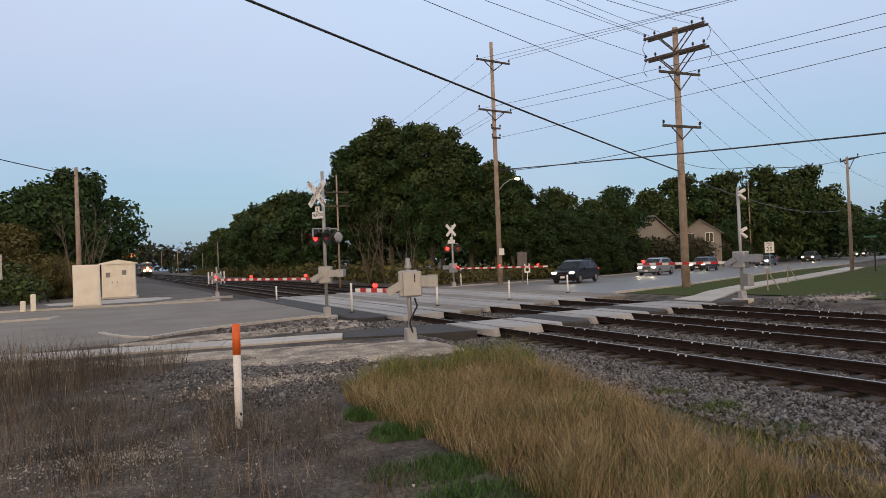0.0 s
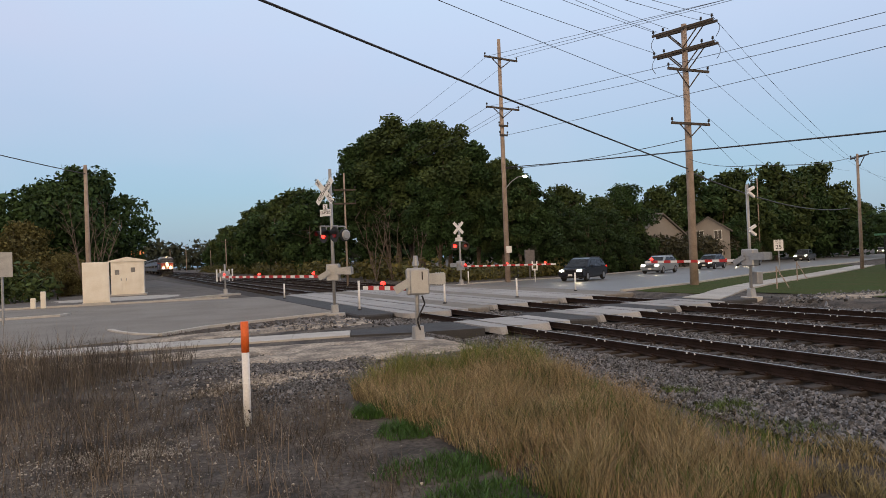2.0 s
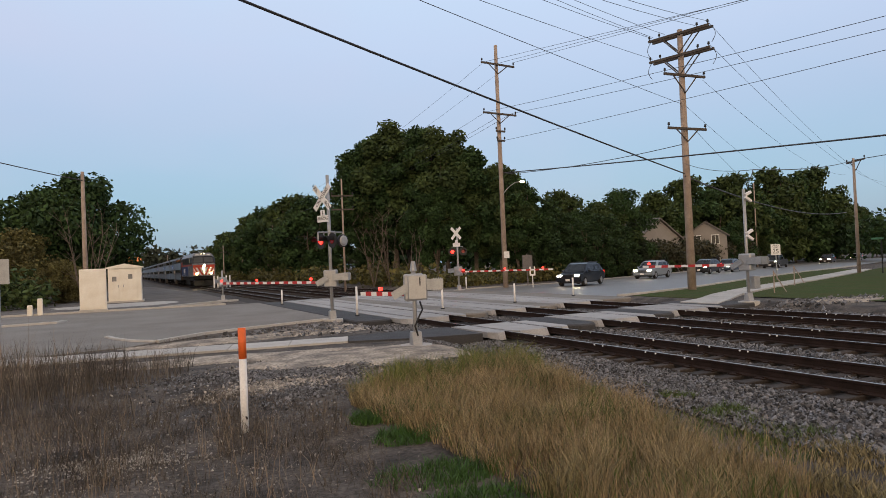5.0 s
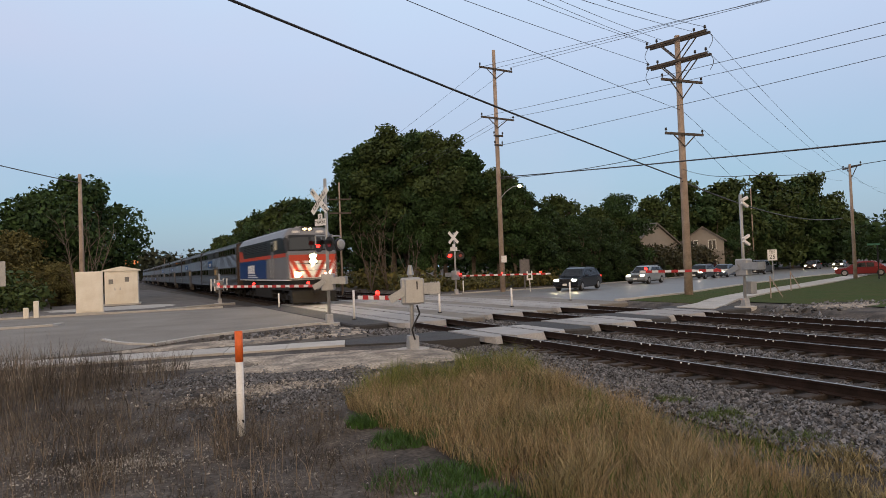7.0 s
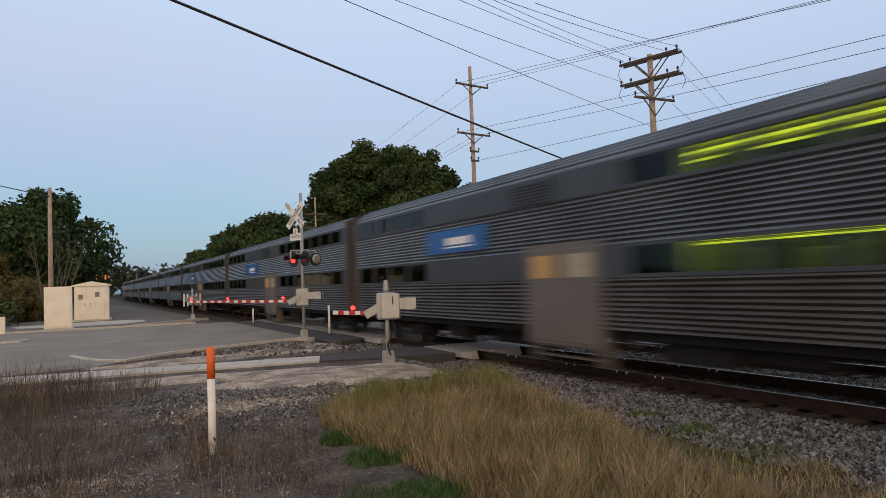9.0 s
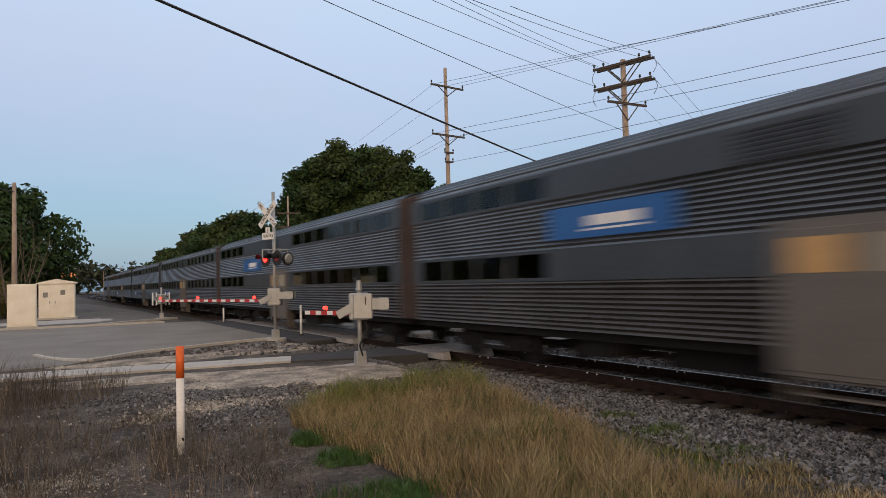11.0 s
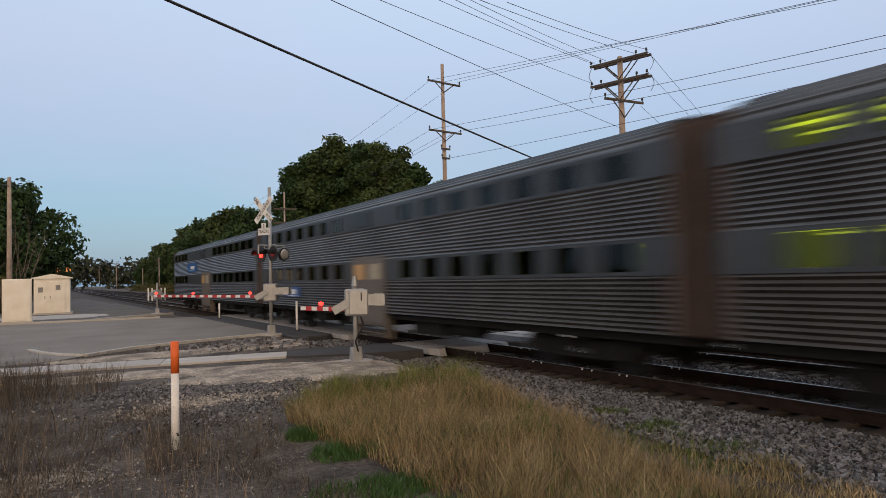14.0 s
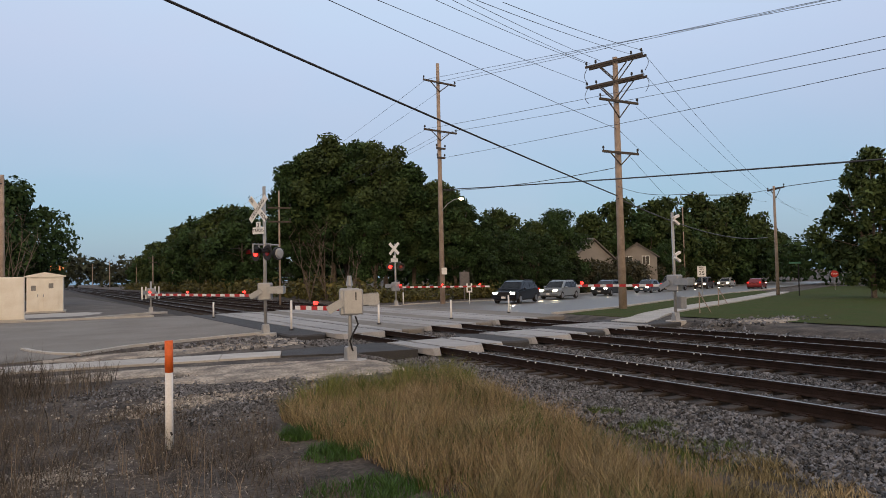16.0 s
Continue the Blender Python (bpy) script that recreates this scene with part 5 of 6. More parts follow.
def crossbuck(parent, z, heading, text=True, k=1.0, out=0.1):
    """The white crossed boards and the plate below, facing along heading."""
    face = pose(0, 0, z, 90, 0, heading) @ pose(0, 0, out) @ Matrix.Diagonal((k, k, 1, 1))
    bm = bmesh.new()
    for k, a in enumerate((45, -45)):
        box(bm, (0, 0, 0.012 * k), (1.22, 0.23, 0.010), Matrix.Rotation(radians(a), 3, "Z"))
    boards = bm
    cb = part("crossbuck", boards, WHITE, parent, "white crossed sign boards")
    cb.matrix_basis = face
    if text:
        words("lettering", "CROSSING", 0.19, BLACK, cb, pose(0, 0, 0.022, 0, 0, 45))
        words("lettering", "RAIL", 0.19, BLACK, cb, pose(-0.36, 0.36, 0.024, 0, 0, -45))
        words("lettering", "ROAD", 0.19, BLACK, cb, pose(0.36, -0.36, 0.024, 0, 0, -45))
    bm = bmesh.new()
    box(bm, (0, 0, 0), (0.62, 0.26, 0.010))
    box(bm, (0, 0.2, 0), (0.24, 0.26, 0.010))
    pl = part("track_plate", bm, WHITE, parent, "white plate with the number of tracks")
    pl.matrix_basis = pose(0, 0, z - 0.82 * k, 90, 0, heading) @ pose(0, 0, out) @ Matrix.Diagonal((k, k, 1, 1))
    if text:
        words("lettering", "TRACKS", 0.16, BLACK, pl, pose(0, 0, 0.01))
        words("lettering", "3", 0.22, BLACK, pl, pose(0, 0.2, 0.01))


def flashers(parent, z, heading, lit=(1, 0), pairs=(0,)):
    """Flashing lamps on a crossbar with dark round boards and hoods."""
    for extra in pairs:
        rot = Matrix.Rotation(radians(heading + extra), 3, "Z")
        for s, on in zip((-1, 1), lit):
            c = rot @ Vector((s * 0.38, -0.12, 0)) + Vector((0, 0, z))
            fwd = rot @ Vector((0, -1, 0))
            bm = bmesh.new()
            rod(bm, c, c + fwd * 0.03, 0.29, 0.29, 20)
            fl = part("flasher", bm, BLACK, parent, "black round signal board")
            bm = bmesh.new()
            rod(bm, c + fwd * 0.03, c + fwd * 0.06, 0.125, 0.11, 16)
            part("lens", bm, REDLAMP if on else LENS_FAINT, fl, "lit red signal lens" if on else "dark red signal lens with a faint added glow")
            bm = bmesh.new()
            for k in range(9):
                t0, t1 = math.pi * (k / 9), math.pi * ((k + 1) / 9)
                q = [rot @ Vector((math.cos(t) * 0.17, 0, math.sin(t) * 0.17)) for t in (t0, t1)]
                v = [bm.verts.new(c + q[0]), bm.verts.new(c + q[1]), bm.verts.new(c + q[1] + fwd * 0.36), bm.verts.new(c + q[0] + fwd * 0.36)]
                bm.faces.new(v)
            bmesh.ops.solidify(bm, geom=bm.faces[:], thickness=0.008)
            part("hood", bm, BLACK, fl)
        bm = bmesh.new()
        a, b = rot @ Vector((-0.38, 0, 0)), rot @ Vector((0.38, 0, 0))
        up = Vector((0, 0, z + 0.34))
        rod(bm, a + up, b + up, 0.025)
        rod(bm, a + up, a + Vector((0, 0, z)), 0.025)
        rod(bm, b + up, b + Vector((0, 0, z)), 0.025)
        part("crossbar", bm, GALV, parent)


GS = "crossing signals"
# tall signal on the near side
sg = thing("crossing_signal", pose(7.42, 25.7, 0), "grey crossing signal mast with crossbuck, flashers and lowered gate", "crossing signal", GS)
mast_base(sg, 5.6)
gate_box(sg, 152, 1.6)
crossbuck(sg, 4.72, -64, True, 1.02, 0.3)
flashers(sg, 3.05, -72, (1, 0), (0,))
bm = bmesh.new()
rod(bm, (0.56, 0.25, 3.05), (0.6, 0.16, 3.05), 0.25, 0.25, 20)
fb = part("flasher_back", bm, BLACK, sg, "black rim of a signal lamp")
bm = bmesh.new()
rod(bm, (0.6, 0.16, 3.05), (0.62, 0.1, 3.05), 0.21, 0.14, 18)
part("lamp_back", bm, ALU, fb, "pale back of a signal lamp")
bm = bmesh.new()
rod(bm, (-0.5, -0.2, 3.38), (0.6, 0.22, 3.38), 0.03)
rod(bm, (0.6, 0.22, 3.38), (0.6, 0.22, 3.05), 0.03)
rod(bm, (-0.5, -0.2, 3.38), (-0.5, -0.2, 3.05), 0.03)
part("lamp_arm", bm, GALV, sg)
stripes_arm(sg, 9.6, 1.45, 107, 13, (0.12, 0.6, 0.98))
# far signal
sg = thing("crossing_signal", pose(21.9, 43.5, 0), "grey crossing signal with lit red flashers across the tracks", "crossing signal", GS)
mast_base(sg, 4.4)
gate_box(sg, -67)
crossbuck(sg, 4.05, -62, False, 0.92)
flashers(sg, 2.75, -20, (1, 0), (0,))
stripes_arm(sg, 7.6, 1.3, -67, 11, (0.02, 0.5, 0.9))
# pedestrian gates
sg = thing("pavement_gate", pose(6.64, 15.7, 0), "grey pavement gate mechanism with short striped arm", "pedestrian gate", GS)
mast_base(sg, 1.95, 0.055)
gate_box(sg, 155, 1.46)
bm = bmesh.new()
box(bm, (-0.02, -0.27, 1.46), (0.48, 0.12, 0.62), Matrix.Rotation(radians(-25), 3, "Z"))
bevel(bm, 0.03)
fc = part("housing_door", bm, ALU, sg, "pale grey housing door")
bm = bmesh.new()
box(bm, (0.02, -0.345, 1.6), (0.03, 0.02, 0.2), Matrix.Rotation(radians(-25), 3, "Z"))
part("handle", bm, DARKMETAL, fc)
bm = bmesh.new()
rod(bm, (0.0, 0.0, 1.85), (0, 0, 2.1), 0.09, 0.05, 10)
part("finial", bm, GALV, sg)
bm = bmesh.new()
pts = [Vector((0.1, -0.1, 1.1)), Vector((0.16, -0.12, 0.9)), Vector((0.02, -0.16, 0.7)), Vector((-0.06, -0.12, 0.5)), Vector((0.02, -0.1, 0.25))]
for p, q in zip(pts, pts[1:]):
    rod(bm, p, q, 0.022)
part("conduit", bm, DARKMETAL, sg)
stripes_arm(sg, 1.9, 1.28, 108, 4, (0.55,))
sg = thing("pavement_gate", pose(22.15, 18.95, 0), "grey gate mechanism with striped arm beside the lawn", "pedestrian gate", GS)
mast_base(sg, 4.4, 0.06)
gate_box(sg, 101, 1.55)
for z in (2.5, 2.72, 4.0, 4.22):
    bm = bmesh.new()
    box(bm, (0.1, -0.1, z), (0.34, 0.1, 0.1), Matrix.Rotation(0.5 if z in (2.5, 4.0) else -0.4, 3, "Y"))
    part("sign_blade", bm, WHITE, sg, "white sign edge seen from the side")
bm = bmesh.new()
box(bm, (0.32, -0.05, 0.75), (0.32, 0.26, 0.5))
bevel(bm, 0.02)
part("junction_box", bm, ALU, sg)
stripes_arm(sg, 4.6, 1.45, 101, 7, (0.93,))
sg = thing("pavement_gate", pose(6.6, 50.0, 0), "pale gate mechanism with white masts across the road", "pedestrian gate", GS)
mast_base(sg, 2.1, 0.06)
gate_box(sg, -70, 1.3)
for k, x in enumerate((-0.55, -0.3, 0.3, 0.55)):
    bm = bmesh.new()
    rod(bm, (x, 0.1 * k, 0.9), (x, 0.1 * k, 1.75), 0.05)
    part("bracket_rod", bm, WHITE, sg)

# ---- small posts and signs ----
post = thing("marker_post", pose(1.4, 9.0, 0.0), "white plastic marker post with bright orange top", "marker post")
bm = bmesh.new()
rod(bm, (0, 0, -0.2), (0, 0, 0.93), 0.048, 0.048, 16)
part("shaft", bm, WHITE, post, smooth=True)
bm = bmesh.new()
rod(bm, (0, 0, 0.93), (0, 0, 1.32), 0.05, 0.05, 16)
part("sleeve", bm, ORANGE, post, "bright orange plastic sleeve", smooth=True)
bm = bmesh.new()
rod(bm, (-0.01, -0.004, 0.178), (0.01, 0.004, 0.186), 0.053, 0.053, 14)
part("strap", bm, DARKMETAL, post)


def delineator(x, y, h=1.25):
    d = thing("delineator_post", pose(x, y, 0), "slim white delineator post beside the crossing", "delineator", "white delineator posts")
    bm = bmesh.new()
    rod(bm, (0, 0, -0.1), (0, 0, h), 0.045, 0.045, 10)
    part("tube", bm, WHITE, d, smooth=True)
    bm = bmesh.new()
    rod(bm, (0, 0, 0.0), (0, 0, 0.05), 0.1, 0.08, 10)
    part("foot", bm, DARKMETAL, d)


for x, y, h in ((8.75, 26.7, 1.2), (8.4, 39.2, 0.85), (12.75, 27.0, 1.0), (16.8, 27.6, 0.9), (21.4, 29.3, 0.95), (23.0, 44.5, 0.9)):
    delineator(x, y, h)

sp = thing("speed_sign", pose(42.7, 34.0, slope_z(43)), "white rectangular speed limit sign on a steel post", "road sign")
bm = bmesh.new()
rod(bm, (0, 0, -0.2), (0, 0, 2.6), 0.035, 0.035)
part("post", bm, GALV, sp)
bm = bmesh.new()
box(bm, (0, 0, 0), (0.62, 0.78, 0.015))
pl = part("plate", bm, WHITE, sp)
pl.matrix_basis = pose(0, 0, 2.15, 90, 0, -50) @ pose(0, 0, 0.05)
words("lettering", "25", 0.42, BLACK, pl, pose(0, -0.14, 0.010))
words("lettering", "SPEED", 0.14, BLACK, pl, pose(0, 0.28, 0.010))
words("lettering", "LIMIT", 0.14, BLACK, pl, pose(0, 0.14, 0.010))
st = thing("stop_sign", pose(80, 45.2, slope_z(80)), "red octagonal stop sign on a post", "road sign")
bm = bmesh.new()
rod(bm, (0, 0, -0.2), (0, 0, 2.0), 0.035, 0.035)
part("post", bm, GALV, st)
bm = bmesh.new()
bmesh.ops.create_cone(bm, cap_ends=True, segments=8, radius1=0.42, radius2=0.42, depth=0.015, matrix=pose(0, 0, 0, 0, 0, 22.5))
pl = part("plate", bm, REDP, st)
pl.matrix_basis = pose(0, 0, 1.9, 90, 0, -60) @ pose(0, 0, 0.05)
words("lettering", "STOP", 0.27, WHITE, pl, pose(0, 0, 0.010))
ss = thing("street_name_sign", pose(56.5, 35.0, slope_z(56)), "green street name blade on a slim post", "road sign")
bm = bmesh.new()
rod(bm, (0, 0, -0.2), (0, 0, 2.9), 0.05, 0.05)
part("post", bm, DARKMETAL, ss)
bm = bmesh.new()
box(bm, (-0.5, 0, 2.85), (1.0, 0.03, 0.16), Matrix.Rotation(radians(-30), 3, "Z"))
part("blade", bm, mat("green sign", (0.1, 0.3, 0.2), 0.5), ss)
for x, y, d in ((27.4, 22.0, 0.0), (34.3, 26.2, 0.0)):
    bm = bmesh.new()
    rod(bm, (0, 0, -0.1), (0, 0, 1.0), 0.03, 0.03, 6)
    rod(bm, (0, 0, 0.95), (0.55, -0.2, 0.0), 0.025, 0.025, 6)
    ob = part("wooden_stake", bm, POLE)
    ob.matrix_basis = pose(x, y, 0)
    tagged(ob, "thin wooden stake in the grass", "stake")

# ---- signal houses ----
sh = thing("signal_house", pose(0.45, 57.2, 0.0, 0, 0, -3), "cream metal signal house with double doors", "signal house")
bm = bmesh.new()
box(bm, (0, 1.2, 1.35), (2.3, 2.4, 2.5))
bevel(bm, 0.02)
part("wall", bm, CREAM, sh)
bm = bmesh.new()
prism(bm, [(-1.3, 2.6), (1.3, 2.6), (1.3, 2.68), (0.0, 2.95), (-1.3, 2.68)], 1, -0.12, 2.5)
part("roof", bm, CREAM, sh)
for i in (0, 1):
    bm = bmesh.new()
    box(bm, (-0.78 + 1.05 * i + 0.1, -0.02, 1.3), (0.95 if i else 0.6, 0.04, 2.2))
    bevel(bm, 0.01)
    dr = part("door", bm, CREAM, sh)
    bm = bmesh.new()
    box(bm, (-0.45 + 0.35 * i, -0.06, 1.25), (0.05, 0.05, 0.2))
    part("handle", bm, GALV, dr)
    bm = bmesh.new()
    box(bm, (-0.72 + 1.1 * i, -0.046, 1.95 - 0.15 * (1 - i)), (0.3, 0.01, 0.36))
    part("notice", bm, mat("grey notice", (0.25, 0.25, 0.24), 0.6), dr)
bm = bmesh.new()
box(bm, (0, 1.2, 0.05), (2.6, 2.7, 0.14))
part("plinth", bm, CONCRETE, sh)
sc = thing("signal_cabinet", pose(-1.35, 45.0, 0.0, 0, 0, 0), "plain cream metal relay cabinet beside the road", "cabinet")
bm = bmesh.new()
box(bm, (0, 0.4, 1.3), (1.42, 0.8, 2.4))
bevel(bm, 0.03)
part("case", bm, CREAM, sc)
bm = bmesh.new()
box(bm, (0, -0.009, 1.3), (1.3, 0.03, 2.25))
bevel(bm, 0.01)
dr = part("door", bm, CREAM, sc)
bm = bmesh.new()
box(bm, (-0.5, -0.05, 1.2), (0.05, 0.05, 0.2))
part("handle", bm, CREAM, dr)
bm = bmesh.new()
box(bm, (0, 0.4, 0.06), (1.5, 0.9, 0.14))
part("plinth", bm, CONCRETE, sc)
for x, h in ((-4.0, 0.95), (-4.5, 0.6)):
    bm = bmesh.new()
    box(bm, (0, 0, h / 2), (0.26, 0.2, h))
    bevel(bm, 0.03)
    ob = part("pedestal_box", bm, CREAM)
    ob.matrix_basis = pose(x, 44.4, 0)
    tagged(ob, "small pale utility pedestal beside the road", "utility box")
bm = bmesh.new()
rod(bm, (0, 0, -0.1), (0, 0, 2.9), 0.05)
box(bm, (0, -0.06, 2.4), (0.75, 0.03, 1.0))
ob = part("road_sign", bm, GALV)
ob.matrix_basis = pose(-4.3, 32.2, 0)
tagged(ob, "grey back of a road sign on a post", "road sign")

# ---- houses ----


def house(x, y, rot, w, d, h, label):
    ho = thing("house", pose(x, y, slope_z(x), 0, 0, rot), label, "house", "houses behind the trees")
    siding = mat("beige siding", (0.3, 0.28, 0.26), 0.8, vary=0.1, scale=1, fine=20)
    shingle = mat("grey shingles", (0.16, 0.15, 0.14), 0.9, vary=0.25, scale=2, fine=14, bump=0.5)
    bm = bmesh.new()
    box(bm, (0, 0, h / 2), (w, d, h))
    prism(bm, [(-w / 2, h), (w / 2, h), (0, h + w * 0.34)], 1, -d / 2, d / 2)
    part("wall", bm, siding, ho)
    for s in (-1, 1):
        bm = bmesh.new()
        prism(bm, [(0, h + w * 0.34 + 0.22), (s * (w / 2 + 0.4), h - 0.05), (s * (w / 2 + 0.4), h - 0.25), (0, h + w * 0.34 + 0.02)], 1, -d / 2 - 0.35, d / 2 + 0.35)
        part("roof", bm, shingle, ho)
    for k in (-1, 1):
        for z in (1.5, 4.3):
            if z < h:
                bm = bmesh.new()
                box(bm, (k * w * 0.22, -d / 2 - 0.03, z), (1.1, 0.08, 1.4))
                wn_ = part("window", bm, WHITE, ho, "white framed window")
                bm = bmesh.new()
                for j in (-1, 1):
                    box(bm, (k * w * 0.22 + j * 0.25, -d / 2 - 0.075, z), (0.44, 0.02, 1.22))
                part("pane", bm, WIN_DARK, wn_)


house(62.9, 71.8, 2, 7.4, 9, 4.3, "beige house with steep grey shingle roof")
house(79.5, 75.2, -46, 5.6, 8, 4.9, "beige gabled house half hidden by trees")

# a lit sign far down the line, and a white horseshoe marker
ls = thing("lit_sign", pose(4.2, 205, 0), "small lit orange sign beyond the signal house", "sign")
bm = bmesh.new()
rod(bm, (0, 0, -0.2), (0, 0, 5.6), 0.12)
part("post", bm, DARKMETAL, ls)
bm = bmesh.new()
box(bm, (0, 0, 6.1), (3.4, 0.3, 1.5))
bevel(bm, 0.05)
part("sign_box", bm, mat("lit orange sign", (0.5, 0.15, 0.05), 0.5, emit=(1.0, 0.35, 0.12), glow=0.5, bump=0), ls, "lit orange sign box")
bm = bmesh.new()
for x in (-0.16, 0.16):
    box(bm, (x, 0, 1.15), (0.1, 0.05, 0.6))
box(bm, (0, 0, 0.86), (0.42, 0.05, 0.12))
rod(bm, (0, 0, -0.1), (0, 0, 0.86), 0.03)
ob = part("horseshoe_marker", bm, WHITE)
ob.matrix_basis = pose(26.9, 41.6, 0, 0, 0, -30)
tagged(ob, "white horseshoe marker on a thin post", "marker")

# ---- stones, grass and weeds ----


def stones(name, n, place, size, label, material=STONE, seed=1):
    """Many angular stones as one mesh; place gives x, y, z for random numbers."""
    r = np.random.RandomState(seed)
    octa = np.array([(1, 0, 0), (0, 1, 0), (-1, 0, 0), (0, -1, 0), (0, 0, 1), (0, 0, -1)], float) * 1.35
    fc = np.array([(0, 1, 4), (1, 2, 4), (2, 3, 4), (3, 0, 4), (1, 0, 5), (2, 1, 5), (3, 2, 5), (0, 3, 5)])
    c = place(r, n)
    s = size * (0.45 + r.rand(n, 1, 1) ** 2) * (0.6 + 0.6 * r.rand(n, 1, 3))
    v = octa[None] * s * (0.65 + 0.6 * r.rand(n, 6, 1)) + 0.35 * s * r.normal(size=(n, 6, 3))
    q = r.normal(size=(n, 4))
    q /= np.linalg.norm(q, axis=1)[:, None]
    w, x, y, z = q.T
    rot = np.stack([1 - 2 * (y * y + z * z), 2 * (x * y - z * w), 2 * (x * z + y * w), 2 * (x * y + z * w), 1 - 2 * (x * x + z * z), 2 * (y * z - x * w), 2 * (x * z - y * w), 2 * (y * z + x * w), 1 - 2 * (x * x + y * y)], 1).reshape(-1, 3, 3)
    v = np.einsum("nij,nkj->nki", rot, v) + c[:, None, :]
    f = fc[None] + (np.arange(n) * 6)[:, None, None]
    return raw(name, v.reshape(-1, 3).tolist(), f.reshape(-1, 3).tolist(), material, label, "stones")


def bed_z(x):
    return np.where(x < 9.0, -0.24 - 0.08 * np.clip(9.0 - x, 0, 1), -0.24)


def shoulder(r, n):
    x = 5.9 + 3.7 * r.rand(n) ** 0.8
    y = 1.0 + 16.0 * r.rand(n) ** 1.3
    x = np.maximum(x, 6.2 + 0.09 * (y - 4))
    x = np.where(x > 9.55, x - 1.2, x)
    z = np.where(x < 8.0, np.interp(x, [5.8, 7.2, 8.0, 9.0], [0.02, 0.0, -0.17, -0.22]), bed_z(x))
    return np.stack([x, y, z + 0.03 * r.rand(n)], 1)


def between(lo, hi, y0, y1):
    def f(r, n):
        x = lo + (hi - lo) * r.rand(n)
        return np.stack([x, y0 + (y1 - y0) * r.rand(n), np.full(n, -0.235) + 0.03 * r.rand(n)], 1)
    return f


stones("ballast_stones", 52000, shoulder, 0.024, "loose grey crushed stone beside the track", seed=2)
stones("ballast_stones", 12000, between(T1 - 0.6, T1 + 0.5, 2, 16.6), 0.026, "grey crushed stone between the rails", seed=3)
stones("ballast_stones", 17000, between(T1 + 0.95, T2 - 1.15, 4, 24), 0.028, "grey crushed stone between the tracks", seed=4)
stones("ballast_stones", 7000, between(T2 - 0.6, T2 + 0.5, 5, 17.2), 0.036, "grey crushed stone between the rails", seed=5)
stones("ballast_stones", 8000, between(T2 + 0.95, T3 - 1.15, 6, 25), 0.032, "grey crushed stone between the tracks", seed=6)
stones("ballast_stones", 6000, between(T3 - 0.6, T3 + 0.5, 6, 18), 0.038, "grey crushed stone between the rails", seed=7)
stones("ballast_stones", 5000, between(8.2, 9.9, 19.4, 24.2), 0.036, "grey crushed stone beside the crossing", seed=8)
stones("ballast_stones", 5000, between(19.6, 22.0, 6, 19), 0.04, "grey crushed stone beside the lawn", seed=9)


def litter(cx, cy, rx, ry):
    def f(r, n):
        a, k = r.rand(n) * 6.2832, np.abs(r.normal(size=n)) * 0.55
        x, y = cx + np.cos(a) * k * rx, cy + np.sin(a) * k * ry
        z = np.array([ground_z(p, q) for p, q in zip(x, y)])
        return np.stack([x, y, z + 0.01], 1)
    return f


stones("gravel", 9000, litter(3.2, 13.4, 3.0, 1.5), 0.02, "scattered grey gravel on the dirt", seed=11)
stones("gravel", 3000, litter(2.6, 11.0, 2.2, 2.2), 0.018, "scattered pale stones on the dirt", seed=12)
stones("gravel", 1200, litter(5.8, 22.4, 2.6, 1.6), 0.07, "broken pale stones beside the road", seed=13)
CHIP = mat("pale limestone chips", (0.38, 0.355, 0.32), 0.95, vary=0.3, scale=5, fine=40, bump=0.3, rand=0.6)
stones("gravel", 3200, litter(-0.4, 8.2, 3.4, 3.4), 0.009, "scattered pale chips on the dirt", CHIP, 14)
stones("gravel", 1300, litter(0.2, 8.3, 0.9, 0.5), 0.011, "small heap of pale limestone chips", CHIP, 16)
stones("gravel", 2200, litter(2.4, 12.0, 1.6, 0.7), 0.022, "pale limestone chips on the dirt", CHIP, 17)
stones("gravel", 5000, litter(5.0, 14.6, 2.6, 1.3), 0.02, "pale limestone chips round the gate", CHIP, 18)
stones("gravel", 2500, litter(25.0, 17.0, 3.2, 1.2), 0.06, "pale gravel beside the lawn", seed=15)


def inside(x, y, poly):
    r = np.zeros(len(x), bool)
    n = len(poly)
    for i in range(n):
        (x0, y0), (x1, y1) = poly[i], poly[(i + 1) % n]
        c = ((y0 > y) != (y1 > y)) & (x < (x1 - x0) * (y - y0) / (y1 - y0 + 1e-12) + x0)
        r ^= c
    return r


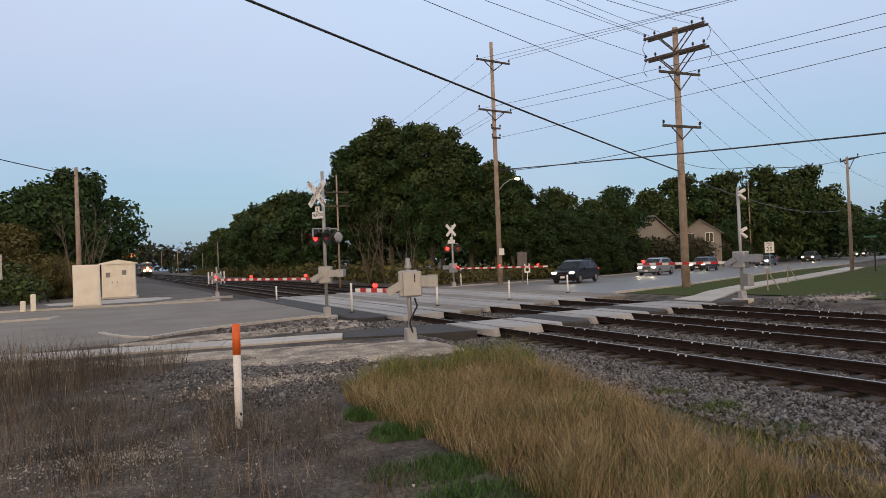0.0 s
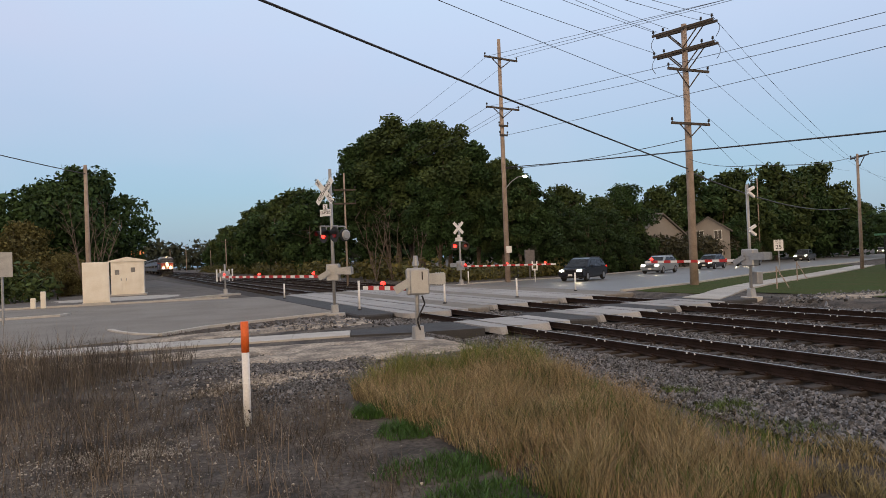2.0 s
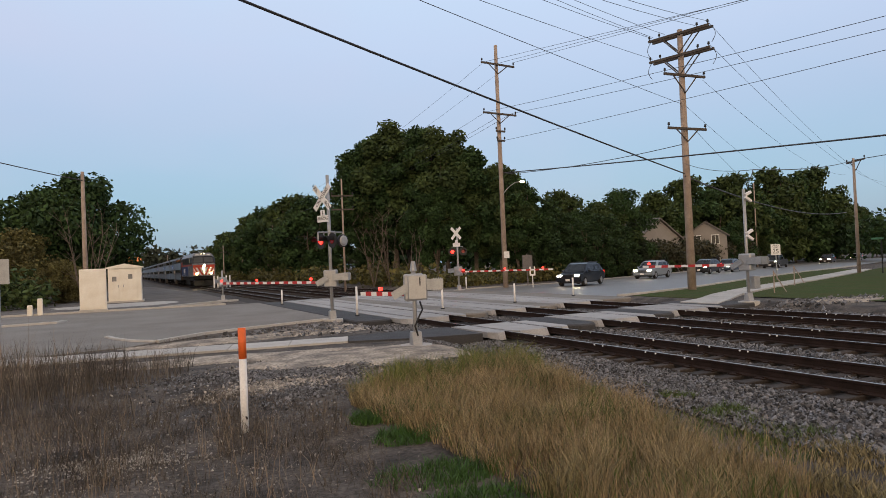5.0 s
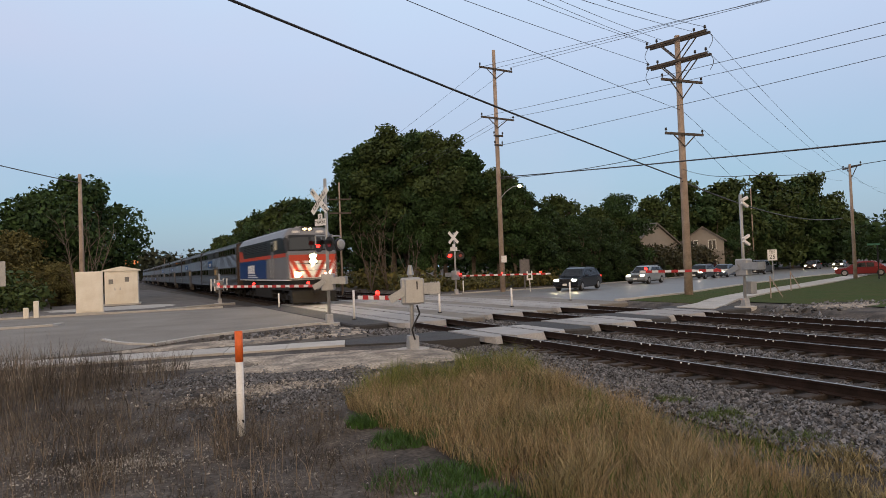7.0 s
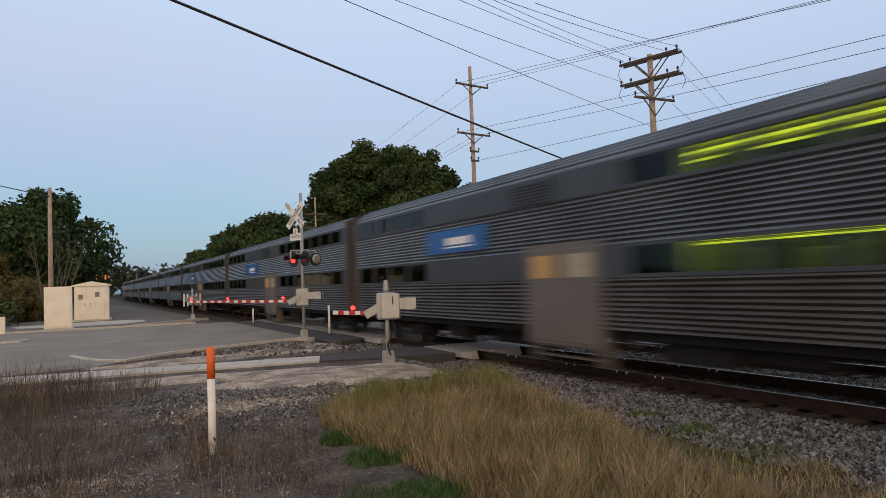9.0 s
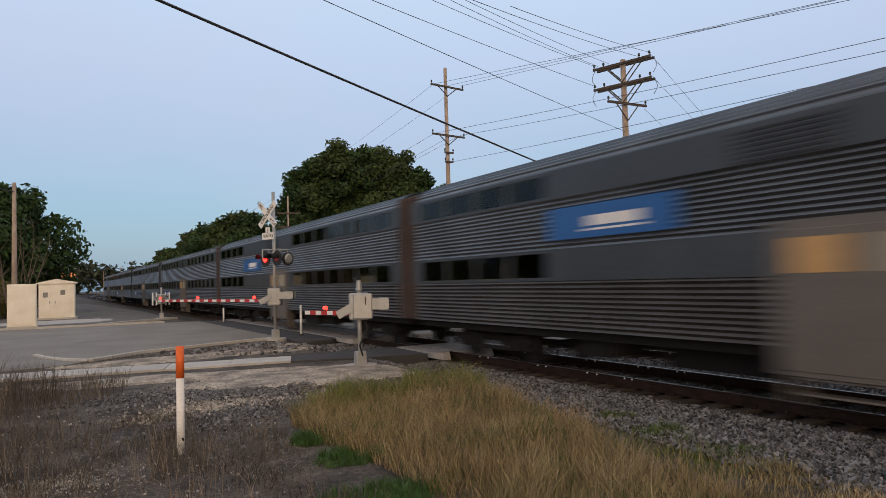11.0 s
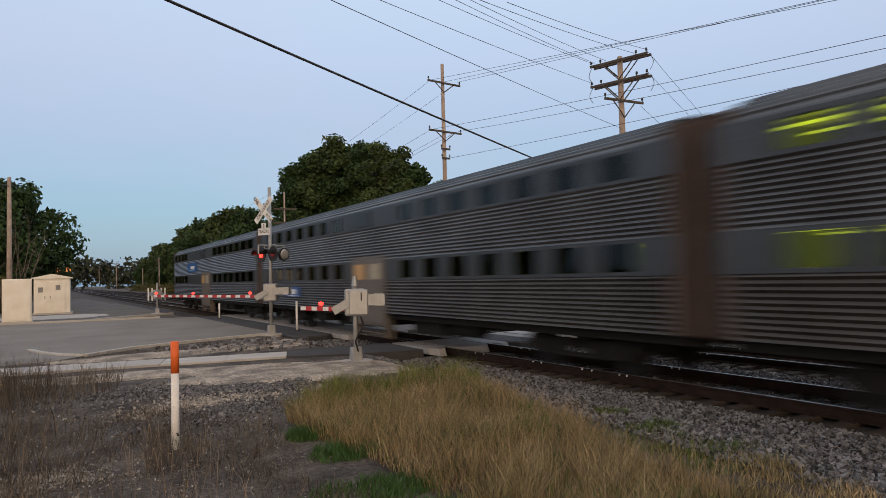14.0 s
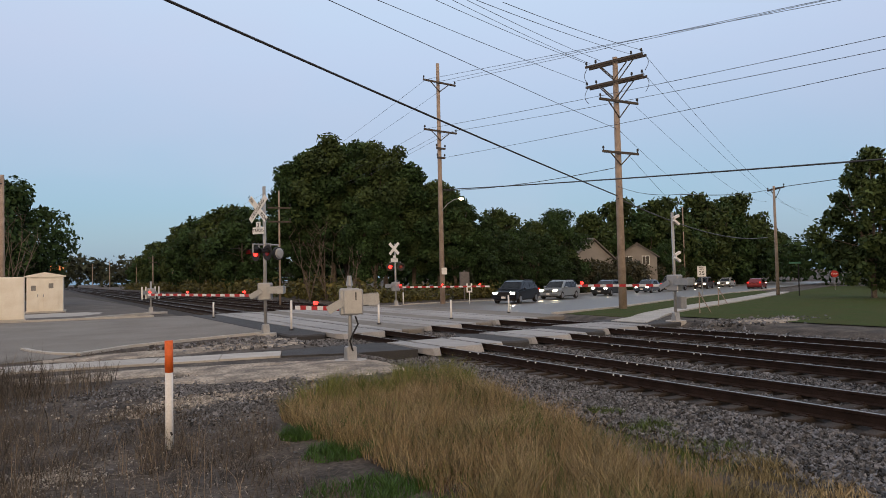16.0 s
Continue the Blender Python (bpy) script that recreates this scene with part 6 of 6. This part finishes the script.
def blades(name, n, poly, h, w, material, label, category="grass", seed=1, lean=0.35, edge=0.0, clump=1.3):
    """Bent blades over a patch of ground, as one mesh."""
    r = np.random.RandomState(seed)
    px, py = np.array(poly).T
    x = px.min() + (px.max() - px.min()) * r.rand(n * 4)
    y = py.min() + (py.max() - py.min()) * r.rand(n * 4)
    keep = inside(x, y, poly)
    dens = np.array([noise.noise((p * clump, q * clump, seed)) for p, q in zip(x, y)])
    keep &= r.rand(n * 4) < 0.55 + 0.9 * dens
    x, y, dens = x[keep][:n], y[keep][:n], dens[keep][:n]
    n = len(x)
    z = np.array([ground_z(p, q) for p, q in zip(x, y)]) - 0.01
    hh = h * (0.4 + 0.8 * r.rand(n)) * (1 + 0.8 * dens)
    a = r.rand(n) * 6.2832
    bend = lean * hh * (0.3 + r.rand(n))
    ux, uy = np.cos(a), np.sin(a)
    b = r.rand(n) * 6.2832
    wx, wy = np.cos(b) * w, np.sin(b) * w
    o = np.stack([x, y, z], 1)
    t1 = np.stack([x + ux * bend * 0.3, y + uy * bend * 0.3, z + hh * 0.55], 1)
    t2 = np.stack([x + ux * bend, y + uy * bend, z + hh], 1)
    ww = np.stack([wx, wy, np.zeros(n)], 1)
    v = np.stack([o - ww, o + ww, t1 + ww * 0.8, t1 - ww * 0.8, t2], 1)
    k = (np.arange(n) * 5)[:, None]
    faces = [tuple(q) for q in (k + np.array([0, 1, 2, 3])).tolist()] + [tuple(q) for q in (k + np.array([3, 2, 4])).tolist()]
    return raw(name, v.reshape(-1, 3).tolist(), faces, material, label, category)


MEADOW = [(2.95, 9.5), (4.0, 10.5), (5.2, 10.9), (6.3, 11.7), (6.7, 10.8), (6.3, 8.6), (5.8, 6.6), (5.4, 5.1), (5.0, 3.7), (3.3, 3.4), (3.2, 5.2), (3.1, 6.8), (2.9, 8.2)]
blades("dry_grass", 24000, MEADOW, 0.3, 0.0034, DRY, "tall tan dry grass patch", seed=21, clump=1.9, lean=0.75)
blades("dry_grass", 9000, MEADOW, 0.42, 0.002, mat("pale seed stalks", (0.36, 0.27, 0.15), 0.85, vary=0.2, rand=0.3, bump=0), "pale dry seed stalks in the grass", seed=22, lean=0.6, clump=2.2)
blades("green_grass", 5000, [(3.0, 9.8), (4.0, 10.8), (5.2, 11.2), (6.3, 12.2), (7.0, 10.9), (6.4, 9.4), (5.2, 10.0), (3.8, 9.4)], 0.34, 0.005, GREENGRASS, "green grass at the edge of the dry patch", seed=23)
blades("green_grass", 6500, MEADOW, 0.24, 0.006, GREENGRASS, "green grass under the dry stalks", seed=24)
for i, (x, y, rx, ry) in enumerate(((2.95, 8.3, 0.4, 0.28), (3.0, 7.3, 0.5, 0.3), (2.75, 6.0, 0.75, 0.35), (2.75, 5.2, 0.6, 0.4), (7.1, 7.4, 0.25, 0.3), (6.9, 6.2, 0.3, 0.3), (7.6, 8.8, 0.3, 0.3), (6.5, 5.2, 0.35, 0.3))):
    poly = [(x + math.cos(t * 0.7854) * rx, y + math.sin(t * 0.7854) * ry) for t in range(8)]
    blades("green_grass", 1100 if i < 4 else 350, poly, 0.12, 0.006, mat("bright grass", (0.05, 0.125, 0.022), 0.7, vary=0.25, rand=0.4, bump=0) if i < 4 else GREENGRASS, "low bright green grass tuft", seed=30 + i, lean=0.8)
blades("dead_weeds", 11000, [(-6.5, 9.0), (-1.6, 11.2), (-0.9, 12.3), (-0.3, 13.0), (-0.4, 14.2), (0.2, 15.0), (-0.3, 16.4), (-1.4, 17.0), (-2, 18.4), (-8, 19.5), (-12, 17)], 0.7, 0.004, DEAD, "tall brown dead weeds beside the pavement", "weeds", seed=41, lean=0.3)
blades("dead_weeds", 16000, [(-5, 4.0), (2.4, 3.5), (2.6, 8.5), (1.8, 12.0), (-1.5, 12.0), (-6, 9.5)], 0.15, 0.003, DEAD, "low grey-brown dead weeds on the dirt", "weeds", seed=42, lean=0.9, clump=1.8)
blades("dead_weeds", 700, [(-4, 4.5), (1.6, 4.2), (1.8, 9.5), (-2.5, 11.0), (-5, 9.0)], 0.42, 0.0035, mat("pale stalks", (0.26, 0.21, 0.16), 0.9, vary=0.2, rand=0.3, bump=0), "pale dead stalks on the dirt", "weeds", seed=43, lean=0.4)
blades("dead_weeds", 500, [(0.9, 7.9), (2.4, 7.6), (2.7, 9.4), (1.2, 9.9)], 0.25, 0.003, DEAD, "dead brown weeds round the marker post", "weeds", seed=44, lean=0.6)
blades("dead_weeds", 3000, [(-6, 20.9), (0.6, 21.6), (6.0, 20.4), (6.6, 24.6), (2.5, 23.3), (0.4, 22)], 0.12, 0.004, DEAD, "brown weeds between road and pavement", "weeds", seed=45, lean=0.8)
blades("dry_grass", 2600, [(5.2, 4.8), (6.6, 4.9), (6.2, 3.2), (4.9, 3.0)], 0.13, 0.005, DRY, "low tan grass at the edge of the stones", seed=46, lean=0.7)
blades("green_grass", 1200, [(5.9, 6.6), (6.9, 6.4), (6.9, 4.6), (5.6, 4.4)], 0.12, 0.005, GREENGRASS, "sparse green weeds among the stones", seed=47, lean=0.8, clump=3.0)
STRAW = mat("bleached straw", (0.3, 0.255, 0.205), 0.9, vary=0.3, scale=2, fine=9, bump=0, second=(0.13, 0.108, 0.087), rand=0.6)
LITTERED = [(-6, 3.2), (3.1, 2.8), (2.7, 8.6), (2.6, 11.8), (-0.6, 13.0), (-6, 10.0)]
blades("straw_litter", 15000, LITTERED, 0.035, 0.004, STRAW, "bleached straw lying flat on the dirt", "straw", seed=61, lean=4.5, clump=1.2)
blades("straw_litter", 9000, LITTERED, 0.05, 0.003, DEAD, "grey matted dead stems on the dirt", "straw", seed=62, lean=3.5, clump=2.4)
blades("dead_weeds", 1500, [(-6.5, 9.0), (-1.6, 11.2), (-0.5, 12.6), (-0.4, 14.2), (-1.4, 17.0), (-12, 17)], 0.75, 0.0045, STRAW, "bleached standing stalks in the dead weeds", "weeds", seed=63, lean=0.4, clump=1.8)
blades("green_grass", 3600, [(3.0, 9.6), (4.2, 10.6), (5.4, 11.1), (6.4, 12.1), (6.9, 11.0), (6.5, 9.6), (6.2, 9.9), (5.2, 10.1), (3.8, 9.3)], 0.42, 0.004, mat("yellow green grass", (0.2, 0.22, 0.06), 0.8, vary=0.25, rand=0.4, bump=0), "yellow-green tall grass along the patch", seed=64, lean=0.6, clump=1.9)
blades("dry_grass", 4500, MEADOW, 0.2, 0.003, mat("russet grass", (0.16, 0.095, 0.05), 0.85, vary=0.3, scale=1.2, rand=0.5, bump=0), "russet stems low in the dry grass", seed=65, lean=0.9, clump=1.3)
# white beads paint the bright glints dotted along the rails
bm = bmesh.new()
ball(bm, (0, 0, 0), 0.02, u=6, v=4)
glint_bead = mesh_of("glint_bead", bm, mat("white glint bead", (0.9, 0.9, 0.9), 0.3, vary=0.05, bump=0))
for i, tx in enumerate(TRACKS):
    for s in (-1, 1):
        for y in (9.9, 10.1, 10.9, 11.2, 12.6, 12.9, 15.0, 15.4):
            ob = new("rail_stud", glint_bead)
            ob.matrix_basis = pose(tx + s * 0.7535 - 0.05, y + 1.3 * i, -0.02)
            tagged(ob, "small white bead for a glint on the rail", "marker", "white rail markers")
blades("dead_weeds", 900, [(-0.8, 12.0), (1.0, 13.5), (1.5, 16.5), (-0.8, 17.2)], 0.5, 0.004, DEAD, "sparse brown dead weeds", "weeds", seed=48, lean=0.5, clump=2.2)
blades("dead_weeds", 160, [(-5, 10.5), (-0.3, 13.5), (-0.5, 16.5), (-6, 17)], 1.05, 0.005, mat("pale reeds", (0.3, 0.24, 0.18), 0.9, vary=0.2, rand=0.3, bump=0), "tall pale dead reeds", "weeds", seed=49, lean=0.35)
blades("dead_weeds", 500, [(-1.4, 6.6), (0.3, 7.4), (0.7, 10.0), (0.3, 12.0), (-1.4, 12.0)], 0.55, 0.0035, DEAD, "rough brown dead weeds at the edge of the dirt", "weeds", seed=50, lean=0.55, clump=1.6)

# ---- cars on the road ----
TYRE = mat("tyre rubber", (0.02, 0.02, 0.02), 0.85, vary=0.2)
RIM = mat("alloy rim", (0.4, 0.4, 0.41), 0.35, 0.8, vary=0.1, bump=0)
CARGLASS = glass("car glass", (0.012, 0.014, 0.016), 0.05)


def paint(name, c):
    return mat(name, c, 0.28, 0.25, vary=0.06, scale=1, fine=20, bump=0, spec=0.6)


def build_car_body(label, colour, L=4.6, W=1.84, H=1.7, kind="suv"):
    """A car that looks along -x; the origin is on the ground below its middle."""
    ca = thing("car", pose(0, 0, 0), label, "car", "cars waiting at the crossing")
    h1 = H * 0.58
    a, b = -L / 2, L / 2
    if kind == "suv":
        prof = [(a, 0.4), (a - 0.02, 0.62), (a + 0.08, 0.86), (a + 0.4, h1 - 0.1), (a + 1.1, h1), (b - 0.2, h1 + 0.03), (b - 0.02, h1 - 0.1), (b, 0.45), (b - 0.25, 0.3), (a + 0.25, 0.3)]
        cabin = [(a + 0.95, h1 - 0.02), (a + 1.8, H - 0.1), (a + 2.25, H), (b - 1.0, H - 0.03), (b - 0.6, H - 0.14), (b - 0.1, h1 + 0.02)]
    elif kind == "pickup":
        prof = [(a, 0.45), (a - 0.02, 0.7), (a + 0.1, 1.0), (a + 0.4, h1), (a + 1.2, h1 + 0.03), (b - 0.02, h1 + 0.03), (b, 0.5), (b - 0.25, 0.4), (a + 0.25, 0.4)]
        cabin = [(a + 1.1, h1), (a + 1.75, H - 0.06), (a + 2.0, H), (a + 3.3, H), (a + 3.6, H - 0.1), (a + 3.75, h1 + 0.02)]
    else:
        prof = [(a, 0.35), (a - 0.02, 0.55), (a + 0.1, 0.72), (a + 0.9, h1 - 0.03), (b - 0.7, h1 + 0.05), (b - 0.05, h1), (b, 0.45), (b - 0.2, 0.26), (a + 0.2, 0.26)]
        cabin = [(a + 0.95, h1 - 0.04), (a + 1.9, H - 0.06), (a + 2.2, H), (b - 1.5, H), (b - 1.1, H - 0.1), (b - 0.4, h1 + 0.04)]
    bm = bmesh.new()
    prism(bm, prof, 1, -W / 2, W / 2)
    bevel(bm, 0.07, 2)
    part("body", bm, colour, ca, smooth=False)
    bm = bmesh.new()
    vs = []
    for s in (-1, 1):
        vs.append([bm.verts.new((x, s * (W / 2 - 0.05 - 0.2 * max(0, (z - h1) / (H - h1))), z)) for x, z in cabin])
    n = len(cabin)
    for i in range(n):
        bm.faces.new((vs[0][i], vs[0][(i + 1) % n], vs[1][(i + 1) % n], vs[1][i]))
    bm.faces.new(vs[0][::-1])
    bm.faces.new(vs[1])
    bevel(bm, 0.04)
    part("cabin", bm, colour, ca)
    (x0, z0), (x1, z1) = cabin[0], cabin[1]

    def yy(z):
        return W / 2 - 0.05 - 0.2 * max(0, (z - h1) / (H - h1))
    bm = bmesh.new()
    nrm = Vector((-(z1 - z0), 0, x1 - x0)).normalized() * 0.02
    p = [Vector((x0 + (x1 - x0) * k, s * (yy(z0 + (z1 - z0) * k) - 0.1), z0 + (z1 - z0) * k)) + nrm for k, s in ((0.12, -1), (0.12, 1), (0.97, 1), (0.97, -1))]
    bm.faces.new([bm.verts.new(q) for q in p])
    bmesh.ops.solidify(bm, geom=bm.faces[:], thickness=0.01)
    part("windshield", bm, CARGLASS, ca)
    xe = cabin[-2][0]
    for s in (-1, 1):
        za, zb = h1 + 0.05, H - 0.14
        cuts = [(x0 + 0.35, x1 + 0.25, (x1 + xe) / 2 - 0.12), ((x1 + xe) / 2 - 0.05, (x1 + xe) / 2 - 0.05, xe - 0.3)] + ([(xe - 0.2, xe - 0.2, xe + 0.05)] if kind == "suv" else [])
        for q0, q1, q2 in cuts:
            bm = bmesh.new()
            pts = [(q0, za), (q2 + 0.05, za), (q2, zb), (q1, zb)]
            bm.faces.new([bm.verts.new((x, s * (yy(z) + 0.015), z)) for x, z in pts])
            bmesh.ops.solidify(bm, geom=bm.faces[:], thickness=0.01)
            part("side_window", bm, CARGLASS, ca)
        bm = bmesh.new()
        box(bm, (x0 + 0.55, s * (W / 2 + 0.08), h1 + 0.1), (0.12, 0.2, 0.14))
        bevel(bm, 0.03)
        part("wing_mirror", bm, colour, ca)
        bm = bmesh.new()
        box(bm, (a + 0.07, s * (W / 2 - 0.28), 0.76 if kind != "pickup" else 0.92), (0.16, 0.36, 0.16))
        bevel(bm, 0.04)
        part("headlight", bm, HEAD, ca, "lit warm headlight")
        bm = bmesh.new()
        box(bm, (b - 0.06, s * (W / 2 - 0.16), 0.92), (0.12, 0.24, 0.2))
        part("tail_light", bm, REDLAMP_DIM, ca, "red tail light")
    bm = bmesh.new()
    for k in range(4):
        box(bm, (a - 0.01, 0, 0.6 + 0.08 * k), (0.06, W * 0.45, 0.035))
    part("grille", bm, DARKMETAL, ca)
    bm = bmesh.new()
    box(bm, (a - 0.04, 0, 0.46), (0.02, 0.32, 0.15))
    part("number_plate", bm, WHITE, ca, "pale number plate bar")
    bm = bmesh.new()
    box(bm, (0, 0, 0.3), (L - 0.5, W - 0.2, 0.16))
    part("underside", bm, DARKMETAL, ca)
    for wx in (a + 0.85, b - 0.85):
        for s in (-1, 1):
            bm = bmesh.new()
            rod(bm, (wx, s * (W / 2 - 0.2), 0.34), (wx, s * (W / 2 + 0.02), 0.34), 0.34, 0.34, 22)
            bevel(bm, 0.03)
            wh = part("wheel", bm, TYRE, ca)
            bm = bmesh.new()
            rod(bm, (wx, s * (W / 2), 0.34), (wx, s * (W / 2 + 0.03), 0.34), 0.22, 0.2, 14)
            part("rim", bm, RIM, wh)
    if kind == "suv":
        for s in (-1, 1):
            bm = bmesh.new()
            rod(bm, (x1 + 0.5, s * (W / 2 - 0.3), H + 0.04), (xe - 0.1, s * (W / 2 - 0.3), H + 0.03), 0.02)
            part("roof_rail", bm, DARKMETAL, ca)
    return ca


suv_blue = build_car_body("dark navy sport utility car with lit headlights", paint("navy paint", (0.006, 0.008, 0.016)), 4.75, 1.9, 1.64)
suv_silver = build_car_body("pale blue-silver sport utility car with lit headlights", paint("silver paint", (0.3, 0.34, 0.38)), 4.55, 1.84, 1.6)
car_dark = build_car_body("dark grey sport utility car with lit headlights", paint("dark grey paint", (0.035, 0.04, 0.05)), 4.6, 1.82, 1.55)
car_blue = build_car_body("blue-grey sedan with lit headlights", paint("blue grey paint", (0.08, 0.11, 0.16)), 4.7, 1.82, 1.48, "sedan")
truck_grey = build_car_body("dark grey pickup truck with lit headlights", paint("pickup paint", (0.05, 0.052, 0.055)), 5.6, 1.98, 1.85, "pickup")
car_brown = build_car_body("dark brown sport utility car with lit headlights", paint("brown paint", (0.05, 0.03, 0.028)), 4.6, 1.85, 1.66)
car_white = build_car_body("pale silver car with lit headlights", paint("pale paint", (0.45, 0.46, 0.47)), 4.6, 1.84, 1.55)
car_red = build_car_body("dark red sedan turning off the road", paint("dark red paint", (0.2, 0.012, 0.015)), 4.7, 1.82, 1.46, "sedan")


def lane(d):
    """A place on the waiting lane, d metres back from the stop line, with its heading."""
    pts = [(29.5, 40.2), (38, 45.2), (56, 53.5), (90, 69), (160, 101)]
    for p, q in zip(pts, pts[1:]):
        v = Vector(q) - Vector(p)
        if d <= v.length or q == pts[-1]:
            c = Vector(p) + v.normalized() * d
            return pose(c.x, c.y, slope_z(c.x) + 0.004, 0, 0, math.degrees(math.atan2(v.y, v.x)))
        d -= v.length


def motions():
    for k, ob in enumerate([locomotive] + carriages):
        back = -0.4 if k == 0 else 17.4 + PITCH * (k - 1)
        walk(ob, [(t, pose(T1, NOSE0 - SPEED * t + back, 0)) for t in range(0, 17)])
    queue = ((suv_blue, ((0, 1.3), (16, 1.2))), (suv_silver, ((0, 18.5), (3.5, 16.8), (6.4, 15.8), (7.4, 15.2), (11, 11.4), (13, 10.6), (16, 10.6))),
             (car_dark, ((0, 31.8), (3.5, 31.0), (6.4, 30.3), (7.4, 29.9), (11, 23.5), (13, 22.0), (16, 21.9))),
             (car_blue, ((0, 56.5), (3.5, 39.4), (6.4, 37.8), (7.4, 37.3), (11, 35.5), (13, 34.6), (16, 34.4))),
             (truck_grey, ((0, 84.5), (3.5, 65.4), (6.4, 53.5), (7.4, 52.1), (11, 45.5), (13, 44.4), (16, 44.2))),
             (car_brown, ((0, 137), (3.5, 103.2), (6.4, 85.3), (7.4, 81.9), (11, 64), (13, 59.5), (16, 59.3))),
             (car_white, ((0, 170), (3.5, 136), (6.4, 109.4), (7.4, 105.1), (11, 82), (13, 74), (16, 73.5))))
    for ob, rows in queue:
        walk(ob, [(t, lane(d)) for t, d in rows])
    red = ((0, 73, 33, -57), (4, 70.5, 36.5, -57), (6.4, 66.6, 42.2, -57), (7.4, 65.8, 42.8, -60), (8.1, 65.0, 43.8, -66), (10, 64.8, 48.0, -110), (12, 70, 51.5, -150), (16, 84, 58, -155))
    walk(car_red, [(t, pose(x, y, slope_z(x), 0, 0, a)) for t, x, y, a in red])


motions()
